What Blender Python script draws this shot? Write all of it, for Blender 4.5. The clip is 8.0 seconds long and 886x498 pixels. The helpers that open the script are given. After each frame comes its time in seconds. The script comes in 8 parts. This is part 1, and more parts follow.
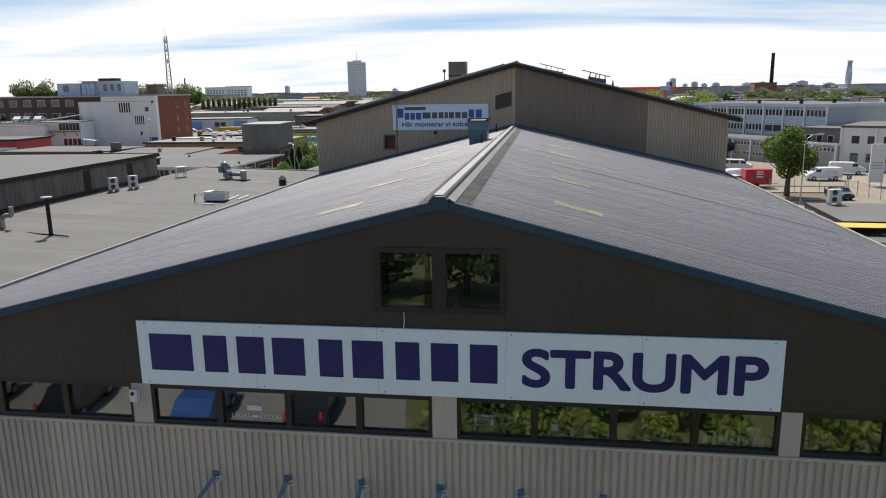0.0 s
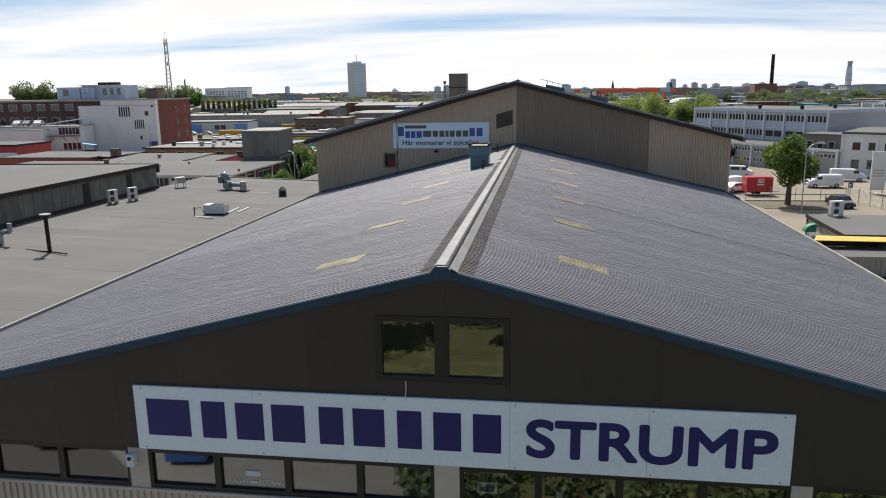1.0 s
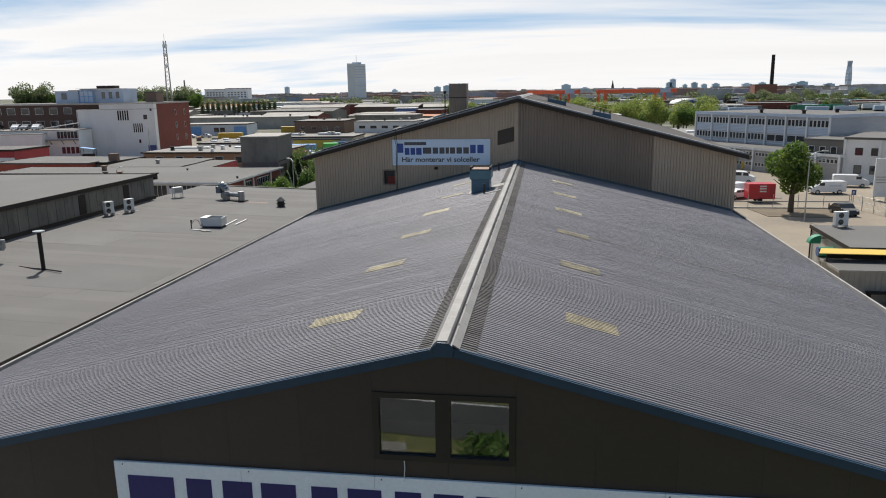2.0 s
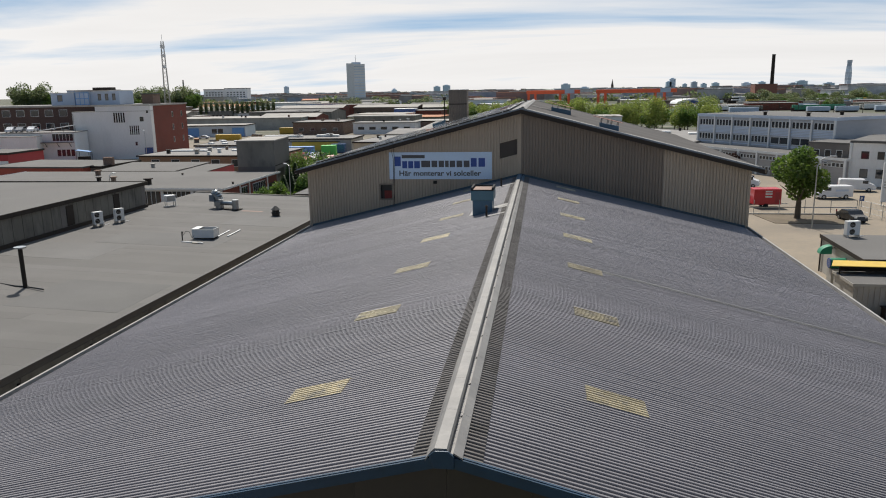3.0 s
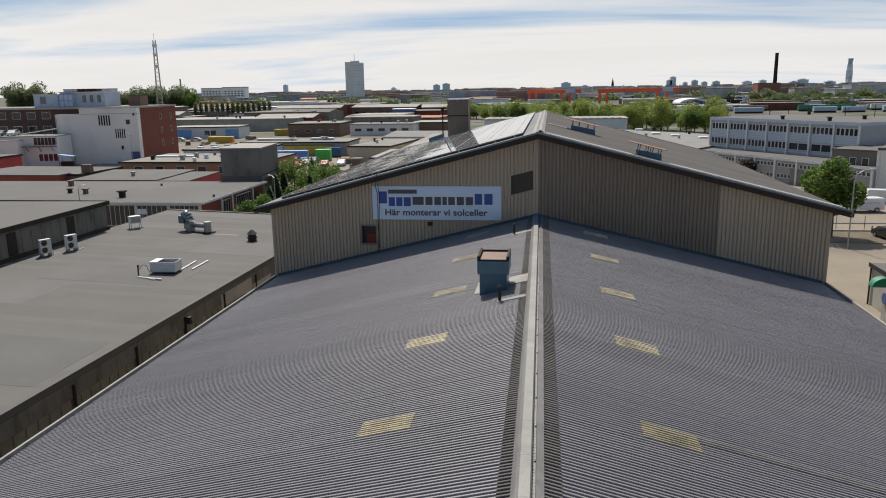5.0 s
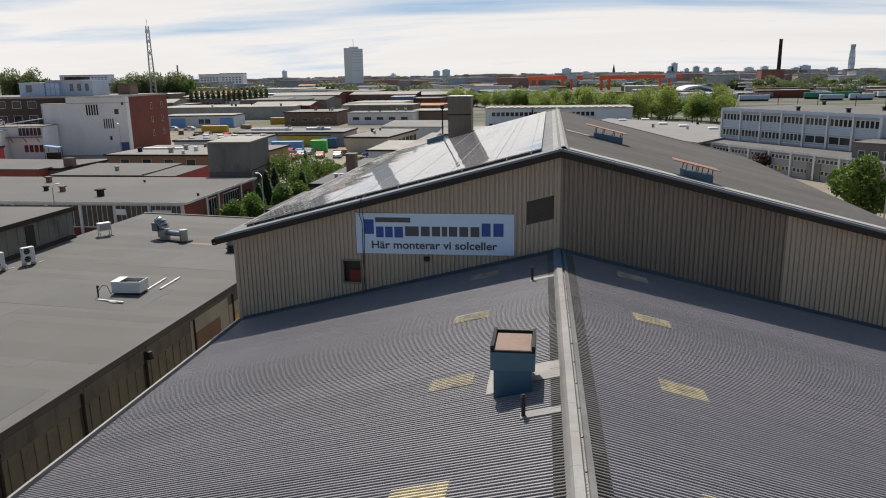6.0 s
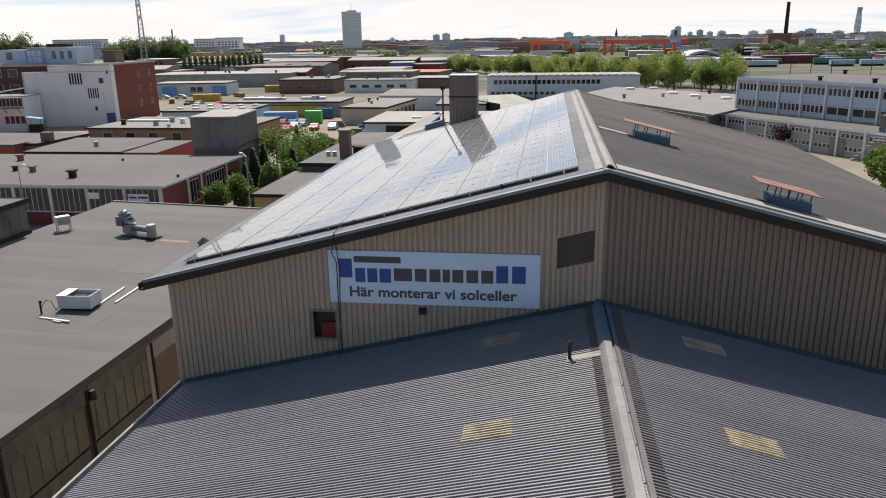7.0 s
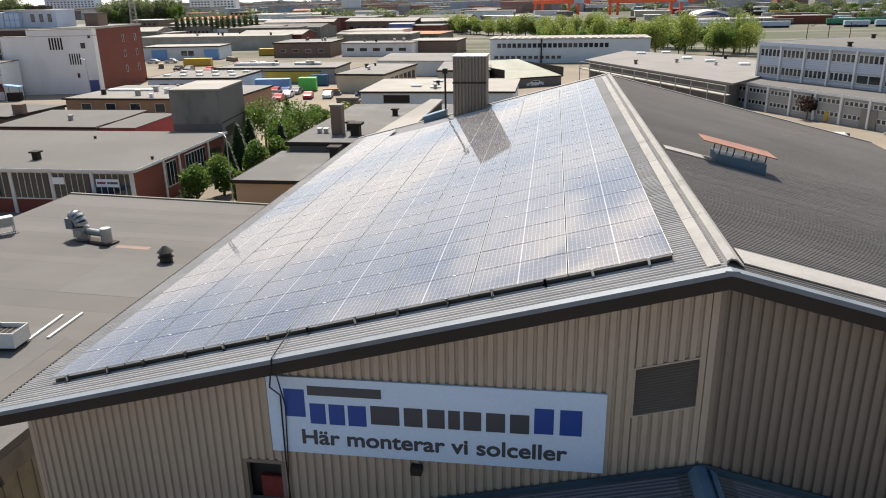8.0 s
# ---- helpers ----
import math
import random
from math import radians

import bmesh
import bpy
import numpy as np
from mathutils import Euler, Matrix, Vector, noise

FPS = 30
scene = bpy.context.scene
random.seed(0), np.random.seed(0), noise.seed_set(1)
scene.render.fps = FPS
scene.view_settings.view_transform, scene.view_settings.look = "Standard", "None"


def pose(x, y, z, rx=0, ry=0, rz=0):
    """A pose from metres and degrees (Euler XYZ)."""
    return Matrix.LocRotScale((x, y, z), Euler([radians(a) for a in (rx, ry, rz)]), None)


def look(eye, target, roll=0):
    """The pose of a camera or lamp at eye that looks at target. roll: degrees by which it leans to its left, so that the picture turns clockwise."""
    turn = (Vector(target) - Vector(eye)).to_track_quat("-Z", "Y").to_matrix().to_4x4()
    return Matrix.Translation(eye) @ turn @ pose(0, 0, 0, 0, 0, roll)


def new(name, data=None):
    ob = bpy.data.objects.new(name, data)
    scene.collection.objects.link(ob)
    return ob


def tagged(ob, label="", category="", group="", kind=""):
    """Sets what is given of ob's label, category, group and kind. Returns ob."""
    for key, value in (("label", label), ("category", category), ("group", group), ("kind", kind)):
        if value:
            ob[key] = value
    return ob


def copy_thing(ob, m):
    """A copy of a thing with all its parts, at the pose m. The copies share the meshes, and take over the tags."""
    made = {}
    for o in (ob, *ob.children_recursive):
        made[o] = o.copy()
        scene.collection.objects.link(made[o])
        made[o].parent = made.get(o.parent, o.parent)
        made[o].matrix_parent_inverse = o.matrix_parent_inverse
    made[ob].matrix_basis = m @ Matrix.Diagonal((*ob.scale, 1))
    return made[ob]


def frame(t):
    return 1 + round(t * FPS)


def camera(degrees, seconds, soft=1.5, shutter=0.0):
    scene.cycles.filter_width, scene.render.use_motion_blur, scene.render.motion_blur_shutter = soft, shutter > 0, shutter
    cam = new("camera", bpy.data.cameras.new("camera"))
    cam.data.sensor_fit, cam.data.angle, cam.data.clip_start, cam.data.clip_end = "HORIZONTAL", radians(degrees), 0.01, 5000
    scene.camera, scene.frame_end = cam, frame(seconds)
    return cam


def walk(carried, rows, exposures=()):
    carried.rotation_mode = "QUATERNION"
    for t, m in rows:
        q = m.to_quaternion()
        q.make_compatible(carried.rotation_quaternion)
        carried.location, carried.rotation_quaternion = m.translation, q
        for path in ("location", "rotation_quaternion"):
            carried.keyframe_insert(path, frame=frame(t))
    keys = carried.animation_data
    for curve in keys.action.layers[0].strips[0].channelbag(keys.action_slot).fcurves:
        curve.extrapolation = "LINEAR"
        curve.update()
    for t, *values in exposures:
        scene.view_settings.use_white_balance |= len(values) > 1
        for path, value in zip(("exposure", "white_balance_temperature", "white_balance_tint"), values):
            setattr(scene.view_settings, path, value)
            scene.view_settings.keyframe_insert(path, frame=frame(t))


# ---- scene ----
cam = camera(62.2, 8.0, soft=1.05)
METRES, EYE, TILT, LEAN, TURN = 35.0, 14.9, 0.0, 0.0, 8.4
ROWS = [
    (0.0, 0.0, 0.0, 0.0, -0.19, -12.25, 0.87),
    (0.5, -0.0001, 0.0051, 0.0152, -0.19, -12.23, 0.86),
    (1.0, -0.0007, 0.0134, 0.0299, -0.19, -12.23, 0.87),
    (1.5, -0.0009, 0.024, 0.0442, -0.19, -12.23, 0.89),
    (3.0, 0.0001, 0.105, 0.073, -0.24, -12.28, 0.96),
    (3.5, 0.0007, 0.1503, 0.0789, -0.25, -12.33, 0.96),
    (4.0, 0.0018, 0.2075, 0.0821, -0.26, -12.37, 0.98),
    (4.5, 0.0034, 0.2754, 0.0875, -0.26, -12.39, 0.97),
    (5.0, 0.0053, 0.3524, 0.0972, -0.26, -12.41, 0.96),
    (6.5, 0.0069, 0.6321, 0.1243, -0.27, -14.63, 0.93),
    (7.0, 0.007, 0.7348, 0.1335, -0.27, -16.1, 0.96),
    (7.5, 0.0067, 0.8434, 0.1421, -0.24, -17.55, 0.97),
    (8.0, 0.0062, 0.9634, 0.1505, -0.21, -19.03, 1.03),
]
walk(cam, [(t, pose(0, 0, EYE, TILT, LEAN, TURN) @ pose(METRES * x, METRES * y, METRES * z, 90 + pitch, roll, yaw)) for t, x, y, z, yaw, pitch, roll in ROWS],
     exposures=((0.0, 0.39, 6440, 10), (1.5, 0.32, 6450, 10), (3.0, 0.15, 6530, 10), (4.0, 0.06, 6560, 10), (6.3, 0.15, 6600, 11), (7.0, 0.3, 6600, 11), (7.5, 0.46, 6700, 12), (8.0, 0.63, 6850, 12)))

# ---- light ----
SUN_AZ, SUN_EL = radians(17), radians(54.5)      # to the left of +y, above the horizon
SKY, CLOUD = 0.0757, 10.8
sun = new("sun", bpy.data.lights.new("sun", "SUN"))
sun.data.energy, sun.data.angle, sun.data.color = 5.0, radians(0.53), (1.0, 0.95, 0.87)
sun.matrix_basis = look((0, 0, 60), (math.sin(SUN_AZ) * math.cos(SUN_EL), -math.cos(SUN_AZ) * math.cos(SUN_EL), 60 - math.sin(SUN_EL)))

world = bpy.data.worlds.new("world")
scene.world = world
world.use_nodes = True
wn, wl = world.node_tree.nodes, world.node_tree.links
wn.clear()
w_out, w_bg = wn.new("ShaderNodeOutputWorld"), wn.new("ShaderNodeBackground")
w_sky = wn.new("ShaderNodeTexSky")
w_sky.sky_type, w_sky.sun_disc = "NISHITA", False
w_sky.sun_elevation, w_sky.sun_rotation = SUN_EL, -SUN_AZ
w_sky.air_density, w_sky.dust_density, w_sky.ozone_density = 1.0, 0.1, 1.6
w_co = wn.new("ShaderNodeTexCoord")
w_sep = wn.new("ShaderNodeSeparateXYZ")
wl.new(w_co.outputs["Generated"], w_sep.inputs[0])
w_lift = wn.new("ShaderNodeVectorMath")
w_lift.operation = "ADD"
w_lift.inputs[1].default_value = (0, 0, 0.22)
wl.new(w_co.outputs["Generated"], w_lift.inputs[0])
wl.new(w_lift.outputs[0], w_sky.inputs[0])


def w_math(op, a, b=0.0):
    n = wn.new("ShaderNodeMath")
    n.operation = op
    for i, v in enumerate((a, b)):
        if isinstance(v, (int, float)):
            n.inputs[i].default_value = v
        else:
            wl.new(v, n.inputs[i])
    return n.outputs[0]


# a cloud layer seen in perspective: direction divided by its height; it thins out overhead
w_up = w_math("MAXIMUM", w_sep.outputs[2], 0.0)
w_h = w_math("ADD", w_up, 0.13)
w_u, w_v = w_math("DIVIDE", w_sep.outputs[0], w_h), w_math("DIVIDE", w_sep.outputs[1], w_h)
w_vec = wn.new("ShaderNodeCombineXYZ")
wl.new(w_math("MULTIPLY", w_u, 0.2), w_vec.inputs[0])
wl.new(w_math("MULTIPLY", w_v, 0.55), w_vec.inputs[1])
w_noise = wn.new("ShaderNodeTexNoise")
w_noise.inputs["Scale"].default_value, w_noise.inputs["Detail"].default_value = 0.9, 8
w_noise.inputs["Roughness"].default_value, w_noise.inputs["Distortion"].default_value = 0.55, 0.35
wl.new(w_vec.outputs[0], w_noise.inputs["Vector"])
w_thin = wn.new("ShaderNodeMapRange")
w_thin.inputs["From Min"].default_value, w_thin.inputs["From Max"].default_value = 0.04, 0.35
w_thin.inputs["To Min"].default_value, w_thin.inputs["To Max"].default_value = 0.115, -0.25
wl.new(w_up, w_thin.inputs[0])
w_ramp = wn.new("ShaderNodeValToRGB")
w_ramp.color_ramp.elements[0].position, w_ramp.color_ramp.elements[1].position = 0.42, 0.60
# fewer clouds on the side away from the sun
w_side = wn.new("ShaderNodeMapRange")
w_side.inputs["From Min"].default_value, w_side.inputs["From Max"].default_value = -0.5, 0.3
w_side.inputs["To Min"].default_value, w_side.inputs["To Max"].default_value = -0.0, 0.0
wl.new(w_sep.outputs[1], w_side.inputs[0])
wl.new(w_math("ADD", w_math("ADD", w_noise.outputs[0], w_thin.outputs[0]), w_side.outputs[0]), w_ramp.inputs[0])
# clouds are brighter away from the sun, out of view, to lift shaded front walls
w_fwd = wn.new("ShaderNodeMapRange")
w_fwd.inputs["From Min"].default_value, w_fwd.inputs["From Max"].default_value = -0.6, 0.9
w_fwd.inputs["To Min"].default_value, w_fwd.inputs["To Max"].default_value = 14.0, CLOUD
wl.new(w_sep.outputs[1], w_fwd.inputs[0])
# bright haze round the sun
w_dot = wn.new("ShaderNodeVectorMath")
w_dot.operation = "DOT_PRODUCT"
w_dot.inputs[1].default_value = (-math.sin(SUN_AZ) * math.cos(SUN_EL), math.cos(SUN_AZ) * math.cos(SUN_EL), math.sin(SUN_EL))
wl.new(w_co.outputs["Generated"], w_dot.inputs[0])
# broken small clouds higher up; the haze is brightest where they lie
w_flock = wn.new("ShaderNodeTexNoise")
w_flock.inputs["Scale"].default_value, w_flock.inputs["Detail"].default_value = 2.1, 7
w_flock.inputs["Roughness"].default_value, w_flock.inputs["Distortion"].default_value = 0.55, 0.4
w_plane = wn.new("ShaderNodeCombineXYZ")
wl.new(w_u, w_plane.inputs[0])
wl.new(w_v, w_plane.inputs[1])
wl.new(w_plane.outputs[0], w_flock.inputs["Vector"])
w_high = wn.new("ShaderNodeMapRange")
w_high.inputs["From Min"].default_value, w_high.inputs["From Max"].default_value = 0.16, 0.32
wl.new(w_up, w_high.inputs[0])
w_patch = wn.new("ShaderNodeMapRange")
w_patch.inputs["From Min"].default_value, w_patch.inputs["From Max"].default_value = 0.40, 0.56
wl.new(w_math("ADD", w_flock.outputs[0], w_side.outputs[0]), w_patch.inputs[0])
# the sky is clear overhead and behind
w_top = wn.new("ShaderNodeMapRange")
w_top.inputs["From Min"].default_value, w_top.inputs["From Max"].default_value = 0.5, 0.75
w_top.inputs["To Min"].default_value, w_top.inputs["To Max"].default_value = 1.0, 0.1
wl.new(w_up, w_top.inputs[0])
w_ahead = wn.new("ShaderNodeMapRange")
w_ahead.inputs["From Min"].default_value, w_ahead.inputs["From Max"].default_value = -0.2, 0.3
w_ahead.inputs["To Min"].default_value, w_ahead.inputs["To Max"].default_value = 0.1, 1.0
wl.new(w_sep.outputs[1], w_ahead.inputs[0])
w_open = w_math("MULTIPLY", w_top.outputs[0], w_ahead.outputs[0])
w_high_cloud = w_math("MULTIPLY", w_math("MULTIPLY", w_patch.outputs[0], w_high.outputs[0]), w_open)
w_cover = w_math("MAXIMUM", w_ramp.outputs[0], w_high_cloud)
w_halo = w_math("MULTIPLY", w_math("POWER", w_math("MAXIMUM", w_dot.outputs["Value"], 0.0), 8.0), 24.0)
w_glow = w_math("MULTIPLY", w_halo, w_math("ADD", w_math("MULTIPLY", w_high_cloud, 1.1), 0.25))
w_cl = wn.new("ShaderNodeVectorMath")
w_cl.operation = "SCALE"
w_cl.inputs[0].default_value = (1.0, 0.988, 0.978)
w_body = wn.new("ShaderNodeMapRange")
w_body.inputs["From Min"].default_value, w_body.inputs["From Max"].default_value = 0.35, 0.75
w_body.inputs["To Min"].default_value, w_body.inputs["To Max"].default_value = 1.04, 0.86
wl.new(w_noise.outputs[0], w_body.inputs[0])
wl.new(w_math("MULTIPLY", w_fwd.outputs[0], w_body.outputs[0]), w_cl.inputs["Scale"])
w_mix = wn.new("ShaderNodeMix")
w_mix.data_type = "RGBA"
wl.new(w_cover, w_mix.inputs["Factor"])
w_clear = wn.new("ShaderNodeVectorMath")
w_clear.operation = "MULTIPLY"
w_clear.inputs[1].default_value = (0.74, 1.08, 1.12)
wl.new(w_sky.outputs[0], w_clear.inputs[0])
wl.new(w_clear.outputs[0], w_mix.inputs[6])
wl.new(w_cl.outputs[0], w_mix.inputs[7])
w_warm = wn.new("ShaderNodeVectorMath")
w_warm.operation = "SCALE"
w_warm.inputs[0].default_value = (1.0, 0.88, 0.69)
wl.new(w_glow, w_warm.inputs["Scale"])
w_sum = wn.new("ShaderNodeVectorMath")
w_sum.operation = "ADD"
wl.new(w_mix.outputs[2], w_sum.inputs[0])
wl.new(w_warm.outputs[0], w_sum.inputs[1])
wl.new(w_sum.outputs[0], w_bg.inputs[0])
w_bg.inputs[1].default_value = SKY
wl.new(w_bg.outputs[0], w_out.inputs[0])


# ---- materials ----
def nodes_of(m):
    m.use_nodes = True
    nt = m.node_tree
    return nt, nt.nodes["Principled BSDF"]


def mixed(nt, fac, a, b, mode="MIX"):
    n = nt.nodes.new("ShaderNodeMix")
    n.data_type, n.blend_type = "RGBA", mode
    for socket, v in ((n.inputs["Factor"], fac), (n.inputs[6], a), (n.inputs[7], b)):
        if isinstance(v, (tuple, list)):
            socket.default_value = (*v[:3], 1)
        elif isinstance(v, (int, float)):
            socket.default_value = v
        else:
            nt.links.new(v, socket)
    return n.outputs[2]


def noise_of(nt, vec, scale, detail=4, stretch=(1, 1, 1), lo=0.35, hi=0.65, rough=0.55):
    mp = nt.nodes.new("ShaderNodeMapping")
    mp.inputs["Scale"].default_value = stretch
    nt.links.new(vec, mp.inputs["Vector"])
    n = nt.nodes.new("ShaderNodeTexNoise")
    n.inputs["Scale"].default_value, n.inputs["Detail"].default_value, n.inputs["Roughness"].default_value = scale, detail, rough
    nt.links.new(mp.outputs[0], n.inputs["Vector"])
    r = nt.nodes.new("ShaderNodeMapRange")
    r.inputs["From Min"].default_value, r.inputs["From Max"].default_value = lo, hi
    nt.links.new(n.outputs[0], r.inputs[0])
    return r.outputs[0]


def place_of(nt, local=False):
    if local:
        return nt.nodes.new("ShaderNodeTexCoord").outputs["Object"]
    return nt.nodes.new("ShaderNodeNewGeometry").outputs["Position"]


def maths(nt, op, a, b=0.0):
    n = nt.nodes.new("ShaderNodeMath")
    n.operation = op
    for i, v in enumerate((a, b)):
        if isinstance(v, (int, float)):
            n.inputs[i].default_value = v
        else:
            nt.links.new(v, n.inputs[i])
    return n.outputs[0]


def surface(name, colour, dark=0.75, rough=0.7, metal=0.0, big=0.35, fine=9.0, stain=None, stain_amount=0.4, bump=0.15, local=False,
            stretch=(1, 1, 1), vary=0.0, spec=0.5):
    """A worn surface: patches (big, per metre), grain (fine, per metre) and stains."""
    m = bpy.data.materials.new(name)
    nt, p = nodes_of(m)
    vec = place_of(nt, local)
    c = mixed(nt, noise_of(nt, vec, big, 5, stretch), tuple(v * dark for v in colour), colour)
    g = noise_of(nt, vec, fine, 3, stretch, 0.2, 0.8)
    c = mixed(nt, maths(nt, "MULTIPLY", g, 0.3), c, tuple(v * 0.62 for v in colour))
    if stain:
        c = mixed(nt, maths(nt, "MULTIPLY", noise_of(nt, vec, big * 2.3, 6, stretch, 0.5, 0.72), stain_amount), c, stain)
    if vary:
        rnd = nt.nodes.new("ShaderNodeObjectInfo").outputs["Random"]
        h = nt.nodes.new("ShaderNodeHueSaturation")
        nt.links.new(maths(nt, "ADD", maths(nt, "MULTIPLY", rnd, 2 * vary), 1 - vary), h.inputs["Value"])
        nt.links.new(c, h.inputs["Color"])
        c = h.outputs[0]
    nt.links.new(c, p.inputs["Base Color"])
    p.inputs["Metallic"].default_value = metal
    p.inputs["Specular IOR Level"].default_value = spec
    nt.links.new(maths(nt, "ADD", maths(nt, "MULTIPLY", g, 0.12), rough - 0.06), p.inputs["Roughness"])
    if bump:
        b = nt.nodes.new("ShaderNodeBump")
        b.inputs["Strength"].default_value, b.inputs["Distance"].default_value = bump, 0.02
        nt.links.new(g, b.inputs["Height"])
        nt.links.new(b.outputs[0], p.inputs["Normal"])
    return m


def brick_mat(name, colour, mortar, scale=1.0):
    m = surface(name, colour, 0.8, 0.85, bump=0.1)
    nt = m.node_tree
    p = nt.nodes["Principled BSDF"]
    src = p.inputs["Base Color"].links[0].from_socket
    vec = place_of(nt)
    sep = nt.nodes.new("ShaderNodeSeparateXYZ")
    nt.links.new(vec, sep.inputs[0])
    com = nt.nodes.new("ShaderNodeCombineXYZ")
    nt.links.new(maths(nt, "ADD", sep.outputs[0], sep.outputs[1]), com.inputs[0])
    nt.links.new(sep.outputs[2], com.inputs[1])
    b = nt.nodes.new("ShaderNodeTexBrick")
    b.inputs["Scale"].default_value = 1.0
    b.inputs["Brick Width"].default_value, b.inputs["Row Height"].default_value, b.inputs["Mortar Size"].default_value = 0.26, 0.08, 0.008
    nt.links.new(com.outputs[0], b.inputs["Vector"])
    nt.links.new(mixed(nt, b.outputs["Fac"], src, mortar), p.inputs["Base Color"])
    return m


def glass_mat(name, tint=(0.9, 0.95, 0.95), gloss=0.28, rough=0.01, dark=0.0):
    """A window pane: it lets through most of the light and mirrors the rest."""
    m = bpy.data.materials.new(name)
    m.use_nodes = True
    nt = m.node_tree
    nt.nodes.clear()
    out, mx = nt.nodes.new("ShaderNodeOutputMaterial"), nt.nodes.new("ShaderNodeMixShader")
    tr, gl = nt.nodes.new("ShaderNodeBsdfTransparent"), nt.nodes.new("ShaderNodeBsdfGlossy")
    fr = nt.nodes.new("ShaderNodeFresnel")
    fr.inputs["IOR"].default_value = 1.5
    tr.inputs[0].default_value = (*tint, 1)
    gl.inputs["Roughness"].default_value = rough
    nt.links.new(maths(nt, "ADD", maths(nt, "MULTIPLY", fr.outputs[0], 1.0), gloss), mx.inputs[0])
    nt.links.new(tr.outputs[0], mx.inputs[1])
    nt.links.new(gl.outputs[0], mx.inputs[2])
    nt.links.new(mx.outputs[0], out.inputs[0])
    return m


def leaf_mat(name, colour):
    m = bpy.data.materials.new(name)
    nt, p = nodes_of(m)
    rnd = nt.nodes.new("ShaderNodeNewGeometry").outputs["Random Per Island"]
    vec = place_of(nt)
    c = mixed(nt, rnd, tuple(v * 0.5 for v in colour), tuple(v * 1.5 for v in colour))
    c = mixed(nt, maths(nt, "MULTIPLY", noise_of(nt, vec, 0.25, 3), 0.5), c, (colour[0] * 1.7, colour[1] * 1.25, colour[2] * 0.8))
    nt.links.new(c, p.inputs["Base Color"])
    p.inputs["Roughness"].default_value = 0.6
    t = nt.nodes.new("ShaderNodeBsdfTranslucent")
    nt.links.new(c, t.inputs[0])
    mx = nt.nodes.new("ShaderNodeMixShader")
    mx.inputs[0].default_value = 0.45
    nt.links.new(p.outputs[0], mx.inputs[1])
    nt.links.new(t.outputs[0], mx.inputs[2])
    nt.links.new(mx.outputs[0], nt.nodes["Material Output"].inputs[0])
    return m


def plain(name, colour, rough=0.6, metal=0.0, spec=0.5):
    return surface(name, colour, 0.88, rough, metal, 0.8, 20, bump=0.03, spec=spec)


ROOF = surface("coated_roof_sheet", (0.215, 0.205, 0.218), 0.82, 0.53, 0, 0.22, 7, (0.145, 0.14, 0.15), 0.4, 0.05, stretch=(0.35, 1, 1), vary=0.05, spec=0.5)
FIBRE_FAR = surface("grey_brown_fibre_cement", (0.215, 0.2, 0.185), 0.8, 0.9, 0, 0.35, 5, (0.17, 0.165, 0.158), 0.5, 0.15, stretch=(0.35, 1, 1), spec=0.15)
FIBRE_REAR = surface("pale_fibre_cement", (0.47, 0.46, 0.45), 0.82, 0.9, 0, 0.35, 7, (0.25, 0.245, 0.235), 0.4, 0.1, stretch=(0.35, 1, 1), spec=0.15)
FIBRE_OLD = surface("mossy_fibre_cement", (0.15, 0.138, 0.13), 0.7, 0.9, 0, 0.6, 9, (0.06, 0.055, 0.045), 0.6, 0.1)
LID = surface("rusty_lid", (0.24, 0.16, 0.125), 0.75, 0.8, 0, 1.5, 14, (0.2, 0.13, 0.1), 0.5, 0.08)
RIDGE_REAR = surface("rear_ridge_sheet", (0.33, 0.322, 0.31), 0.85, 0.85, 0.0, 0.8, 14, (0.15, 0.145, 0.14), 0.4, 0.08, spec=0.2)
RIDGE = surface("ridge_cap_metal", (0.215, 0.209, 0.202), 0.72, 0.6, 0.1, 0.8, 14, (0.26, 0.25, 0.23), 0.5, 0.08)
SKYLIGHT = surface("yellowed_translucent_sheet", (0.48, 0.415, 0.275), 0.6, 0.5, 0, 1.6, 12, (0.17, 0.165, 0.165), 0.95, 0.05, vary=0.3)
FELT = surface("roofing_felt", (0.113, 0.109, 0.104), 0.82, 0.9, 0, 0.07, 22, (0.125, 0.123, 0.12), 0.5, 0.2)
FELT_STRIP = surface("roofing_felt_strip", (0.117, 0.112, 0.106), 0.82, 0.9, 0, 0.07, 22, (0.125, 0.121, 0.117), 0.5, 0.2, vary=0.08)
FELT_PATCH = surface("newer_roofing_felt", (0.12, 0.117, 0.113), 0.85, 0.9, 0, 0.2, 22, (0.13, 0.127, 0.12), 0.4, 0.2, vary=0.08)
FELT_DARK = surface("dark_roofing_felt", (0.12, 0.118, 0.115), 0.75, 0.9, 0, 0.09, 16, (0.20, 0.195, 0.185), 0.5, 0.2)
FELT_MID = surface("mid_roofing_felt", (0.22, 0.21, 0.20), 0.82, 0.9, 0, 0.09, 14, (0.14, 0.135, 0.13), 0.5, 0.15)
FELT_LIGHT = surface("pale_roofing_felt", (0.36, 0.34, 0.31), 0.8, 0.9, 0, 0.09, 12, (0.2, 0.19, 0.18), 0.5, 0.1)
CLAD = surface("ribbed_sheet_taupe", (0.435, 0.352, 0.265), 0.88, 0.5, 0.0, 0.5, 10, (0.36, 0.3, 0.24), 0.35, 0.03, stretch=(1, 1, 0.25))
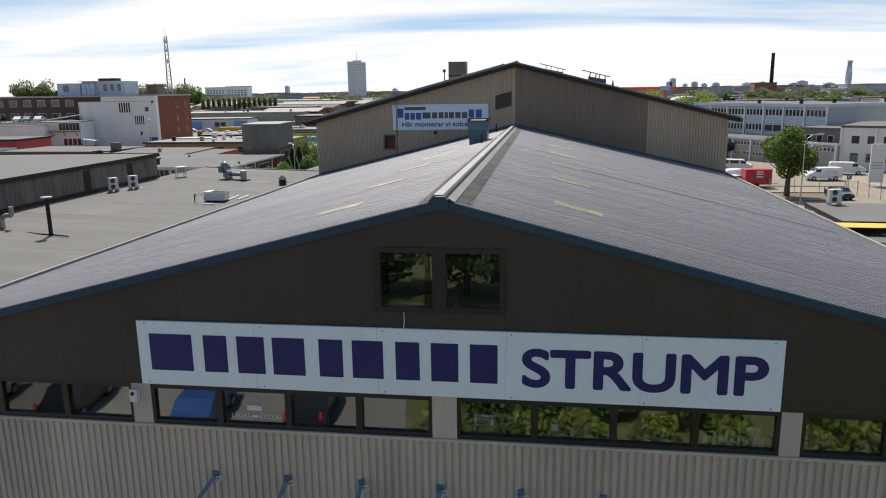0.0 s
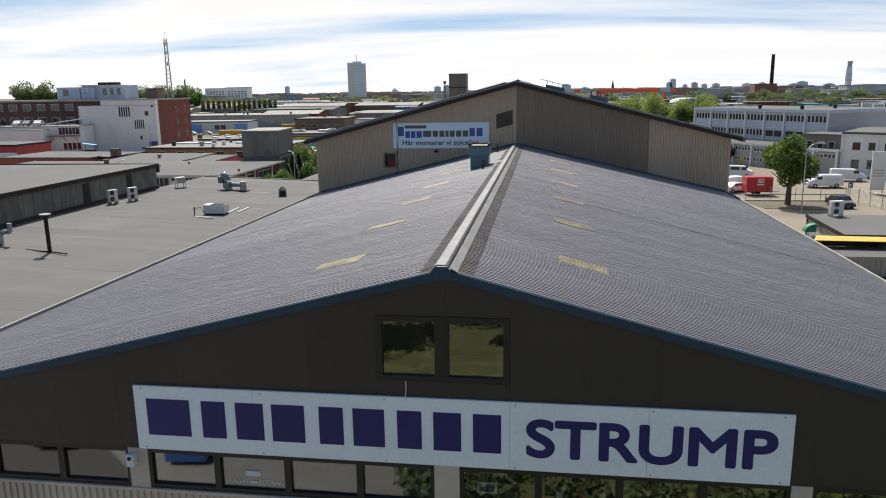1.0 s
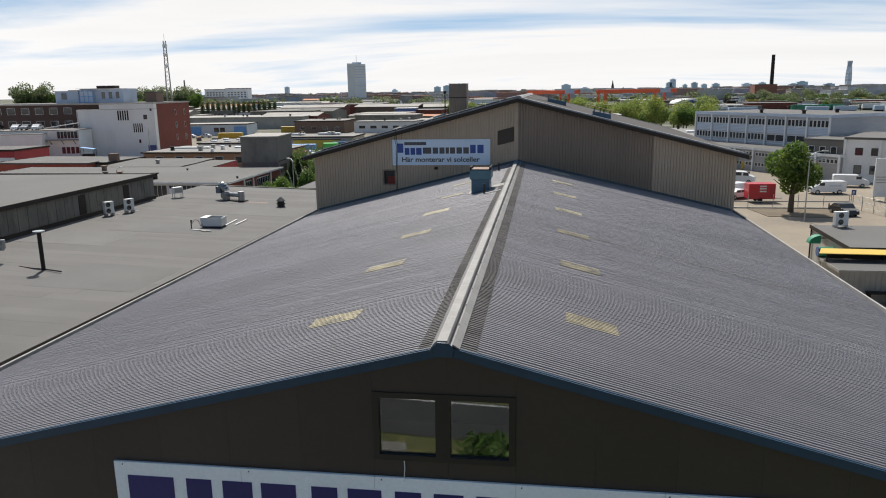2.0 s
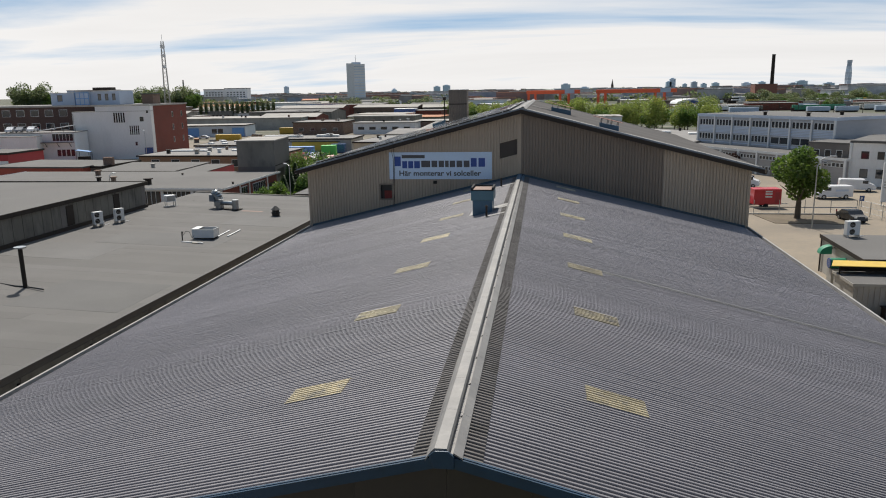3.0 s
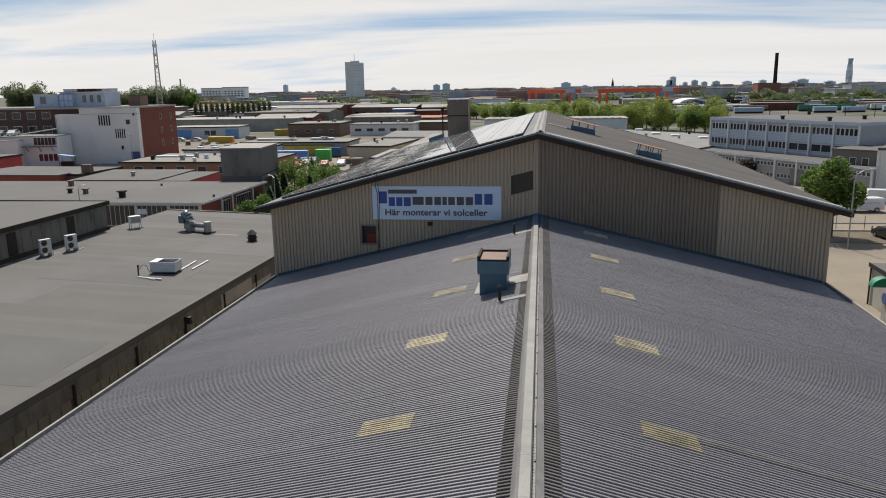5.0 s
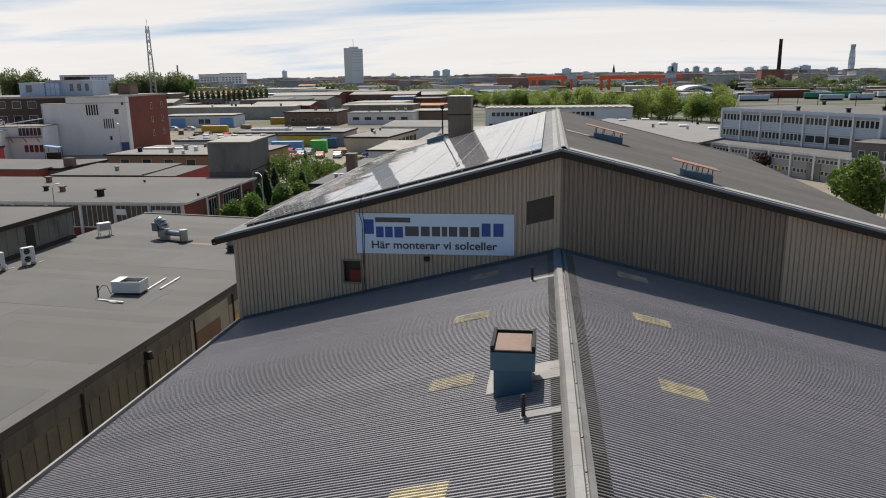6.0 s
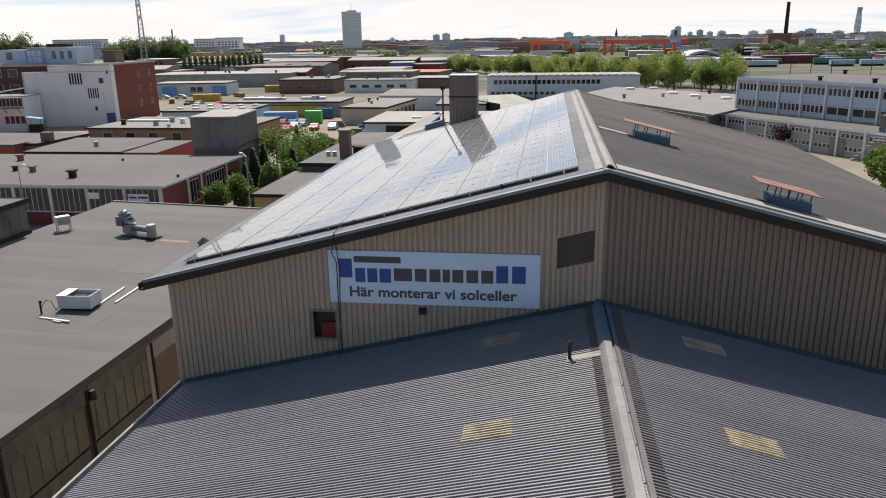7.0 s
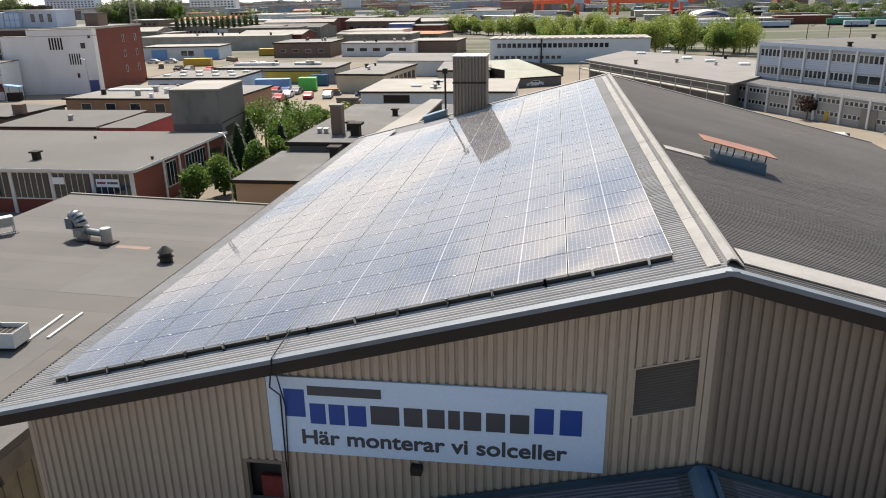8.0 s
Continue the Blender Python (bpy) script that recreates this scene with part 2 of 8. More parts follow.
CLAD_DARK = surface("ribbed_sheet_dark_taupe", (0.228, 0.18, 0.138), 0.86, 0.5, 0.0, 0.5, 10, (0.14, 0.12, 0.10), 0.35, 0.03, stretch=(1, 1, 0.25))
CLAD_GREY = surface("ribbed_sheet_grey", (0.62, 0.515, 0.43), 0.88, 0.5, 0.0, 0.5, 10, (0.17, 0.155, 0.14), 0.3, 0.03, stretch=(1, 1, 0.25))
PANEL = surface("dark_brown_panel", (0.042, 0.031, 0.0255), 0.85, 0.45, 0, 0.4, 12, (0.05, 0.04, 0.034), 0.3, 0.03, vary=0.1)
FASCIA = surface("black_brown_fascia", (0.042, 0.034, 0.028), 0.85, 0.8, 0, 0.6, 12, bump=0.03, spec=0.2)
NAVYBLUE = surface("dark_blue_flashing", (0.02, 0.055, 0.1), 0.75, 0.4, 0.1, 0.9, 14, (0.01, 0.02, 0.03), 0.5, 0.05)
BLUE = surface("blue_sheet_metal", (0.03, 0.10, 0.17), 0.75, 0.4, 0.1, 0.9, 14, (0.02, 0.06, 0.09), 0.5, 0.05)
VERGE = surface("grey_blue_verge", (0.17, 0.20, 0.235), 0.75, 0.5, 0.1, 0.9, 14, (0.08, 0.1, 0.12), 0.5, 0.05)
BLUE_TEAL = surface("teal_blue_sheet", (0.05, 0.135, 0.185), 0.8, 0.4, 0.1, 0.9, 14, (0.03, 0.08, 0.11), 0.5, 0.05)
BLUE_PALE = surface("pale_blue_flashing", (0.12, 0.22, 0.32), 0.75, 0.45, 0.1, 0.9, 14, (0.06, 0.1, 0.15), 0.5, 0.05)
BLUE_MID = surface("mid_blue_flashing", (0.045, 0.085, 0.115), 0.75, 0.45, 0.1, 0.9, 14, (0.03, 0.07, 0.12), 0.5, 0.05)
GLAZED_DARK = surface("grimy_glazed_panel", (0.165, 0.16, 0.12), 0.65, 0.6, 0, 0.5, 9, (0.075, 0.07, 0.055), 0.6, 0.1)
# white sheet with the blue sky light of the shade put into its colour
SIGNBLUE = surface("sky_tinted_sign_sheet", (0.56, 0.7, 0.86), 0.95, 0.35, 0, 0.5, 16, (0.55, 0.6, 0.66), 0.2, 0.0)
FELT_GREEN = surface("pale_greenish_felt", (0.36, 0.37, 0.31), 0.8, 0.9, 0, 0.2, 12, (0.25, 0.24, 0.2), 0.5, 0.1)
REDBOARD = surface("red_board", (0.22, 0.024, 0.016), 0.6, 0.7, 0, 2.0, 12)
LOUVRE = plain("louvre_slat", (0.13, 0.105, 0.085), 0.6)
ZINC = surface("galvanised_steel", (0.42, 0.44, 0.45), 0.75, 0.35, 0.7, 1.2, 18, (0.25, 0.26, 0.27), 0.4, 0.05)
WHITE = surface("white_painted_metal", (0.72, 0.73, 0.72), 0.9, 0.45, 0, 0.6, 14, (0.5, 0.49, 0.46), 0.3, 0.02)
SIGNWHITE = surface("sign_white_sheet", (0.87, 0.91, 0.94), 0.97, 0.35, 0, 0.5, 16, (0.62, 0.64, 0.66), 0.2, 0.0)
NAVY = plain("navy_vinyl", (0.016, 0.016, 0.135), 0.4)
LOGO_BLUE = plain("blue_vinyl", (0.008, 0.06, 0.31), 0.4)
LOGO_GREY = plain("charcoal_vinyl", (0.055, 0.06, 0.07), 0.4)
BLACK = plain("black_paint", (0.012, 0.012, 0.012), 0.5)
FRAME = plain("dark_window_frame", (0.02, 0.017, 0.015), 0.4)
GLASS = glass_mat("window_glass", gloss=0.12, rough=0.02)
PANE_FAR = bpy.data.materials.new("dark_pane")
_nt, _p = nodes_of(PANE_FAR)
_p.inputs["Base Color"].default_value, _p.inputs["Roughness"].default_value, _p.inputs["IOR"].default_value = (0.02, 0.025, 0.03, 1), 0.08, 1.6
CONCRETE = surface("stained_concrete", (0.26, 0.24, 0.205), 0.7, 0.9, 0, 0.35, 9, (0.10, 0.095, 0.085), 0.7, 0.15, stretch=(1, 1, 0.35))
WALL_GRIMY = surface("grimy_wall", (0.17, 0.162, 0.14), 0.7, 0.9, 0, 0.6, 9, (0.05, 0.047, 0.042), 0.7, 0.1, stretch=(1, 1, 0.35))
CONCRETE_PALE = surface("pale_concrete", (0.42, 0.40, 0.36), 0.8, 0.9, 0, 0.3, 9, (0.25, 0.24, 0.22), 0.5, 0.1)
FORECOURT = surface("worn_forecourt", (0.22, 0.205, 0.185), 0.85, 0.9, 0, 0.2, 12, (0.22, 0.21, 0.19), 0.4, 0.1)
RENDER_WHITE = surface("white_render", (0.8, 0.79, 0.765), 0.92, 0.9, 0, 0.12, 5, (0.5, 0.49, 0.46), 0.35, 0.05, stretch=(1, 1, 0.4))
RENDER_CREAM = surface("cream_render", (0.58, 0.50, 0.37), 0.88, 0.9, 0, 0.15, 5, (0.4, 0.35, 0.27), 0.35, 0.05)
RENDER_PEACH = surface("peach_render", (0.55, 0.36, 0.22), 0.9, 0.9, 0, 0.15, 5, (0.4, 0.27, 0.18), 0.3, 0.05)
RENDER_GREY = surface("grey_render", (0.17, 0.158, 0.145), 0.85, 0.9, 0, 0.2, 6, (0.11, 0.107, 0.1), 0.4, 0.06)
BLUEWHITE = surface("pale_blue_cladding", (0.5, 0.58, 0.69), 0.92, 0.6, 0, 0.3, 6, (0.33, 0.4, 0.5), 0.3, 0.03)
OFFICE_GREY = surface("office_taupe_panels", (0.33, 0.32, 0.31), 0.9, 0.7, 0, 0.3, 6, (0.24, 0.23, 0.22), 0.35, 0.03, stretch=(1, 1, 4))
OFFICE = surface("office_grey_panels", (0.40, 0.42, 0.45), 0.92, 0.6, 0, 0.3, 6, (0.3, 0.32, 0.34), 0.3, 0.03, stretch=(1, 1, 4))
WHITEBLUE = surface("white_blue_wall", (0.60, 0.66, 0.70), 0.92, 0.7, 0, 0.2, 6, (0.5, 0.54, 0.56), 0.3, 0.03)
BRICK = brick_mat("red_brick", (0.21, 0.046, 0.028), (0.15, 0.075, 0.058))
REDBRICK_BRIGHT = brick_mat("bright_red_brick", (0.36, 0.07, 0.04), (0.25, 0.08, 0.06))
BRICK_DARK = brick_mat("dark_brown_brick", (0.085, 0.045, 0.035), (0.1, 0.075, 0.065))
BRICK_OCHRE = brick_mat("ochre_brick", (0.36, 0.19, 0.10), (0.3, 0.24, 0.18))
BRICK_BROWN = brick_mat("brown_brick", (0.20, 0.12, 0.08), (0.25, 0.21, 0.18))
REDPAINT = surface("red_painted_boards", (0.38, 0.03, 0.035), 0.85, 0.6, 0, 0.5, 10)
YELLOWPAINT = surface("yellow_paint", (0.62, 0.42, 0.05), 0.85, 0.5, 0, 0.5, 10, (0.45, 0.3, 0.08), 0.4)
ORANGE = surface("orange_red_steel", (0.95, 0.14, 0.045), 0.9, 0.5, 0, 0.2, 4)
RUST = surface("faded_red_sheet", (0.26, 0.105, 0.07), 0.75, 0.7, 0.0, 1.2, 12, (0.3, 0.2, 0.14), 0.5, 0.05)
GREENPAINT = plain("green_paint", (0.02, 0.22, 0.12), 0.45)
BRIGHTGREEN = plain("bright_green_tarpaulin", (0.10, 0.55, 0.10), 0.6)
CARWHITE = plain("white_car_paint", (0.75, 0.76, 0.77), 0.25)
CARBLACK = plain("black_car_paint", (0.015, 0.017, 0.02), 0.2)
CARRED = plain("red_car_paint", (0.5, 0.02, 0.03), 0.3)
CARBLUE = plain("blue_car_paint", (0.03, 0.08, 0.25), 0.25)
CARBLUE_PALE = plain("light_blue_paint", (0.16, 0.36, 0.68), 0.5)
CARGREY = plain("grey_car_paint", (0.3, 0.31, 0.32), 0.25)
TYRE = plain("tyre_rubber", (0.015, 0.015, 0.015), 0.9)
BARK = surface("bark", (0.11, 0.085, 0.06), 0.7, 0.95, 0, 2.0, 12, bump=0.4)
LEAF = leaf_mat("leaves", (0.085, 0.16, 0.03))
LEAF_STREET = leaf_mat("street_tree_leaves", (0.095, 0.165, 0.03))
LEAF_PALE = leaf_mat("pale_leaves", (0.19, 0.26, 0.06))
LEAF_DARK = leaf_mat("dark_leaves", (0.035, 0.075, 0.022))
# green paled so that far trees carry the haze in their colour
LEAF_FAR = leaf_mat("soft_green_leaves", (0.13, 0.175, 0.085))
COPPER = leaf_mat("copper_leaves", (0.05, 0.03, 0.028))
# skyline walls: the distance haze is put into their pale blue colour
FAR_BLUE = surface("haze_tinted_tower_wall", (0.58, 0.72, 0.8), 0.9, 0.6, 0, 0.02, 0.3, bump=0)
FAR_GREY = surface("haze_tinted_block_wall", (0.6, 0.68, 0.76), 0.85, 0.7, 0, 0.02, 0.3, bump=0, vary=0.25)


def island_mat(name, colours):
    m = bpy.data.materials.new(name)
    nt, p = nodes_of(m)
    rnd = nt.nodes.new("ShaderNodeNewGeometry").outputs["Random Per Island"]
    r = nt.nodes.new("ShaderNodeValToRGB")
    r.color_ramp.interpolation = "CONSTANT"
    el = r.color_ramp.elements
    for i, c in enumerate(colours):
        e = el[i] if i < 2 else el.new(i / len(colours))
        e.position, e.color = i / len(colours), (*c, 1)
    nt.links.new(rnd, r.inputs[0])
    c = mixed(nt, maths(nt, "MULTIPLY", noise_of(nt, place_of(nt), 0.15, 4), 0.35), r.outputs[0], (0.12, 0.12, 0.12))
    nt.links.new(c, p.inputs["Base Color"])
    p.inputs["Roughness"].default_value = 0.85
    return m


# house colours lightened and blued to paint the haze into them
FAR_TOWN = island_mat("far_town_wall", ((0.5, 0.49, 0.48), (0.3, 0.2, 0.17), (0.6, 0.6, 0.61), (0.42, 0.38, 0.35), (0.36, 0.42, 0.5)))
FAR_ROOFS = island_mat("far_town_roof", ((0.2, 0.2, 0.2), (0.3, 0.13, 0.07), (0.3, 0.3, 0.3), (0.13, 0.13, 0.13), (0.4, 0.4, 0.41)))
TILE_ORANGE = surface("orange_roof_tiles", (0.42, 0.17, 0.08), 0.8, 0.85, 0, 0.1, 4, bump=0.05)


def solar_mat():
    """Half-cut cells: dark blue squares under glass with a fine pale grid, by the panel's own metres."""
    m = bpy.data.materials.new("solar_cells")
    nt, p = nodes_of(m)
    vec = place_of(nt, True)
    sep = nt.nodes.new("ShaderNodeSeparateXYZ")
    nt.links.new(vec, sep.inputs[0])

    def lines(s, pitch, width):
        f = maths(nt, "FRACT", maths(nt, "ADD", maths(nt, "DIVIDE", s, pitch), 100.0))
        return maths(nt, "GREATER_THAN", maths(nt, "ABSOLUTE", maths(nt, "SUBTRACT", f, 0.5)), 0.5 - width / pitch / 2)

    grid = maths(nt, "MAXIMUM", lines(sep.outputs[0], 0.0805, 0.005), lines(maths(nt, "ADD", sep.outputs[1], 0.085), 0.17, 0.006))
    mid = maths(nt, "LESS_THAN", maths(nt, "ABSOLUTE", sep.outputs[0]), 0.011)
    grid = maths(nt, "MAXIMUM", grid, mid)
    rnd = nt.nodes.new("ShaderNodeObjectInfo").outputs["Random"]
    wv = place_of(nt)
    c = mixed(nt, rnd, (0.008, 0.012, 0.04), (0.013, 0.016, 0.045))
    c = mixed(nt, maths(nt, "MULTIPLY", noise_of(nt, wv, 3.0, 4), 0.4), c, (0.025, 0.024, 0.045))
    # dust, made creamier and stronger to paint in cloud reflections
    c = mixed(nt, maths(nt, "MULTIPLY", noise_of(nt, wv, 0.45, 6, (1, 0.5, 1), 0.35, 0.7), 0.2), c, (0.3, 0.27, 0.22))
    c = mixed(nt, maths(nt, "MULTIPLY", grid, 0.55), c, (0.55, 0.56, 0.58))
    nt.links.new(c, p.inputs["Base Color"])
    nt.links.new(maths(nt, "ADD", maths(nt, "MULTIPLY", noise_of(nt, wv, 1.3, 5), 0.12), 0.46), p.inputs["Roughness"])
    p.inputs["IOR"].default_value = 1.5
    p.inputs["Coat Weight"].default_value, p.inputs["Coat Roughness"].default_value, p.inputs["Coat IOR"].default_value = 1.0, 0.03, 1.63
    return m


SOLAR = solar_mat()


def ground_mat():
    m = bpy.data.materials.new("ground")
    nt, p = nodes_of(m)
    vec = place_of(nt)
    sep = nt.nodes.new("ShaderNodeSeparateXYZ")
    nt.links.new(vec, sep.inputs[0])
    yard = mixed(nt, noise_of(nt, vec, 0.05, 6), (0.165, 0.14, 0.11), (0.265, 0.218, 0.16))
    yard = mixed(nt, maths(nt, "MULTIPLY", noise_of(nt, vec, 1.3, 5, (1, 1, 1), 0.45, 0.75), 0.4), yard, (0.15, 0.14, 0.125))
    far = mixed(nt, noise_of(nt, vec, 0.012, 6, (0.5, 1.6, 1), 0.38, 0.54), (0.085, 0.075, 0.06), (0.05, 0.062, 0.03))
    far = mixed(nt, maths(nt, "MULTIPLY", noise_of(nt, vec, 0.05, 5, (0.3, 1.5, 1), 0.5, 0.62), 0.7), far, (0.19, 0.17, 0.145))
    dist = nt.nodes.new("ShaderNodeMapRange")
    dist.inputs["From Min"].default_value, dist.inputs["From Max"].default_value = 230, 330
    nt.links.new(sep.outputs[1], dist.inputs[0])
    c = mixed(nt, dist.outputs[0], yard, far)
    nt.links.new(c, p.inputs["Base Color"])
    p.inputs["Roughness"].default_value = 0.95
    b = nt.nodes.new("ShaderNodeBump")
    b.inputs["Strength"].default_value, b.inputs["Distance"].default_value = 0.3, 0.03
    nt.links.new(noise_of(nt, vec, 6, 4), b.inputs["Height"])
    nt.links.new(b.outputs[0], p.inputs["Normal"])
    return m


GROUND = ground_mat()
DIRT = surface("trodden_earth", (0.15, 0.115, 0.08), 0.7, 0.95, 0, 0.5, 9, (0.09, 0.1, 0.04), 0.5, 0.4)
GRASS = surface("rough_grass", (0.115, 0.12, 0.04), 0.7, 0.95, 0, 0.4, 9, (0.26, 0.22, 0.08), 0.6, 0.4)
ASPHALT = surface("asphalt", (0.055, 0.055, 0.057), 0.85, 0.9, 0, 0.2, 20, (0.09, 0.088, 0.085), 0.4, 0.1)


# ---- building blocks ----
class Geo:
    """Collects vertices and faces of one mesh."""

    def __init__(self):
        self.v, self.f = [], []

    def add(self, verts, faces, m=None):
        n = len(self.v)
        self.v += [tuple(m @ Vector(p)) if m else tuple(p) for p in verts]
        self.f += [tuple(i + n for i in f) for f in faces]
        return self

    def box(self, x0, x1, y0, y1, z0, z1, m=None):
        return self.add([(x0, y0, z0), (x1, y0, z0), (x1, y1, z0), (x0, y1, z0), (x0, y0, z1), (x1, y0, z1), (x1, y1, z1), (x0, y1, z1)],
                        [(0, 3, 2, 1), (4, 5, 6, 7), (0, 1, 5, 4), (1, 2, 6, 5), (2, 3, 7, 6), (3, 0, 4, 7)], m)

    def prism(self, poly, y0, y1, m=None):
        """poly of (x, z), anticlockwise seen from -y, drawn out from y0 to y1."""
        n = len(poly)
        verts = [(x, y0, z) for x, z in poly] + [(x, y1, z) for x, z in poly]
        faces = [tuple(range(n)), tuple(range(2 * n - 1, n - 1, -1))]
        faces += [((i + 1) % n, i, i + n, (i + 1) % n + n) for i in range(n)]
        return self.add(verts, faces, m)

    def slab(self, poly, z0, z1, m=None):
        """poly of (x, y), anticlockwise from above."""
        n = len(poly)
        verts = [(x, y, z0) for x, y in poly] + [(x, y, z1) for x, y in poly]
        faces = [tuple(range(n - 1, -1, -1)), tuple(range(n, 2 * n))]
        faces += [(i, (i + 1) % n, (i + 1) % n + n, i + n) for i in range(n)]
        return self.add(verts, faces, m)

    def rod(self, a, b, r0, r1=None, n=8, m=None):
        a, b = Vector(a), Vector(b)
        r1 = r0 if r1 is None else r1
        d = (b - a).normalized()
        u = d.orthogonal().normalized()
        w = d.cross(u)
        verts = [c + (u * math.cos(2 * math.pi * i / n) + w * math.sin(2 * math.pi * i / n)) * r for c, r in ((a, r0), (b, r1)) for i in range(n)]
        faces = [(i, (i + 1) % n, (i + 1) % n + n, i + n) for i in range(n)] + [tuple(range(n - 1, -1, -1)), tuple(range(n, 2 * n))]
        return self.add(verts, faces, m)

    def path(self, pts, r, n=6):
        for a, b in zip(pts, pts[1:]):
            self.rod(a, b, r, r, n)
        return self

    def mesh(self, name, mat, bevel=0.0, smooth=False):
        me = bpy.data.meshes.new(name)
        me.from_pydata(self.v, [], self.f)
        if bevel:
            bm = bmesh.new()
            bm.from_mesh(me)
            bmesh.ops.bevel(bm, geom=bm.edges[:], offset=bevel, segments=2, affect="EDGES", profile=0.6)
            bm.to_mesh(me)
            bm.free()
        me.materials.append(mat)
        if smooth:
            for poly in me.polygons:
                poly.use_smooth = True
        me.update()
        return me


def thing(name, label, category, at=(0, 0, 0), turn=0.0, group="", kind=""):
    ob = new(name)
    ob.empty_display_size = 0.2
    ob.matrix_basis = pose(*at, 0, 0, turn)
    return tagged(ob, label, category, group, kind)


def part(name, geo, mat, parent=None, label="", bevel=0.0, local=False, smooth=False, at=None):
    """One mesh object. Its points are the world's, or with local=True its parent's."""
    me = geo if isinstance(geo, bpy.types.Mesh) else geo.mesh(name, mat, bevel, smooth)
    ob = new(name, me)
    if parent:
        ob.parent = parent
        if not local and parent.type == "EMPTY":
            ob.matrix_parent_inverse = parent.matrix_basis.inverted()
    if at:
        ob.matrix_basis = at
    return tagged(ob, label) if label else ob


def ribs(geo, x0, x1, y, z_low, z_high, pitch=0.137, depth=0.035, flat=0.55, face=-1):
    """Trapezoid sheet in the plane y; z_low and z_high are heights or functions of x. Rib tops face -y."""
    lo = z_low if callable(z_low) else (lambda x: z_low)
    hi = z_high if callable(z_high) else (lambda x: z_high)
    xs, x, k = [], x0, 0
    steps = ((0.0, 0.0), (flat, 0.0), (flat + 0.1, 1.0), (0.9, 1.0))
    while x < x1:
        for s, d in steps:
            xx = x + s * pitch
            if xx < x1:
                xs.append((xx, y - face * d * depth))
        x += pitch
    xs.append((x1, y))
    verts = [(a, b, lo(a)) for a, b in xs] + [(a, b, hi(a)) for a, b in xs]
    n = len(xs)
    return geo.add(verts, [(i, i + 1, i + 1 + n, i + n) for i in range(n - 1)])


# one wave of the steep sheet: (part of the pitch, height); narrow troughs, steep webs, broad rounded tops
STEEP = ((0.04, -0.85), (0.10, -1.0), (0.38, -1.0), (0.45, -0.8), (0.53, 0.8), (0.59, 0.97), (0.74, 1.04), (0.90, 0.97), (0.97, 0.7))


def waves(geo, xa, za, xb, zb, y0, y1, pitch=0.094, amp=0.029, lift=0.0, n=0):
    """Sinus sheet from the edge (xa, za) to (xb, zb), its waves running that way, from y0 to y1."""
    d = Vector((xb - xa, 0, zb - za)).normalized()
    nrm = Vector((-d.z, 0, d.x))
    if nrm.z < 0:
        nrm = -nrm
    shape = STEEP if not n else [(k / n, math.sin(2 * math.pi * k / n)) for k in range(n)]
    # no wave is quite like the next
    odd = lambda w: (math.sin(w * 12.9898) * 43758.5453) % 1.0 - 0.5
    line = [((w + f + 0.09 * (odd(w) * (1 - f) + odd(w + 1) * f)) * pitch, h * (1 + 0.16 * odd(w + 0.5))) for w in range(int(y0 / pitch) - 1, int(y1 / pitch) + 2) for f, h in shape]
    line = [(y, h) for y, h in line if y0 <= y <= y1]
    count = len(line) - 1
    verts, faces = [], []
    for y, h in line:
        o = amp * h + lift
        verts += [(xa + nrm.x * o, y, za + nrm.z * o), (xb + nrm.x * o, y, zb + nrm.z * o)]
    up = xb > xa
    for i in range(count):
        q = (2 * i, 2 * i + 1, 2 * i + 3, 2 * i + 2)
        faces.append(q if up else q[::-1])
    return geo.add(verts, faces)


def letters(name, text, size, mat, parent, m, bold=0.0, depth=0.01, width=None):
    """Words in the built-in font, turned into a mesh; m is the pose of the line's left end on its base line. bold: metres by which the strokes widen."""
    cu = bpy.data.curves.new(name, "FONT")
    cu.body, cu.size, cu.extrude = text, size - bold, depth
    tmp = bpy.data.objects.new(name, cu)
    scene.collection.objects.link(tmp)
    bpy.context.view_layer.update()
    me = bpy.data.meshes.new_from_object(tmp)
    bpy.data.objects.remove(tmp)
    co = np.array([tuple(v.co) for v in me.vertices])
    x0, x1 = co[:, 0].min(), co[:, 0].max()
    k = (width - bold) / (x1 - x0) if width else 1.0
    geo, faces = Geo(), [tuple(p.vertices) for p in me.polygons]
    for i in range(12 if bold else 1):
        dx, dy = bold / 2 * math.cos(i * math.pi / 6), bold / 2 * math.sin(i * math.pi / 6)
        geo.add([((x - x0) * k + bold / 2 + dx, y + dy, z + 0.0002 * i) for x, y, z in co], faces)
    ob = new(name, geo.mesh(name, mat))
    ob.parent = parent
    ob.matrix_parent_inverse = parent.matrix_basis.inverted() if parent.type == "EMPTY" else Matrix()
    ob.matrix_basis = m
    return ob


# ---- ground ----
g = Geo().add([(-4600, -600, 0), (4600, -600, 0), (4600, 4700, 0), (-4600, 4700, 0)], [(0, 1, 2, 3)])
tagged(part("ground", g, GROUND), "pale paved yards fading into green and grey land", "ground", kind="structure")
g = Geo().add([(-70, -60, 0.03), (70, -60, 0.03), (70, 11.0, 0.03), (-70, 11.0, 0.03)], [(0, 1, 2, 3)])
tagged(part("grass_verge", g, GRASS), "rough summer grass beside the road", "grass", kind="structure")
g = Geo()
arc = [(x, -12.5 - 0.004 * (x - 6) ** 2) for x in range(-60, 61, 6)]
for (xa, ya), (xb, yb) in zip(arc, arc[1:]):
    g.add([(xa, ya - 2.2, 0.08), (xb, yb - 2.2, 0.08), (xb, yb + 2.2, 0.08), (xa, ya + 2.2, 0.08)], [(0, 1, 2, 3)])
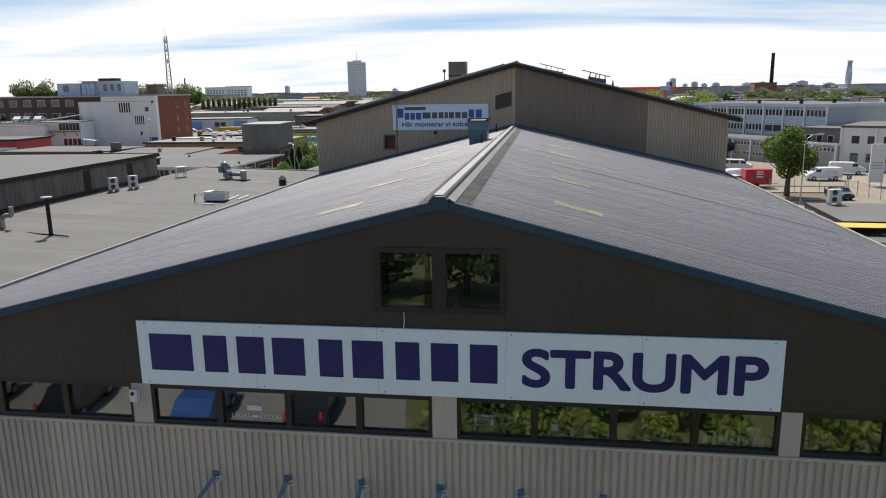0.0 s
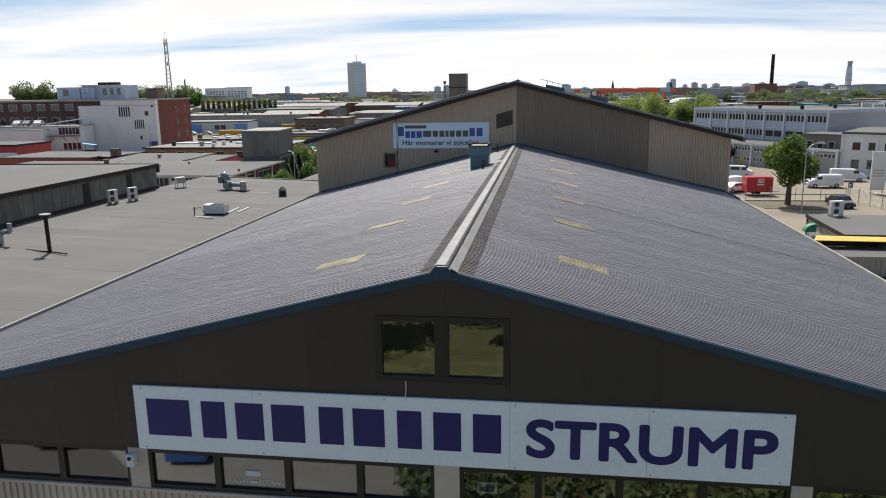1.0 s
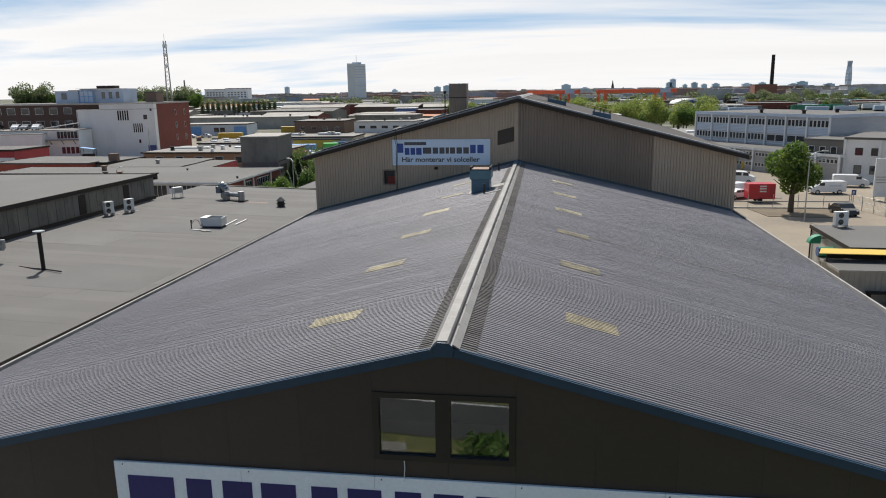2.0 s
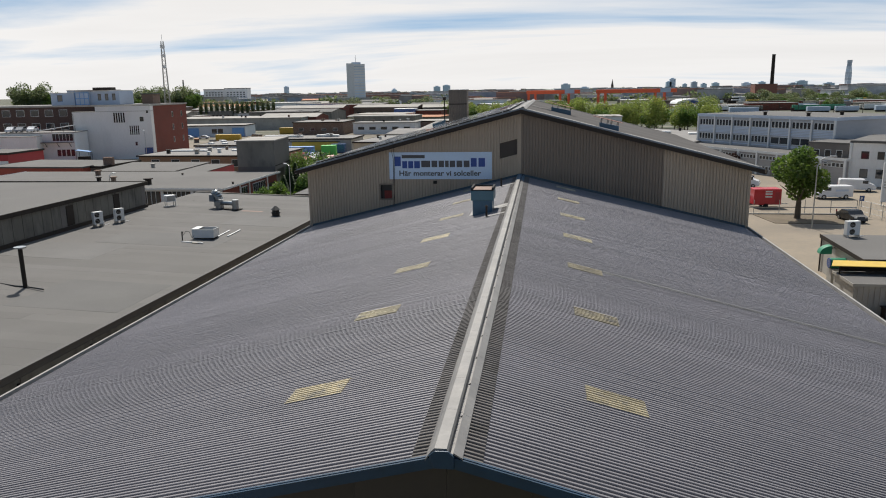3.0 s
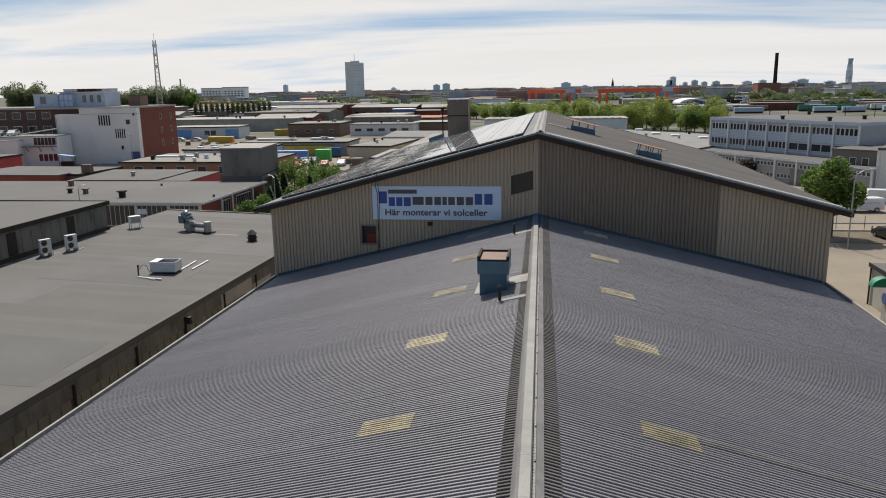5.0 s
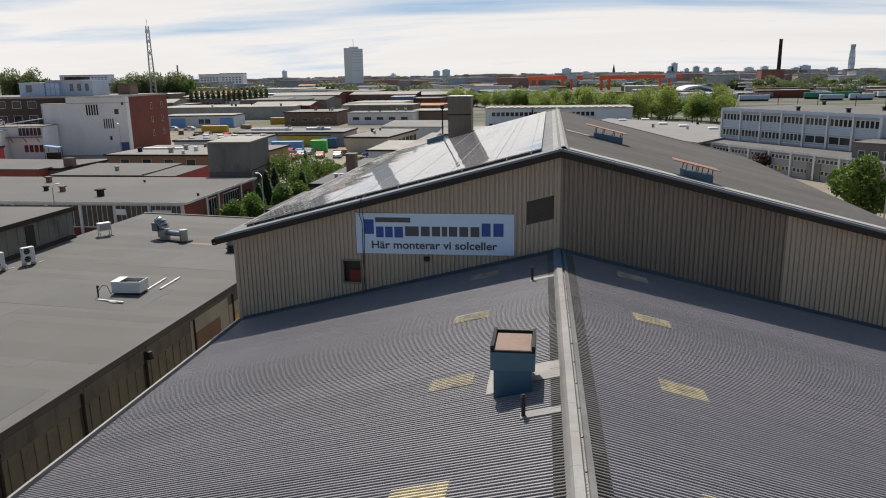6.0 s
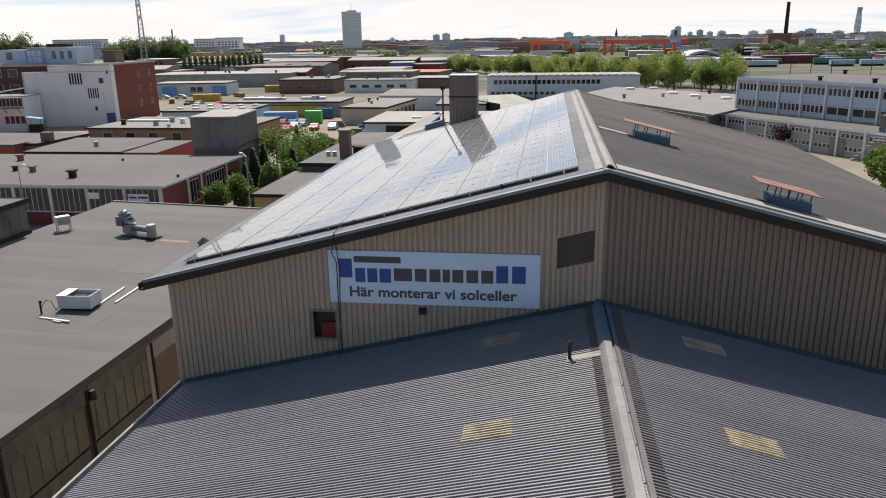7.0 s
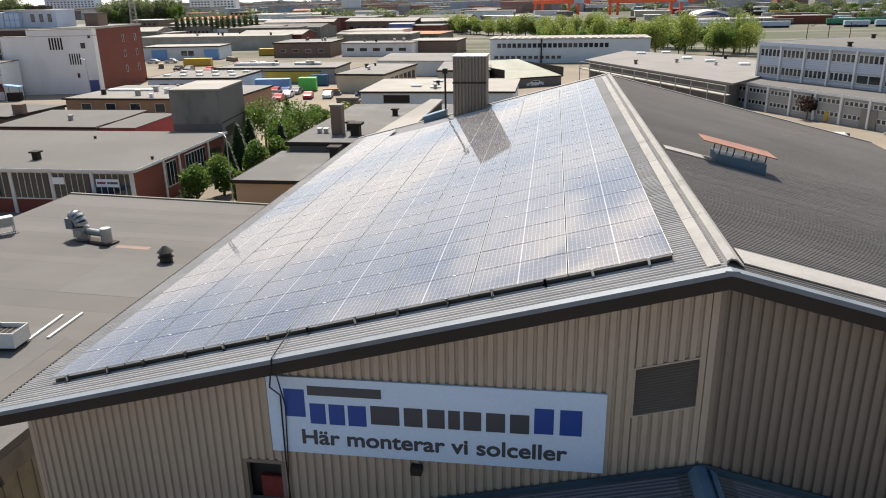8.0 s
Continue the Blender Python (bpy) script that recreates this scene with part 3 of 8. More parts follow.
tagged(part("road", g, ASPHALT), "dark asphalt road curving past the warehouse", "road", kind="structure")
g = Geo()
for (xa, ya), (xb, yb) in zip(arc, arc[1:]):
    g.add([(xa, ya - 2.0, 0.1), (xb, yb - 2.0, 0.1), (xb, yb - 1.85, 0.1), (xa, ya - 1.85, 0.1)], [(0, 1, 2, 3)])
tagged(part("road_line", g, WHITE), "white edge line on the road", "road marking", kind="structure")


# ---- front warehouse ----
RX, RZ, FY, FB = -1.74, 13.12, 11.8, 44.1                 # ridge, front wall, back end
SLOPE_L, SLOPE_R = 0.252, 0.262                           # pitches at the front gable
XL, XR = -14.08, 9.85                                     # eaves


def roof_z(x):
    return RZ - (SLOPE_L if x < RX else SLOPE_R) * abs(x - RX)


def settle(x, y):
    """How far the roof drifts to one side and sinks towards the rear, at a point of the square plan."""
    k, ax = (y - FY) / (FB - FY), abs(x - RX)
    return -0.355 * k * max(0.0, 1 - ax / 12.3), -0.4 * k + (0.015 if x < RX else 0.022) * k * ax


def roof_at(x, y):
    x -= settle(x, y)[0]
    return roof_z(x) + settle(x, y)[1]


hall = thing("warehouse", "gabled warehouse, dark brown gable over taupe ribbed sheet", "warehouse", (RX, FY, 0))
# lower front cladding
part("ribbed_cladding", ribs(Geo(), XL + 0.15, XR - 0.15, FY, 0.0, 8.84), CLAD_GREY, hall, "grey-taupe ribbed sheet cladding")
g = Geo().box(XL + 0.15, XR - 0.15, FY + 0.05, FY + 0.25, 0, 8.84)
part("front_wall", g, CONCRETE, hall)
part("sill_flashing", Geo().box(XL + 0.15, XR - 0.15, FY - 0.05, FY + 0.25, 8.843, 8.90), CLAD_GREY, hall, "taupe sill flashing", bevel=0.008)
for x in (XL + 0.15, XR - 0.4):
    side = Geo().box(x, x + 0.25, FY + 0.26, FB, 0, roof_z(x + 0.12) - 0.25)
    part("side_wall", side, CONCRETE, hall)
part("inner_floor", Geo().box(XL + 0.4, XR - 0.4, FY + 0.27, FB, 8.5, 8.6), CONCRETE, hall)
part("inner_partition", Geo().prism([(XL + 0.4, 8.6), (XR - 0.4, 8.6), (XR - 0.4, 9.4), (6.0, 10.8), (-10.0, 10.8), (XL + 0.4, 9.4)], FY + 4.0, FY + 4.1), RENDER_CREAM, hall)

# band of windows between pillars
pane_h0, pane_h1 = 8.98, 9.60
groups = [(-13.1, -7.62), (-7.24, -1.98), (-1.54, 3.80), (4.13, 9.45)]
for x0, x1 in groups:
    w = (x1 - x0) / 4
    for i in range(4):
        a, b = x0 + i * w, x0 + (i + 1) * w
        g = Geo()
        g.box(a, b, FY, FY + 0.12, 8.902, pane_h0)
        g.box(a, b, FY, FY + 0.12, pane_h1, 9.68)
        g.box(a, a + 0.06, FY + 0.002, FY + 0.12, pane_h0, pane_h1)
        g.box(b - 0.06, b, FY + 0.002, FY + 0.12, pane_h0, pane_h1)
        win = part("window", g, FRAME, hall, "dark framed fixed window")
        part("pane", Geo().box(a + 0.06, b - 0.06, FY + 0.06, FY + 0.075, pane_h0, pane_h1), GLASS, win)
for a, b in ((XL + 0.15, -13.1), (-7.62, -7.24), (-1.98, -1.54), (3.80, 4.13), (9.45, XR - 0.15)):
    part("pillar", Geo().box(a + 0.003, b - 0.003, FY - 0.012, FY + 0.25, 8.902, 9.68), CLAD_GREY, hall, "grey-taupe flat pillar panel")

# dark gable of flat panels with one double window
wx0, wx1, wz0, wz1 = -2.92, -0.70, 11.20, 12.33
edges = sorted({XL + 0.15, XR - 0.15, wx0, wx1, RX, *[wx0 - 1.2 * k for k in range(1, 10)], *[wx1 + 1.2 * k for k in range(1, 10)]})
edges = [x for x in edges if XL + 0.15 <= x <= XR - 0.15]
for a, b in zip(edges, edges[1:]):
    a, b = a + 0.0012, b - 0.0012
    spans = [(9.683, None)] if b <= wx0 + 0.01 or a >= wx1 - 0.01 else [(9.683, wz0), (wz1, None)]
    for lo, hi in spans:
        top = [(b, hi), (a, hi)] if hi else [(b, roof_z(b) - 0.1), (a, roof_z(a) - 0.1)]
        part("wall_panel", Geo().prism([(a, lo), (b, lo), *top], FY, FY + 0.04), PANEL, hall)
for lo, hi in ((9.69, wz0 - 0.04), (wz1 + 0.04, 13.0)):
    xs = [XL + 0.3, RX, XR - 0.3] if hi < 12 else [wx0 - 0.1, RX, wx1 + 0.1]
    poly = [(xs[0], lo), (xs[2], lo)] + [(x, min(hi, roof_z(x) - 0.2)) for x in (xs[2], RX, xs[0])]
    part("gable_wall", Geo().prism(poly, FY + 0.045, FY + 0.2), FASCIA, hall)
part("gable_wall", Geo().prism([(-7.9, wz0 - 0.04), (wx0 - 0.02, wz0 - 0.04), (wx0 - 0.02, roof_z(wx0) - 0.2)], FY + 0.045, FY + 0.2), FASCIA, hall)
part("gable_wall", Geo().prism([(wx1 + 0.02, wz0 - 0.04), (4.4, wz0 - 0.04), (wx1 + 0.02, roof_z(wx1) - 0.2)], FY + 0.045, FY + 0.2), FASCIA, hall)
g = Geo()
g.box(wx0, wx1, FY - 0.03, FY + 0.15, wz0, wz0 + 0.09)
g.box(wx0, wx1, FY - 0.03, FY + 0.15, wz1 - 0.09, wz1)
for a, b in ((wx0, wx0 + 0.1), (-1.93, -1.70), (wx1 - 0.1, wx1)):
    g.box(a, b, FY - 0.028, FY + 0.15, wz0 + 0.09, wz1 - 0.09)
win = part("window", g, FRAME, hall, "dark framed double window in the gable")
for a, b in ((wx0 + 0.1, -1.93), (-1.70, wx1 - 0.1)):
    part("pane", Geo().box(a, b, FY + 0.03, FY + 0.045, wz0 + 0.09, wz1 - 0.09), GLASS, win)
part("inner_partition", Geo().box(wx0 - 0.3, wx1 + 0.3, FY + 1.8, FY + 1.9, 11.0, 12.5), BLACK, hall)

# roof: sinus sheets on a deck, skylights, ridge, verge and gutters
for xe, name in ((XL, "left"), (XR, "right")):
    a, b = (xe, RX) if xe < RX else (RX, xe)
    random.seed(3)
    y0, k = FY - 0.12, 0
    while y0 < FB - 0.1:
        y1 = min(FB, (round(y0 / 0.094) + 10) * 0.094 + 0.01)
        sheet = waves(Geo(), a, roof_z(a), b, roof_z(b), y0, y1 + 0.01, lift=0.0015 * (k % 2) + random.uniform(0, 0.001))
        part("roof_sheet", sheet, ROOF, hall, "grey-blue coated corrugated sheet" if k == 0 else "")
        y0, k = y1, k + 1
    deck = Geo().prism([(a, roof_z(a) - 0.34), (b, roof_z(b) - 0.34), (b, roof_z(b) - 0.27), (a, roof_z(a) - 0.27)], FY + 0.05, FB)
    part("roof_deck", deck, CONCRETE, hall)
    for k in range(7):
        y = 14.62 + 4.65 * k
        s0, s1 = ((0.12, 1.08) if xe > RX else (-4.86, -3.86))
        part("skylight", waves(Geo(), s0, roof_z(s0), s1, roof_z(s1), y, y + 0.66, lift=0.012), SKYLIGHT, hall, "yellowed translucent corrugated skylight sheet")
    sg = -1 if xe < RX else 1
    gut = Geo().prism([(xe + 0.01 * sg, roof_z(xe) - 0.14), (xe + 0.15 * sg, roof_z(xe) - 0.14), (xe + 0.18 * sg, roof_z(xe) + 0.075), (xe + 0.11 * sg, roof_z(xe) + 0.075), (xe + 0.1 * sg, roof_z(xe) - 0.1), (xe + 0.01 * sg, roof_z(xe) - 0.1)][::sg], FY - 0.1, FB)
    part("gutter", gut, RIDGE_REAR, hall, "weathered grey gutter")
    # blue verge flashing on the gable edge
    v = Geo().prism([(a, roof_z(a) - 0.11), (b, roof_z(b) - 0.11), (b, roof_z(b) + 0.035), (a, roof_z(a) + 0.035)], FY - 0.16, FY - 0.125)
    v.prism([(a, roof_z(a) + 0.03), (b, roof_z(b) + 0.03), (b, roof_z(b) + 0.045), (a, roof_z(a) + 0.045)], FY - 0.125, FY - 0.09)
    part("verge_flashing", v, NAVYBLUE, hall, "dark blue sheet metal verge flashing")
    # blue flashing against the taller hall
    v = Geo().prism([(a, roof_z(a) + 0.03), (b, roof_z(b) + 0.03), (b, roof_z(b) + 0.15), (a, roof_z(a) + 0.15)], FB - 0.07, FB - 0.04)
    part("wall_flashing", v, BLUE_MID, hall, "blue apron flashing")
a, b = 1.1, 9.0
part("roof_strip", waves(Geo(), a, roof_z(a), b, roof_z(b), 24.3, 24.58, lift=0.01), RIDGE, hall, "pale lapped joint strip")
profile = [(-0.24, -0.035), (-0.17, 0.07), (-0.12, 0.12), (0.03, 0.12), (0.05, 0.08), (0.05, 0.01), (0.10, 0.01), (0.11, 0.07), (0.22, 0.0),
           (0.22, -0.02), (0.11, 0.045), (0.09, -0.01), (0.03, -0.01), (0.02, 0.09), (-0.11, 0.09), (-0.17, 0.04), (-0.24, -0.055)]
for s0, s1 in ((-0.42, -0.2), (0.18, 0.45)):
    a, b = RX + s0, RX + s1
    part("ridge_sheet", waves(Geo(), a, roof_z(a), b, roof_z(b), FY - 0.1, FB - 0.1, lift=0.012), FIBRE_OLD, hall, "dark mossy ridge sheet")
cap_len = 1.15
cap = Geo().prism([(x, z) for x, z in profile][::-1], 0, cap_len - 0.004).mesh("ridge_cap", RIDGE)
y = FY - 0.16
while y < FB - 3.0:
    part("ridge_cap", cap, RIDGE, hall, at=pose(RX, y, RZ, 0, 0.0, 0))
    y += cap_len
# last length: the bluish shade before the rear wall is painted in its colour
last = FB - 0.06 - y
part("ridge_cap", Geo().prism([(x, z) for x, z in profile][::-1], 0, last), BLUE_PALE, hall, "end piece of the ridge, coloured pale blue for the shade", at=pose(RX, y, RZ, 0, 0, 0))
part("ridge_end", Geo().prism([(RX - 0.13, RZ - 0.13), (RX + 0.12, RZ - 0.13), (RX + 0.12, RZ + 0.03), (RX + 0.05, RZ + 0.1), (RX - 0.11, RZ + 0.1), (RX - 0.19, RZ + 0.03)], FY - 0.19, FY - 0.163), NAVYBLUE, hall, "dark blue ridge end plate", bevel=0.006)

# the roof has settled towards the rear
for ob in hall.children:
    kind = ob.name.split(".")[0]
    if kind in ("roof_sheet", "skylight", "roof_strip", "ridge_sheet", "wall_flashing", "roof_deck", "gutter"):
        for vert in ob.data.vertices:
            dx, dz = settle(vert.co.x, vert.co.y)
            vert.co.x += dx
            vert.co.z += dz
    elif kind == "ridge_cap":
        yy = ob.matrix_basis.translation.y
        dx, dz = settle(RX, yy)
        ob.matrix_basis = pose(RX + dx, yy, RZ + dz, -math.degrees(0.4 / 32.3), 0, math.degrees(0.355 / 32.3))

# brackets with tie rods on the lower wall
for x, lean in ((-6.1, -0.55), (-4.7, -0.3), (-3.3, -0.12), (-1.85, -0.1), (-0.42, 0.1), (1.0, 0.2)):
    br = thing("wall_bracket", "blue tubular wall bracket with a pale cord", "bracket", (x, FY, 7.9), group="brackets on the front wall")
    part("plate", Geo().box(x - 0.06, x + 0.06, FY - 0.05, FY, 7.86, 8.0), BLUE_PALE, br, bevel=0.01)
    part("tube", Geo().rod((x, FY - 0.08, 7.93), (x + lean, FY - 0.7, 7.1), 0.035, n=8), BLUE_PALE, br)
    part("cord", Geo().path([(x + 0.02, FY - 0.07, 7.9), (x + 0.12, FY - 0.09, 7.94), (x + 0.15, FY - 0.09, 7.87), (x + 0.03, FY - 0.08, 7.82), (x + 0.06, FY - 0.08, 6.9)], 0.012, 5), WHITE, br, "pale cord")

# sign on the gable
sign = thing("sign_board", "long white sign with navy letters on the dark gable", "sign", (-1.8, FY - 0.06, 9.70))
for i in range(5):
    x0 = -7.36 + i * 2.224
    part("sign_panel", Geo().box(x0 + 0.002, x0 + 2.222, FY - 0.06, FY - 0.012, 9.705, 10.915), SIGNWHITE, sign, bevel=0.004)
for x0, x1 in ((-7.19, -6.26), (-6.16, -5.60), (-5.53, -4.90), (-4.87, -4.16), (-4.02, -3.47), (-3.42, -2.75), (-2.65, -2.11), (-2.03, -1.44), (-1.36, -0.77)):
    part("letter_block", Geo().box(x0 + 0.06, x1 - 0.06, FY - 0.067, FY - 0.061, 9.99, 10.68), NAVY, sign, "plain navy block")
letters("lettering", "STRUMP", 0.97, NAVY, sign, pose(-0.42, FY - 0.062, 9.985, 90), bold=0.06, depth=0.004, width=3.95)
for x0 in (-7.2, -5.0, -2.8, -0.6, 1.6, 3.6):
    for z in (9.75, 10.87):
        part("screw", Geo().rod((x0, FY - 0.07, z), (x0, FY - 0.06, z), 0.012, n=6), FRAME, sign)

cord = thing("cord", "thin pale cord hanging between the gable window and the sign", "cord", (-2.43, FY - 0.03, 10.93))
part("strand", Geo().path([(-2.43, FY - 0.035, 11.2), (-2.425, FY - 0.03, 11.06), (-2.44, FY - 0.065, 10.86)], 0.009, 5), WHITE, cord)
# words on one pane
sticker = thing("window_sticker", "white words and a plain mark on a window pane", "sticker", (-5.3, FY + 0.055, 9.1))
letters("lettering", "LAGAT", 0.125, WHITE, sticker, pose(-5.72, FY + 0.056, 9.07, 90), depth=0.001, width=0.36)
letters("lettering", "KOCKAR", 0.125, WHITE, sticker, pose(-5.17, FY + 0.056, 9.07, 90), depth=0.001, width=0.42)
part("mark", Geo().box(-5.34, -5.20, FY + 0.055, FY + 0.058, 9.09, 9.13), WHITE, sticker)
part("mark", Geo().box(-5.42, -5.14, FY + 0.055, FY + 0.058, 9.22, 9.32), WHITE, sticker)
sensor = thing("wall_sensor", "small white lamp sensor box on the pillar", "sensor", (-7.5, FY - 0.06, 9.35))
part("case", Geo().box(-7.6, -7.45, FY - 0.14, FY - 0.013, 9.36, 9.6), WHITE, sensor, bevel=0.015)
part("lens", Geo().rod((-7.525, FY - 0.165, 9.53), (-7.525, FY - 0.14, 9.53), 0.035, n=10), BLACK, sensor, "black lens")
# things on the window ledge inside
random.seed(5)
x = 2.55
while x < 3.75:
    r = random.uniform(0.03, 0.055)
    h = random.uniform(0.12, 0.3)
    jar = thing("bottle", "pale bottle standing behind the window", "bottle", (x, FY + 0.3, 8.9), group="bottles behind the window")
    part("body", Geo().rod((x, FY + 0.3, 8.9), (x, FY + 0.3, 8.9 + h), r, r * 0.9, 10), WHITE, jar)
    part("cap", Geo().rod((x, FY + 0.3, 8.9 + h), (x, FY + 0.3, 8.93 + h), r * 0.5, n=8), random.choice([WHITE, GREENPAINT]), jar)
    x += 2 * r + random.uniform(0.01, 0.06)
# odds and ends standing or hanging behind the panes
fr = thing("picture_frame", "small white framed card behind the window", "frame", (-1.1, FY + 0.3, 9.0))
part("border", Geo().box(-1.28, -0.92, FY + 0.3, FY + 0.32, 9.02, 9.24), WHITE, fr, bevel=0.01)
part("card", Geo().box(-1.23, -0.97, FY + 0.295, FY + 0.2995, 9.06, 9.2), CONCRETE, fr)
fr = thing("picture_frame", "white framed card on the window ledge", "frame", (3.5, FY + 0.3, 8.9))
part("border", Geo().box(3.38, 3.62, FY + 0.38, FY + 0.4, 8.9, 9.2), WHITE, fr, bevel=0.01)
cone = thing("traffic_cone", "small red plastic cone behind the window", "cone", (0.52, FY + 0.4, 8.9))
part("body", Geo().rod((0.52, FY + 0.4, 8.9), (0.52, FY + 0.4, 9.2), 0.11, 0.02, 10), REDPAINT, cone)
bx = thing("cardboard_box", "pale box on the window ledge", "box", (0.2, FY + 0.4, 8.9))
part("case", Geo().box(0.1, 0.22, FY + 0.35, FY + 0.5, 8.9, 9.12), WHITE, bx, bevel=0.006)
for x0, x1 in ((0.3, 0.95), (1.35, 2.35)):
    hose = thing("yellow_hose", "yellow hose hanging in an arc behind the window", "hose", (x0, FY + 0.5, 9.6))
    part("tube", Geo().path([(x0 + (x1 - x0) * k / 8, FY + 0.5, 9.60 - 0.09 * math.sin(math.pi * k / 8)) for k in range(9)], 0.014, 6), YELLOWPAINT, hose)
part("window_ledge", Geo().box(XL + 0.4, XR - 0.4, FY + 0.251, FY + 0.6, 8.86, 8.9), CONCRETE, hall)

# roof vent beside the ridge
vent = thing("roof_vent", "blue sheet metal roof vent with a rusty lid", "roof vent", (-3.3, 33.9, 12.7))
vx0, vx1, vy0, vy1 = -3.59, -2.70, 32.2, 33.32
zb = roof_at(vx0, vy1) - 0.05
part("body", Geo().box(vx0 + 0.06, vx1 - 0.06, vy0 + 0.06, vy1 - 0.06, zb, 13.16), BLUE, vent, bevel=0.01)
part("collar", Geo().box(vx0, vx1, vy0, vy1, 13.14, 13.53), BLUE_TEAL, vent, "pale blue hood", bevel=0.015)
g = Geo()
for a, b, c, d, e in ((vx0, vx0 + 0.07, vy0 + 0.03, vy1, 13.66), (vx1 - 0.07, vx1, vy0 + 0.03, vy1, 13.66), (vx0 + 0.07, vx1 - 0.07, vy1 - 0.04, vy1, 13.62), (vx0, vx1, vy0, vy0 + 0.028, 13.57)):
    g.box(a, b, c, d, 13.532, e)
part("rim", g, TYRE, vent, "dark rim")
part("lid", Geo().box(vx0 + 0.09, vx1 - 0.09, vy0 + 0.05, vy1 - 0.09, 13.532, 13.57), LID, vent, "rust-stained top sheet")


def roof_patch(name, x0, x1, y0, y1, mat, parent, label=""):
    """A flat sheet lying on the crests of the waves."""
    pts = [(x, y, roof_at(x, y)) for x, y in ((x0, y0), (x1, y0), (x1, y1), (x0, y1))]
    vs = [(x, y, z + 0.026) for x, y, z in pts] + [(x, y, z + 0.044) for x, y, z in pts]
    return part(name, Geo().add(vs, [(0, 3, 2, 1), (4, 5, 6, 7), (0, 1, 5, 4), (1, 2, 6, 5), (2, 3, 7, 6), (3, 0, 4, 7)]), mat, parent, label)


roof_patch("flashing", vx1 - 0.06, -2.2, vy0 + 0.55, vy1 + 0.35, RIDGE, vent, "pale flashing sheet")
roof_patch("flashing", vx0 - 0.12, vx0 + 0.06, vy0 + 0.3, vy1 + 0.5, RIDGE_REAR, vent, "pale flashing sheet")
for px, py in ((-2.96, 40.9), (-2.89, 31.2)):
    pz = roof_at(px, py)
    pip = thing("roof_pipe", "short dark roof vent pipe with a cap", "vent pipe", (px, py, pz))
    part("tube", Geo().rod((px, py, pz - 0.05), (px, py, pz + 0.42), 0.04, n=10), FASCIA, pip)
    part("cap", Geo().rod((px, py, pz + 0.42), (px, py, pz + 0.47), 0.07, 0.03, 10), FASCIA, pip)
    roof_patch("flashing", px - 0.06, -2.2, py - 0.12, py + 0.14, RIDGE, pip)

# ---- taller rear hall with the solar roof ----
QX, QZ, QS, Q0, Q1 = -2.1, 16.36, 0.257, 43.65, 71.0
QL, QR = -14.75, 10.5


def rear_z(x):
    return QZ - QS * abs(x - QX)


rear = thing("rear_hall", "taller taupe ribbed hall with solar panels on its roof", "warehouse", (QX, FB, 0))
top = lambda x: rear_z(x) - 0.21
louv, hatch = (-3.26, -2.3, 13.66, 14.5), (-10.05, -9.3, 11.38, 12.28)
pitch_up = lambda z: (lambda x: z + QS * (x - louv[0]))
# front cladding, left of the crease with two openings
for a, b, lo, hi in ((-14.2, hatch[0], 0, top), (hatch[0], hatch[1], 0, hatch[2]), (hatch[0], hatch[1], hatch[3], top), (hatch[1], louv[0], 0, top),
                     (louv[0], louv[1], 0, pitch_up(louv[2])), (louv[0], louv[1], pitch_up(louv[3]), top), (louv[1], QX, 0, top)):
    part("ribbed_cladding", ribs(Geo(), a, b, FB, lo if lo else 6.0, hi, 0.16, 0.04), CLAD, rear)
part("ribbed_cladding", ribs(Geo(), QX + 0.004, 5.5, FB, 6.0, top, 0.16, 0.04), CLAD_DARK, rear, "darker brown ribbed sheet cladding")
part("ribbed_cladding", ribs(Geo(), 5.5, 9.95, FB, 6.0, top, 0.16, 0.04), CLAD, rear)
part("corner_trim", Geo().box(QX - 0.1, QX + 0.004, FB - 0.012, FB + 0.05, 12.9, rear_z(QX) - 0.26), CLAD, rear)
for x in (-14.22, 9.92):
    part("corner_trim", Geo().box(x - 0.03, x + 0.06, FB - 0.012, FB + 0.06, 6, rear_z(x) - 0.3), CLAD, rear)
g = Geo().prism([(-14.2, 0), (9.95, 0), (9.95, rear_z(9.95) - 0.32), (QX, QZ - 0.32), (-14.2, rear_z(-14.2) - 0.32)], FB + 0.25, FB + 0.4)
part("front_wall", g, BLACK, rear)
for a, b in ((-14.2, -13.95), (9.7, 9.95)):
    part("side_wall", Geo().box(a, b, FB + 0.42, Q1 - 0.3, 0, rear_z(a if a < 0 else b) - 0.3), CLAD, rear)
g = Geo().prism([(-14.2, 0), (9.95, 0), (9.95, rear_z(9.95) - 0.32), (QX, QZ - 0.32), (-14.2, rear_z(-14.2) - 0.32)], Q1 - 0.28, Q1 - 0.1)
part("back_wall", g, CLAD, rear)


def skewed(z0, z1, x0=louv[0], x1=louv[1]):
    """An outline between two lines that rise with the roof."""
    return [(x0, pitch_up(z0)(x0)), (x1, pitch_up(z0)(x1)), (x1, pitch_up(z1)(x1)), (x0, pitch_up(z1)(x0))]


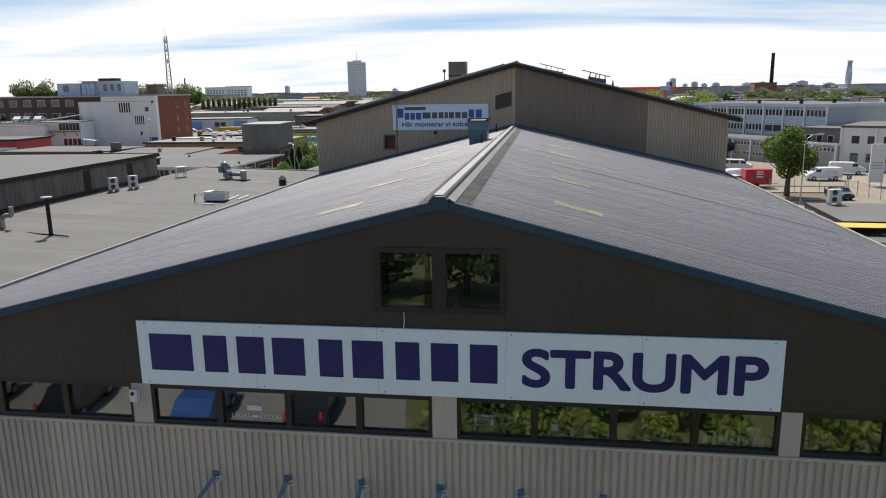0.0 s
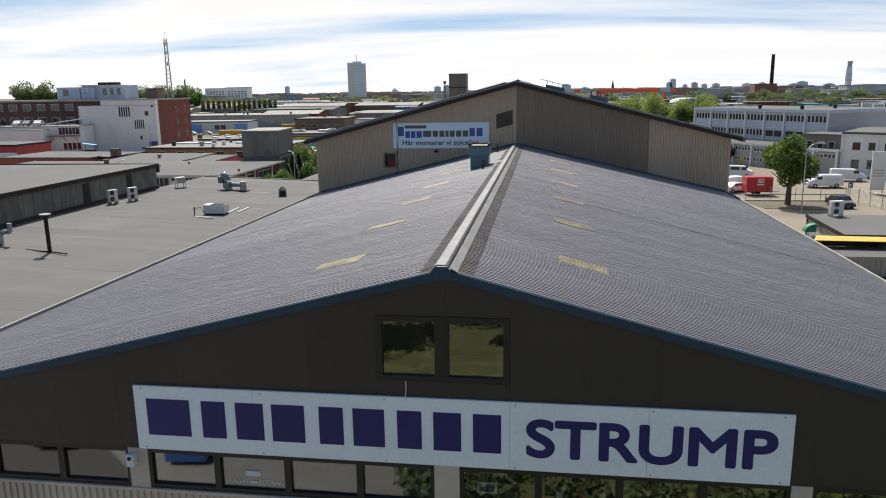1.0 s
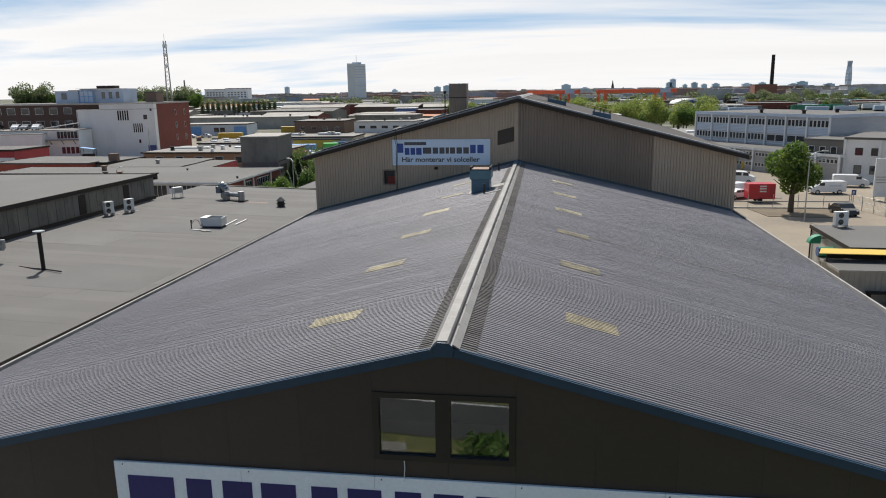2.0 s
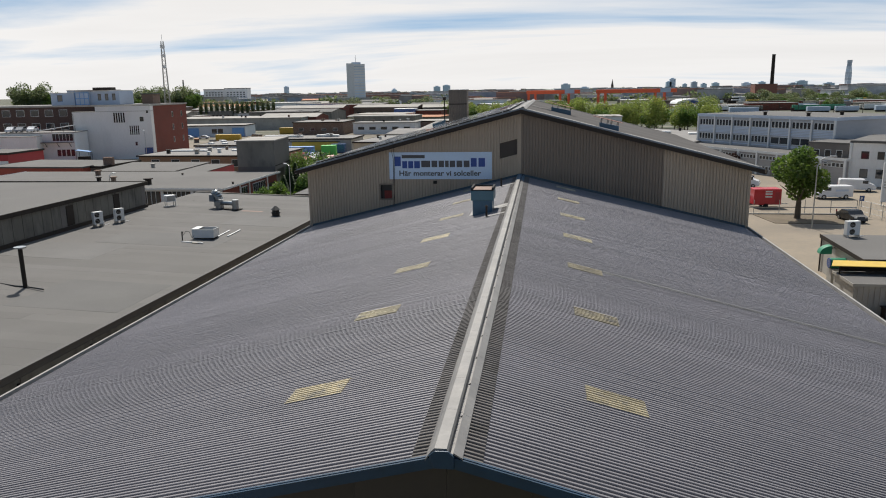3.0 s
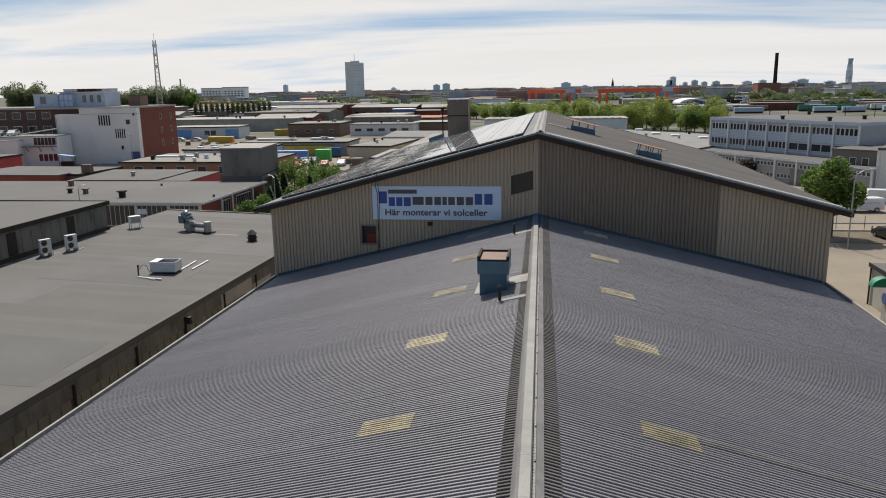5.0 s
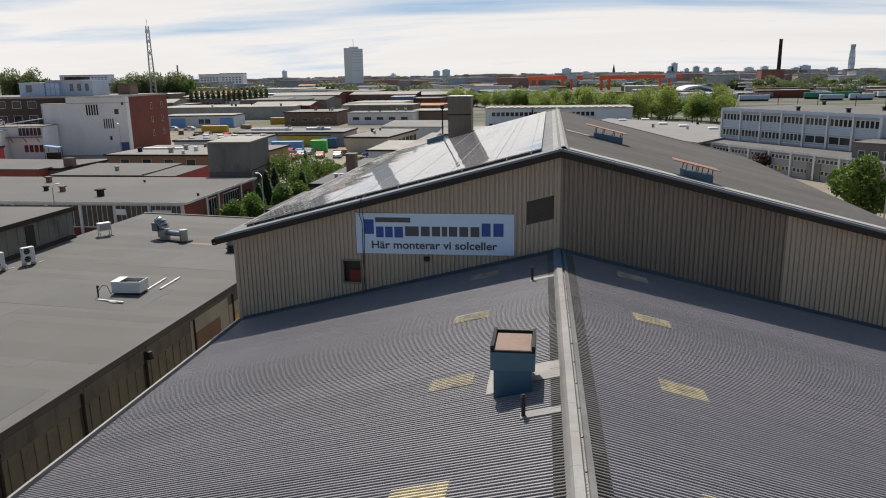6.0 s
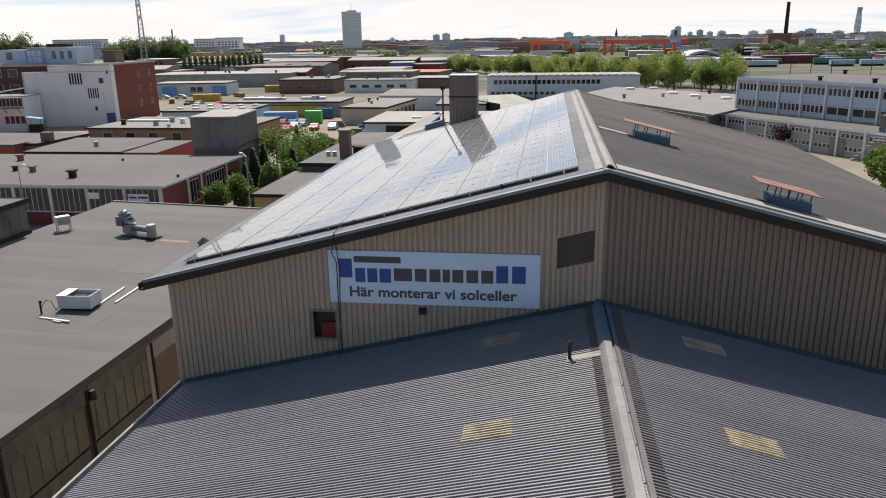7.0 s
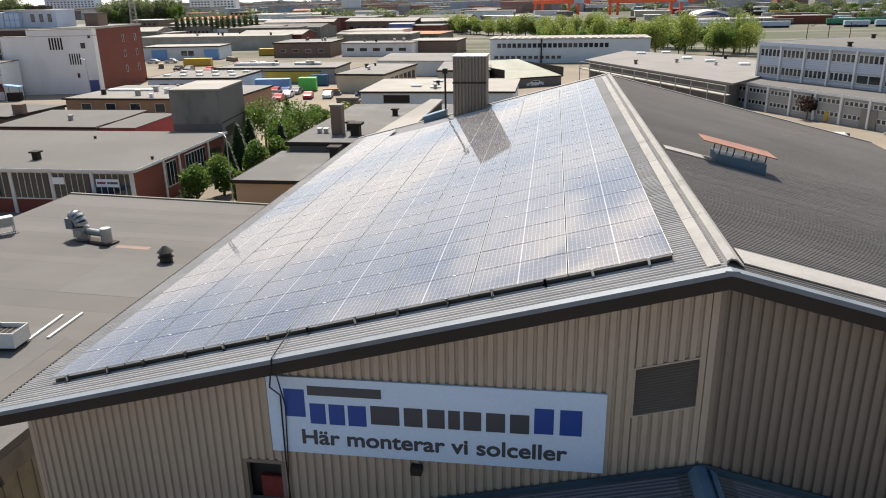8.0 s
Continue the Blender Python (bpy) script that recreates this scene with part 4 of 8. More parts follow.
lv = part("louvre", Geo().prism(skewed(louv[2], louv[3]), FB + 0.12, FB + 0.15), BLACK, rear, "dark slatted louvre opening")
z = louv[2] + 0.01
while z < louv[3] - 0.04:
    sl = [(x, y, pitch_up(z + dz)(x)) for dz in (0.0, 0.01) for x, y, in ((louv[0], FB + 0.03), (louv[1], FB + 0.03))]
    su = [(x, y, pitch_up(z + dz)(x)) for dz in (0.05, 0.06) for x, y, in ((louv[1], FB + 0.09), (louv[0], FB + 0.09))]
    part("slat", Geo().add([*sl[:2], *su[:2], *sl[2:], *su[2:]], [(0, 1, 2, 3), (7, 6, 5, 4), (0, 4, 5, 1), (3, 2, 6, 7), (0, 3, 7, 4), (1, 5, 6, 2)]), LOUVRE, lv)
    z += 0.052
g = Geo()
for a, b, c, d in ((louv[0] - 0.03, louv[0], louv[2], louv[3]), (louv[1], louv[1] + 0.03, louv[2], louv[3]), (louv[0] - 0.03, louv[1] + 0.03, louv[3], louv[3] + 0.03), (louv[0] - 0.03, louv[1] + 0.03, louv[2] - 0.03, louv[2])):
    g.prism(skewed(c, d, a, b), FB - 0.008, FB + 0.12)
part("frame", g, CLAD, lv)
hw = part("window", Geo().box(hatch[0], hatch[1], FB + 0.2, FB + 0.23, hatch[2], hatch[3]), BLACK, rear, "small dark window with a red thing behind")
part("red_board", Geo().prism([(hatch[0] + 0.25, hatch[2]), (hatch[1] - 0.05, hatch[2]), (hatch[1] - 0.05, hatch[2] + 0.5), (hatch[0] + 0.25, hatch[2] + 0.5)], FB + 0.1, FB + 0.19), REDBOARD, hw, "red board standing inside")
g = Geo()
for a, b, c, d in ((hatch[0] - 0.02, hatch[0] + 0.05, hatch[2], hatch[3]), (hatch[1] - 0.05, hatch[1] + 0.02, hatch[2], hatch[3]), (hatch[0] + 0.05, hatch[1] - 0.05, hatch[3] - 0.05, hatch[3] + 0.02), (hatch[0] + 0.05, hatch[1] - 0.05, hatch[2] - 0.03, hatch[2] + 0.05)):
    g.box(a, b, FB - 0.01, FB + 0.11, c, d)
part("frame", g, CLAD_DARK, hw)
spot = thing("wall_lamp", "small grey lamp box on the ribbed wall", "lamp", (-6.85, FB - 0.1, 12.3))
part("case", Geo().box(-6.95, -6.75, FB - 0.16, FB - 0.002, 12.3, 12.46), FASCIA, spot, bevel=0.02)

# roof sheets, fascia and verge
for xe in (QL, QR):
    a, b = (xe, QX) if xe < QX else (QX, xe)
    # the right slope has darker, browner sheets than the left
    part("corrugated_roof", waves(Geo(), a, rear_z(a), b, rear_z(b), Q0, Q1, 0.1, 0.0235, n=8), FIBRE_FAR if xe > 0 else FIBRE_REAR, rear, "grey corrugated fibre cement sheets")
    part("roof_deck", Geo().prism([(a, rear_z(a) - 0.2), (b, rear_z(b) - 0.2), (b, rear_z(b) - 0.05), (a, rear_z(a) - 0.05)], Q0 + 0.05, Q1 - 0.02), FASCIA, rear)
    part("fascia", Geo().prism([(a, rear_z(a) - 0.25), (b, rear_z(b) - 0.25), (b, rear_z(b) - 0.02), (a, rear_z(a) - 0.02)], Q0 - 0.03, Q0 + 0.03), FASCIA, rear, "black-brown fascia board")
    part("soffit", Geo().prism([(a, rear_z(a) - 0.25), (b, rear_z(b) - 0.25), (b, rear_z(b) - 0.22), (a, rear_z(a) - 0.22)], Q0 + 0.03, FB - 0.02), FASCIA, rear)
    v = Geo().prism([(a, rear_z(a) - 0.03), (b, rear_z(b) - 0.03), (b, rear_z(b) + 0.05), (a, rear_z(a) + 0.05)], Q0 - 0.055, Q0 - 0.032)
    v.prism([(a, rear_z(a) + 0.033), (b, rear_z(b) + 0.033), (b, rear_z(b) + 0.05), (a, rear_z(a) + 0.05)], Q0 - 0.032, Q0 + 0.12)
    part("verge_flashing", v, VERGE, rear, "grey-blue verge flashing")
    v = Geo().prism([(a, rear_z(a) + 0.033), (b, rear_z(b) + 0.033), (b, rear_z(b) + 0.06), (a, rear_z(a) + 0.06)], Q1 - 0.25, Q1 + 0.04)
    part("verge_flashing", v, RIDGE, rear)
    sg = -1 if xe < 0 else 1
    part("gutter", Geo().prism([(xe - 0.04 * sg, rear_z(xe) - 0.25), (xe + 0.12 * sg, rear_z(xe) - 0.25), (xe + 0.14 * sg, rear_z(xe) - 0.05), (xe + 0.11 * sg, rear_z(xe) - 0.05), (xe + 0.09 * sg, rear_z(xe) - 0.2), (xe - 0.04 * sg, rear_z(xe) - 0.2)][::sg], Q0 - 0.04, Q1), FASCIA, rear, "dark gutter")
a, b = QX + 0.3, QR
part("roof_strip", Geo().prism([(a, rear_z(a) + 0.033), (b, rear_z(b) + 0.033), (b, rear_z(b) + 0.05), (a, rear_z(a) + 0.05)][:4], Q0 + 0.52, Q0 + 1.22), RIDGE_REAR, rear, "pale flashing strip")
profile = [(-0.27, -0.03), (-0.09, 0.03), (-0.08, -0.02), (-0.02, -0.02), (0.0, 0.08), (0.05, 0.115), (0.13, 0.10), (0.26, -0.02), (0.26, -0.04), (0.13, 0.075), (0.05, 0.09), (0.02, 0.06), (0.0, -0.04), (-0.1, -0.04), (-0.105, 0.005), (-0.27, -0.05)]
cap = Geo().prism(profile[::-1], 0, 2.4 - 0.015).mesh("ridge_cap", RIDGE_REAR)
y = Q0 + 0.3
while y < Q1 - 2.2:
    part("ridge_cap", cap, RIDGE_REAR, rear, at=pose(QX, y, QZ, 0, 0.0, 0))
    y += 2.4
part("ridge_end", Geo().box(QX - 0.1, QX + 0.1, Q0 - 0.075, Q0 - 0.057, QZ - 0.03, QZ + 0.05), VERGE, rear)

# solar panels, seven along the slope
ang = math.degrees(math.atan(QS))
PW, PD = 1.63, 1.03
pf = Geo()
for a, b, c, d in ((-PW / 2, -PW / 2 + 0.013, -PD / 2, PD / 2), (PW / 2 - 0.013, PW / 2, -PD / 2, PD / 2)):
    pf.box(a, b, c, d, -0.035, 0.002)
for c in (-PD / 2, PD / 2 - 0.01):
    pf.box(-PW / 2, PW / 2, c, c + 0.01, -0.036, -0.008)
pf = pf.mesh("frame", ZINC)
pg = Geo().box(-PW / 2 + 0.014, PW / 2 - 0.014, -PD / 2 + 0.003, PD / 2 - 0.003, -0.006, -0.001).mesh("cell_sheet", SOLAR)
pc = Geo().box(-0.02, 0.02, -PD / 2 - 0.03, -PD / 2 - 0.001, -0.14, 0.006).mesh("clamp", ZINC)
pc2 = Geo().box(-0.03, 0.03, PD / 2 - 0.008, PD / 2 + 0.02, -0.01, 0.007).mesh("mid_clamp", WHITE)
panel = thing("solar_panel", "dark blue framed solar panel laid flat on the roof", "solar panel", group="solar panels on the roof")
part("frame", pf, ZINC, panel, local=True)
part("cell_sheet", pg, SOLAR, panel, local=True)
random.seed(21)
first = True
for row in range(24):
    for col in range(7):
        s = 0.66 + (col + 0.5) * (PW + 0.018)
        x, zz = QX - s * math.cos(math.atan(QS)), QZ - s * math.sin(math.atan(QS))
        if row >= 22 and 3 <= col <= 5:
            continue
        n = Vector((-math.sin(math.atan(QS)), 0, math.cos(math.atan(QS)))) * 0.15
        m = pose(x + n.x, 44.5 + (row + 0.5) * (PD + 0.012), zz + n.z, random.uniform(-0.12, 0.12), -ang + random.uniform(-0.1, 0.1), 0)
        if first:
            panel.matrix_basis, first = m, False
            ob = panel
        else:
            ob = copy_thing(panel, m)
        if row < 15 and col < 3:
            for dx in (-PW * 0.27, PW * 0.27):
                part("mid_clamp", pc2, WHITE, ob, local=True, at=pose(dx, 0, 0))
        if row == 0:
            for dx in (-PW * 0.27, PW * 0.27):
                part("clamp", pc, ZINC, ob, local=True, at=pose(dx, 0, 0))
rails = thing("mounting_rails", "dark aluminium rails carrying the solar panels, with a black shade strip in front", "mounting rail", (QX - 6, 44.6, rear_z(QX - 6)))
for col in range(7):
    s0, s1 = 0.66 + col * (PW + 0.018), 0.66 + (col + 1) * (PW + 0.018)
    for s in (s0 + 0.4, s1 - 0.4):
        x, zz = QX - s * math.cos(math.atan(QS)), QZ - s * math.sin(math.atan(QS))
        part("rail", Geo().box(x - 0.02, x + 0.02, 44.61, 67.4 if 3 <= col <= 5 else 69.4, zz + 0.02, zz + 0.11), BLACK, rails)
# black strip added in the front gap to stand for the panels' shadow
vs = [(QX - s * math.cos(math.atan(QS)), y, QZ - s * math.sin(math.atan(QS)) + dz) for s in (0.7, 12.15) for y in (44.56, 44.6) for dz in (0.02, 0.118)]
part("front_rail", Geo().add(vs, [(0, 1, 5, 4), (2, 6, 7, 3), (1, 3, 7, 5), (0, 4, 6, 2), (0, 2, 3, 1), (4, 5, 7, 6)]), BLACK, rails)

# ventilators on the far slope
for vx0, vx1, vy0 in ((2.15, 3.15, 44.9), (-0.48, 0.78, 52.8)):
    rv = thing("ridge_ventilator", "blue box ventilator under a faded red canopy sheet", "roof vent", ((vx0 + vx1) / 2, vy0, rear_z(vx0)))
    zl, zr = rear_z(vx0), rear_z(vx1)
    part("body", Geo().prism([(vx0, zl - 0.1), (vx1, zr - 0.1), (vx1, zr + 0.32), (vx0, zl + 0.26)], vy0, vy0 + 0.8), BLUE, rv, bevel=0.01)
    part("canopy", Geo().prism([(vx0 - 0.36, rear_z(vx0 - 0.36) + 0.52), (vx1 + 0.22, rear_z(vx1 + 0.22) + 0.52), (vx1 + 0.22, rear_z(vx1 + 0.22) + 0.545), (vx0 - 0.36, rear_z(vx0 - 0.36) + 0.545)], vy0 - 0.08, vy0 + 0.88), RUST, rv, "faded red canopy sheet")
    for px in (vx0 + 0.06, vx0 + 0.4, vx1 - 0.4, vx1 - 0.06):
        for py in (vy0 + 0.06, vy0 + 0.74):
            part("strut", Geo().rod((px, py, rear_z(px) + 0.2), (px + 0.05, py, rear_z(px + 0.05) + 0.52), 0.016, n=6), BLACK, rv)
    if vy0 > 50:
        part("flashing", Geo().prism([(QX + 0.36, rear_z(QX + 0.36) + 0.03), (vx0, zl + 0.03), (vx0, zl + 0.05), (QX + 0.36, rear_z(QX + 0.36) + 0.05)], vy0 + 0.1, vy0 + 0.6), RIDGE_REAR, rv, "pale flashing")
# chimney clad in ribbed sheet
chim = thing("chimney", "square chimney clad in taupe ribbed sheet", "chimney", (-8.6, 70.6, 13))
cx0, cx1, cy0, cy1, cz0, cz1 = -9.5, -7.9, 69.6, 71.2, 14.2, 17.35
part("core", Geo().box(cx0 + 0.06, cx1 - 0.06, cy0 + 0.06, cy1 - 0.06, 8, cz1 - 0.02), BLACK, chim)
part("ribbed_cladding", ribs(Geo(), cx0, cx1, cy0, cz0, cz1, 0.16, 0.04), CLAD_DARK, chim)
part("strap", Geo().box(cx0 - 0.03, cx1 + 0.03, cy0 - 0.03, cy0 - 0.005, cz1 - 1.25, cz1 - 1.17), FASCIA, chim, "dark steel strap")
for x, rot in ((cx1, 90), (cx0, -90)):
    part("ribbed_cladding", ribs(Geo(), 0, cy1 - cy0, 0, cz0 - 0.3, cz1, 0.16, 0.04), CLAD_DARK, chim, at=pose(x, cy0 if rot > 0 else cy1, 0, 0, 0, rot))
part("coping", Geo().box(cx0 - 0.04, cx1 + 0.04, cy0 - 0.04, cy1 + 0.04, cz1, cz1 + 0.06), ZINC, chim, bevel=0.01)
mast = thing("antenna_mast", "thin steel mast beside the chimney", "mast", (-10.0, 70.4, 14))
part("pole", Geo().rod((-10.0, 70.4, 13.8), (-10.0, 70.4, 16.6), 0.05, n=8), FASCIA, mast)
part("head", Geo().box(-10.12, -9.88, 70.3, 70.5, 16.5, 16.75), FASCIA, mast, bevel=0.02)

# second sign on the rear hall
s2 = thing("banner_sign", "white company sign with blue and charcoal marks on the ribbed wall", "sign", (-6.55, FB - 0.05, 12.5))
bx0, bx1, bz0, bz1 = -9.45, -3.68, 12.55, 14.05
part("sign_panel", Geo().box(bx0, bx1, FB - 0.05, FB - 0.004, bz0, bz1), SIGNBLUE, s2, bevel=0.004)
SY = FB - 0.056


def bars(items, z0, z1, mat):
    for a, b in items:
        part("mark", Geo().box(a, b, SY, FB - 0.0505, z0, z1), mat, s2)


bars([(-8.72, -7.42)], 13.72, 13.90, LOGO_GREY)
bars([(-9.15, -8.78)], 13.28, 13.82, LOGO_BLUE)
bars([(-8.70, -8.42), (-8.36, -8.08), (-8.02, -7.70)], 13.16, 13.56, LOGO_BLUE)
bars([(-7.62, -7.12), (-7.04, -6.72), (-6.64, -6.34), (-6.28, -6.08), (-6.02, -5.72), (-5.64, -5.32), (-5.24, -4.92)], 13.22, 13.58, LOGO_GREY)
bars([(-4.84, -4.52), (-4.42, -4.06)], 13.24, 13.72, LOGO_BLUE)
letters("lettering", "Här monterar vi solceller", 0.42, LOGO_GREY, s2, pose(-8.88, SY + 0.004, 12.75, 90), bold=0.022, depth=0.003, width=4.6)
cab = thing("cable", "black cable hanging down the ribbed wall", "cable", (-9.25, FB - 0.06, 11))
part("strand", Geo().path([(-9.1, Q0 - 0.07, rear_z(-9.1) + 0.08), (-9.18, Q0 - 0.08, rear_z(-9.1) - 0.45), (-9.2, FB - 0.08, 13.7), (-9.22, FB - 0.07, 12.4), (-9.2, FB - 0.06, 11.0)], 0.014, 5), BLACK, cab)
part("strand", Geo().path([(-9.12, 44.6, rear_z(-9.1) + 0.12), (-9.1, Q0 - 0.07, rear_z(-9.1) + 0.08), (-9.12, FB - 0.09, 13.5), (-9.17, FB - 0.07, 12.6), (-9.24, FB - 0.06, 11.4), (-9.22, FB - 0.3, 10.95)], 0.012, 5), BLACK, cab)

# sloped sheet roof of a stair tower behind the hall, and a small blue hood on the roof's rear edge
ann = thing("stair_tower", "stair tower with a pale sloped sheet roof behind the hall", "building", (-12.6, 74.5, 0))
low = [(-13.9, 71.1), (-12.25, 71.1), (-11.2, 77.2), (-11.9, 77.4)]
part("wall", Geo().add([(x, y, 0) for x, y in low] + [(x, y, z) for (x, y), z in zip(low, (13.2, 13.3, 14.2, 14.2))], [(0, 1, 5, 4), (1, 2, 6, 5), (2, 3, 7, 6), (3, 0, 4, 7), (4, 5, 6, 7)]), FASCIA, ann)
top_pts = [(-14.0, 71.06, 13.22), (-12.2, 71.06, 13.32), (-11.15, 77.3, 14.22), (-11.9, 77.5, 14.22)]
part("roof", Geo().add(top_pts + [(x, y, z + 0.1) for x, y, z in top_pts], [(0, 3, 2, 1), (4, 5, 6, 7), (0, 1, 5, 4), (1, 2, 6, 5), (2, 3, 7, 6), (3, 0, 4, 7)]), FELT_LIGHT, ann, "pale grey sheet roof")
hood = thing("roof_hood", "small blue sheet metal hood on the roof edge", "roof vent", (-10.5, 70.5, rear_z(-10.5)))
part("body", Geo().prism([(-11.1, rear_z(-11.1) - 0.05), (-9.95, rear_z(-9.95) - 0.05), (-9.95, rear_z(-9.95) + 0.36), (-11.1, rear_z(-11.1) + 0.3)], 70.2, 70.75), BLUE, hood, bevel=0.02)
part("lid", Geo().prism([(-11.15, rear_z(-11.15) + 0.31), (-9.9, rear_z(-9.9) + 0.37), (-9.9, rear_z(-9.9) + 0.41), (-11.15, rear_z(-11.15) + 0.35)], 70.12, 70.85), BLUE_PALE, hood, bevel=0.008)


# ---- neighbouring flat-roofed hall ----
def flat_z(x):
    return 5.5 - 0.035 * (x + 23.2)


HX0, HX1, HY0, HY1 = -42.0, -23.2, 8.0, 84.0
nb = thing("flat_hall", "low flat-roofed hall with grey roofing felt and stained walls", "warehouse", (-32, 46, 0))
part("roof", Geo().prism([(HX0, flat_z(HX0) - 0.3), (HX1, flat_z(HX1) - 0.3), (HX1, flat_z(HX1)), (HX0, flat_z(HX0))], HY0, HY1), FELT, nb, "grey mineral roofing felt in strips")
# lapped felt strips, slightly proud of one another
random.seed(11)
xs = [HX0 + 0.3 + i * (HX1 - HX0 - 0.6) / 19 for i in range(20)]
y = HY0 + 1
k = 0
while y < HY1 - 1.2:
    x0, x1 = HX0 + 0.35, HX1 - 0.3
    if random.random() < 0.55:
        cut = random.uniform(x0 + 3, x1 - 3)
        spans = [(x0, cut), (cut + 0.004, x1)]
    else:
        spans = [(x0, x1)]
    for a, b in spans:
        t = 0.004 + 0.003 * (k % 2)
        part("felt_strip", Geo().prism([(a, flat_z(a)), (b, flat_z(b)), (b, flat_z(b) + t), (a, flat_z(a) + t)], y, y + 1.0), FELT_STRIP, nb)
        k += 1
    y += 1.0
for x0, x1, y0, y1 in ((-41.5, -33.2, 51.0, 56.0), (-36.5, -26.5, 56.6, 61.2), (-41.5, -34.0, 33.0, 39.0), (-31.0, -24.0, 40.0, 46.0), (-30.5, -23.9, 66.0, 71.0), (-41.5, -30.0, 20.0, 27.0)):
    part("felt_patch", Geo().prism([(x0, flat_z(x0) + 0.004), (x1, flat_z(x1) + 0.004), (x1, flat_z(x1) + 0.012), (x0, flat_z(x0) + 0.012)], y0, y1), FELT_PATCH, nb, "darker newer felt patch")
part("rust_stain", Geo().prism([(-31.6, flat_z(-31.6) + 0.004), (-29.4, flat_z(-29.4) + 0.004), (-29.4, flat_z(-29.4) + 0.0125), (-31.6, flat_z(-31.6) + 0.0125)], 73.0, 73.5), LID, nb, "rusty run-off stain")
part("roof_edge", Geo().prism([(HX1 - 0.3, flat_z(HX1)), (HX1 + 0.06, flat_z(HX1) - 0.02), (HX1 + 0.06, flat_z(HX1) + 0.07), (HX1 - 0.28, flat_z(HX1) + 0.04)], HY0, HY1), FELT, nb, "felt-covered roof edge")
part("roof_edge", Geo().prism([(HX0, flat_z(HX0)), (HX1, flat_z(HX1)), (HX1, flat_z(HX1) + 0.1), (HX0, flat_z(HX0) + 0.1)], HY1 - 0.15, HY1 + 0.05), CONCRETE, nb, "metal roof edge")
part("side_wall", Geo().box(HX1 - 0.3, HX1 - 0.12, HY0, HY1, 0, flat_z(HX1) - 0.32), BLACK, nb)
y = 10.6
while y < 80:
    w = 5.2
    part("wall_panel", Geo().box(HX1 - 0.12, HX1 - 0.02, y + 0.02, y + w - 0.4, 2.45, 4.35), GLAZED_DARK, nb)
    part("lower_wall", Geo().box(HX1 - 0.12, HX1 - 0.04, y + 0.02, y + w - 0.4, 0, 2.3), WALL_GRIMY, nb)
    part("upper_panel", Geo().box(HX1 - 0.12, HX1 + 0.0, y + 0.02, y + w - 0.02, 4.37, 5.18), WALL_GRIMY, nb, "grimy concrete band")
    part("downpipe", Geo().rod((HX1 + 0.06, y + w - 0.2, 0), (HX1 + 0.06, y + w - 0.2, 5.0), 0.07, n=8), FASCIA, nb, "dark downpipe")
    for q in range(6):
        part("fin", Geo().box(HX1 - 0.02, HX1 + 0.012, y + 0.3 + q * 0.75, y + 0.33 + q * 0.75, 2.5, 4.3), RENDER_GREY, nb)
    y += w
for dy, w, top_z, mat, lab in ((56.8, 4.9, 5.0, BRICK_BROWN, "dark tan roller door"), (30.2, 3.7, 4.6, YELLOWPAINT, "yellow door"), (61.8, 3.4, 4.4, YELLOWPAINT, "yellow door")):
    d = part("door", Geo().box(HX1 - 0.02, HX1 + 0.03, dy, dy + w, 0.0, top_z), CONCRETE_PALE, nb, "pale rendered door surround")
    part("leaf", Geo().box(HX1 + 0.03, HX1 + 0.06, dy + 0.6, dy + w - 1.2, 0.05, top_z - 0.9), mat, d, lab)

# its long edge runs a little askew to the warehouse
for ob in nb.children_recursive:
    for vert in ob.data.vertices:
        vert.co.x += 0.0226 * (vert.co.y - 50) - 0.17

LX = HX1 - 0.12
lamp = thing("wall_lamp", "black round bulkhead lamp on the stained wall", "lamp", (LX + 0.1, 52.1, 4.8))
part("bracket", Geo().box(LX - 0.01, LX + 0.12, 52.05, 52.15, 4.85, 4.95), BLACK, lamp)
part("globe", Geo().rod((LX + 0.25, 52.1, 4.6), (LX + 0.25, 52.1, 5.0), 0.2, 0.12, 12), BLACK, lamp)
for dx, dy, hh, mt, nm in ((0.55, 58.2, 1.3, ORANGE, "orange"), (0.6, 57.4, 0.9, GREENPAINT, "green")):
    dr = thing("waste_drum", nm + " plastic drum standing in the alley", "drum", (HX1 + dx, dy, 0), group="drums in the alley")
    part("drum", Geo().rod((HX1 + dx, dy, 0), (HX1 + dx, dy, hh), 0.3, n=14), mt, dr)
    part("lid", Geo().rod((HX1 + dx, dy, hh), (HX1 + dx, dy, hh + 0.06), 0.32, n=14), mt, dr)

# raised wing of the hall with glazed strip
rw = thing("raised_wing", "raised flat-roofed wing with a grey glazed wall", "building", (-58, 45, 0))
part("roof", Geo().prism([(-75.0, 8.3), (-41.3, 8.45), (-41.3, 8.7), (-75.0, 8.55)], 6.0, 73.4), FELT, rw, "grey roofing felt")
part("roof_edge", Geo().box(-41.3, -41.22, 6.0, 73.4, 8.4, 8.76), FASCIA, rw, "dark metal roof edge")
part("roof_edge", Geo().box(-75, -41.22, 73.4, 73.48, 8.4, 8.76), FASCIA, rw, "dark metal roof edge")
part("back_wall", Geo().box(-75, -41.6, 73.0, 73.35, 0, 8.3), RENDER_GREY, rw)
y = 8.0
while y < 73:
    y1 = min(y + 1.15, 73.2)
    part("wall_panel", Geo().box(-41.75, -41.45, y + 0.02, y1 - 0.02, 5.9, 8.4), WALL_GRIMY if int(y * 7) % 11 else RENDER_GREY, rw)
    y += 1.15
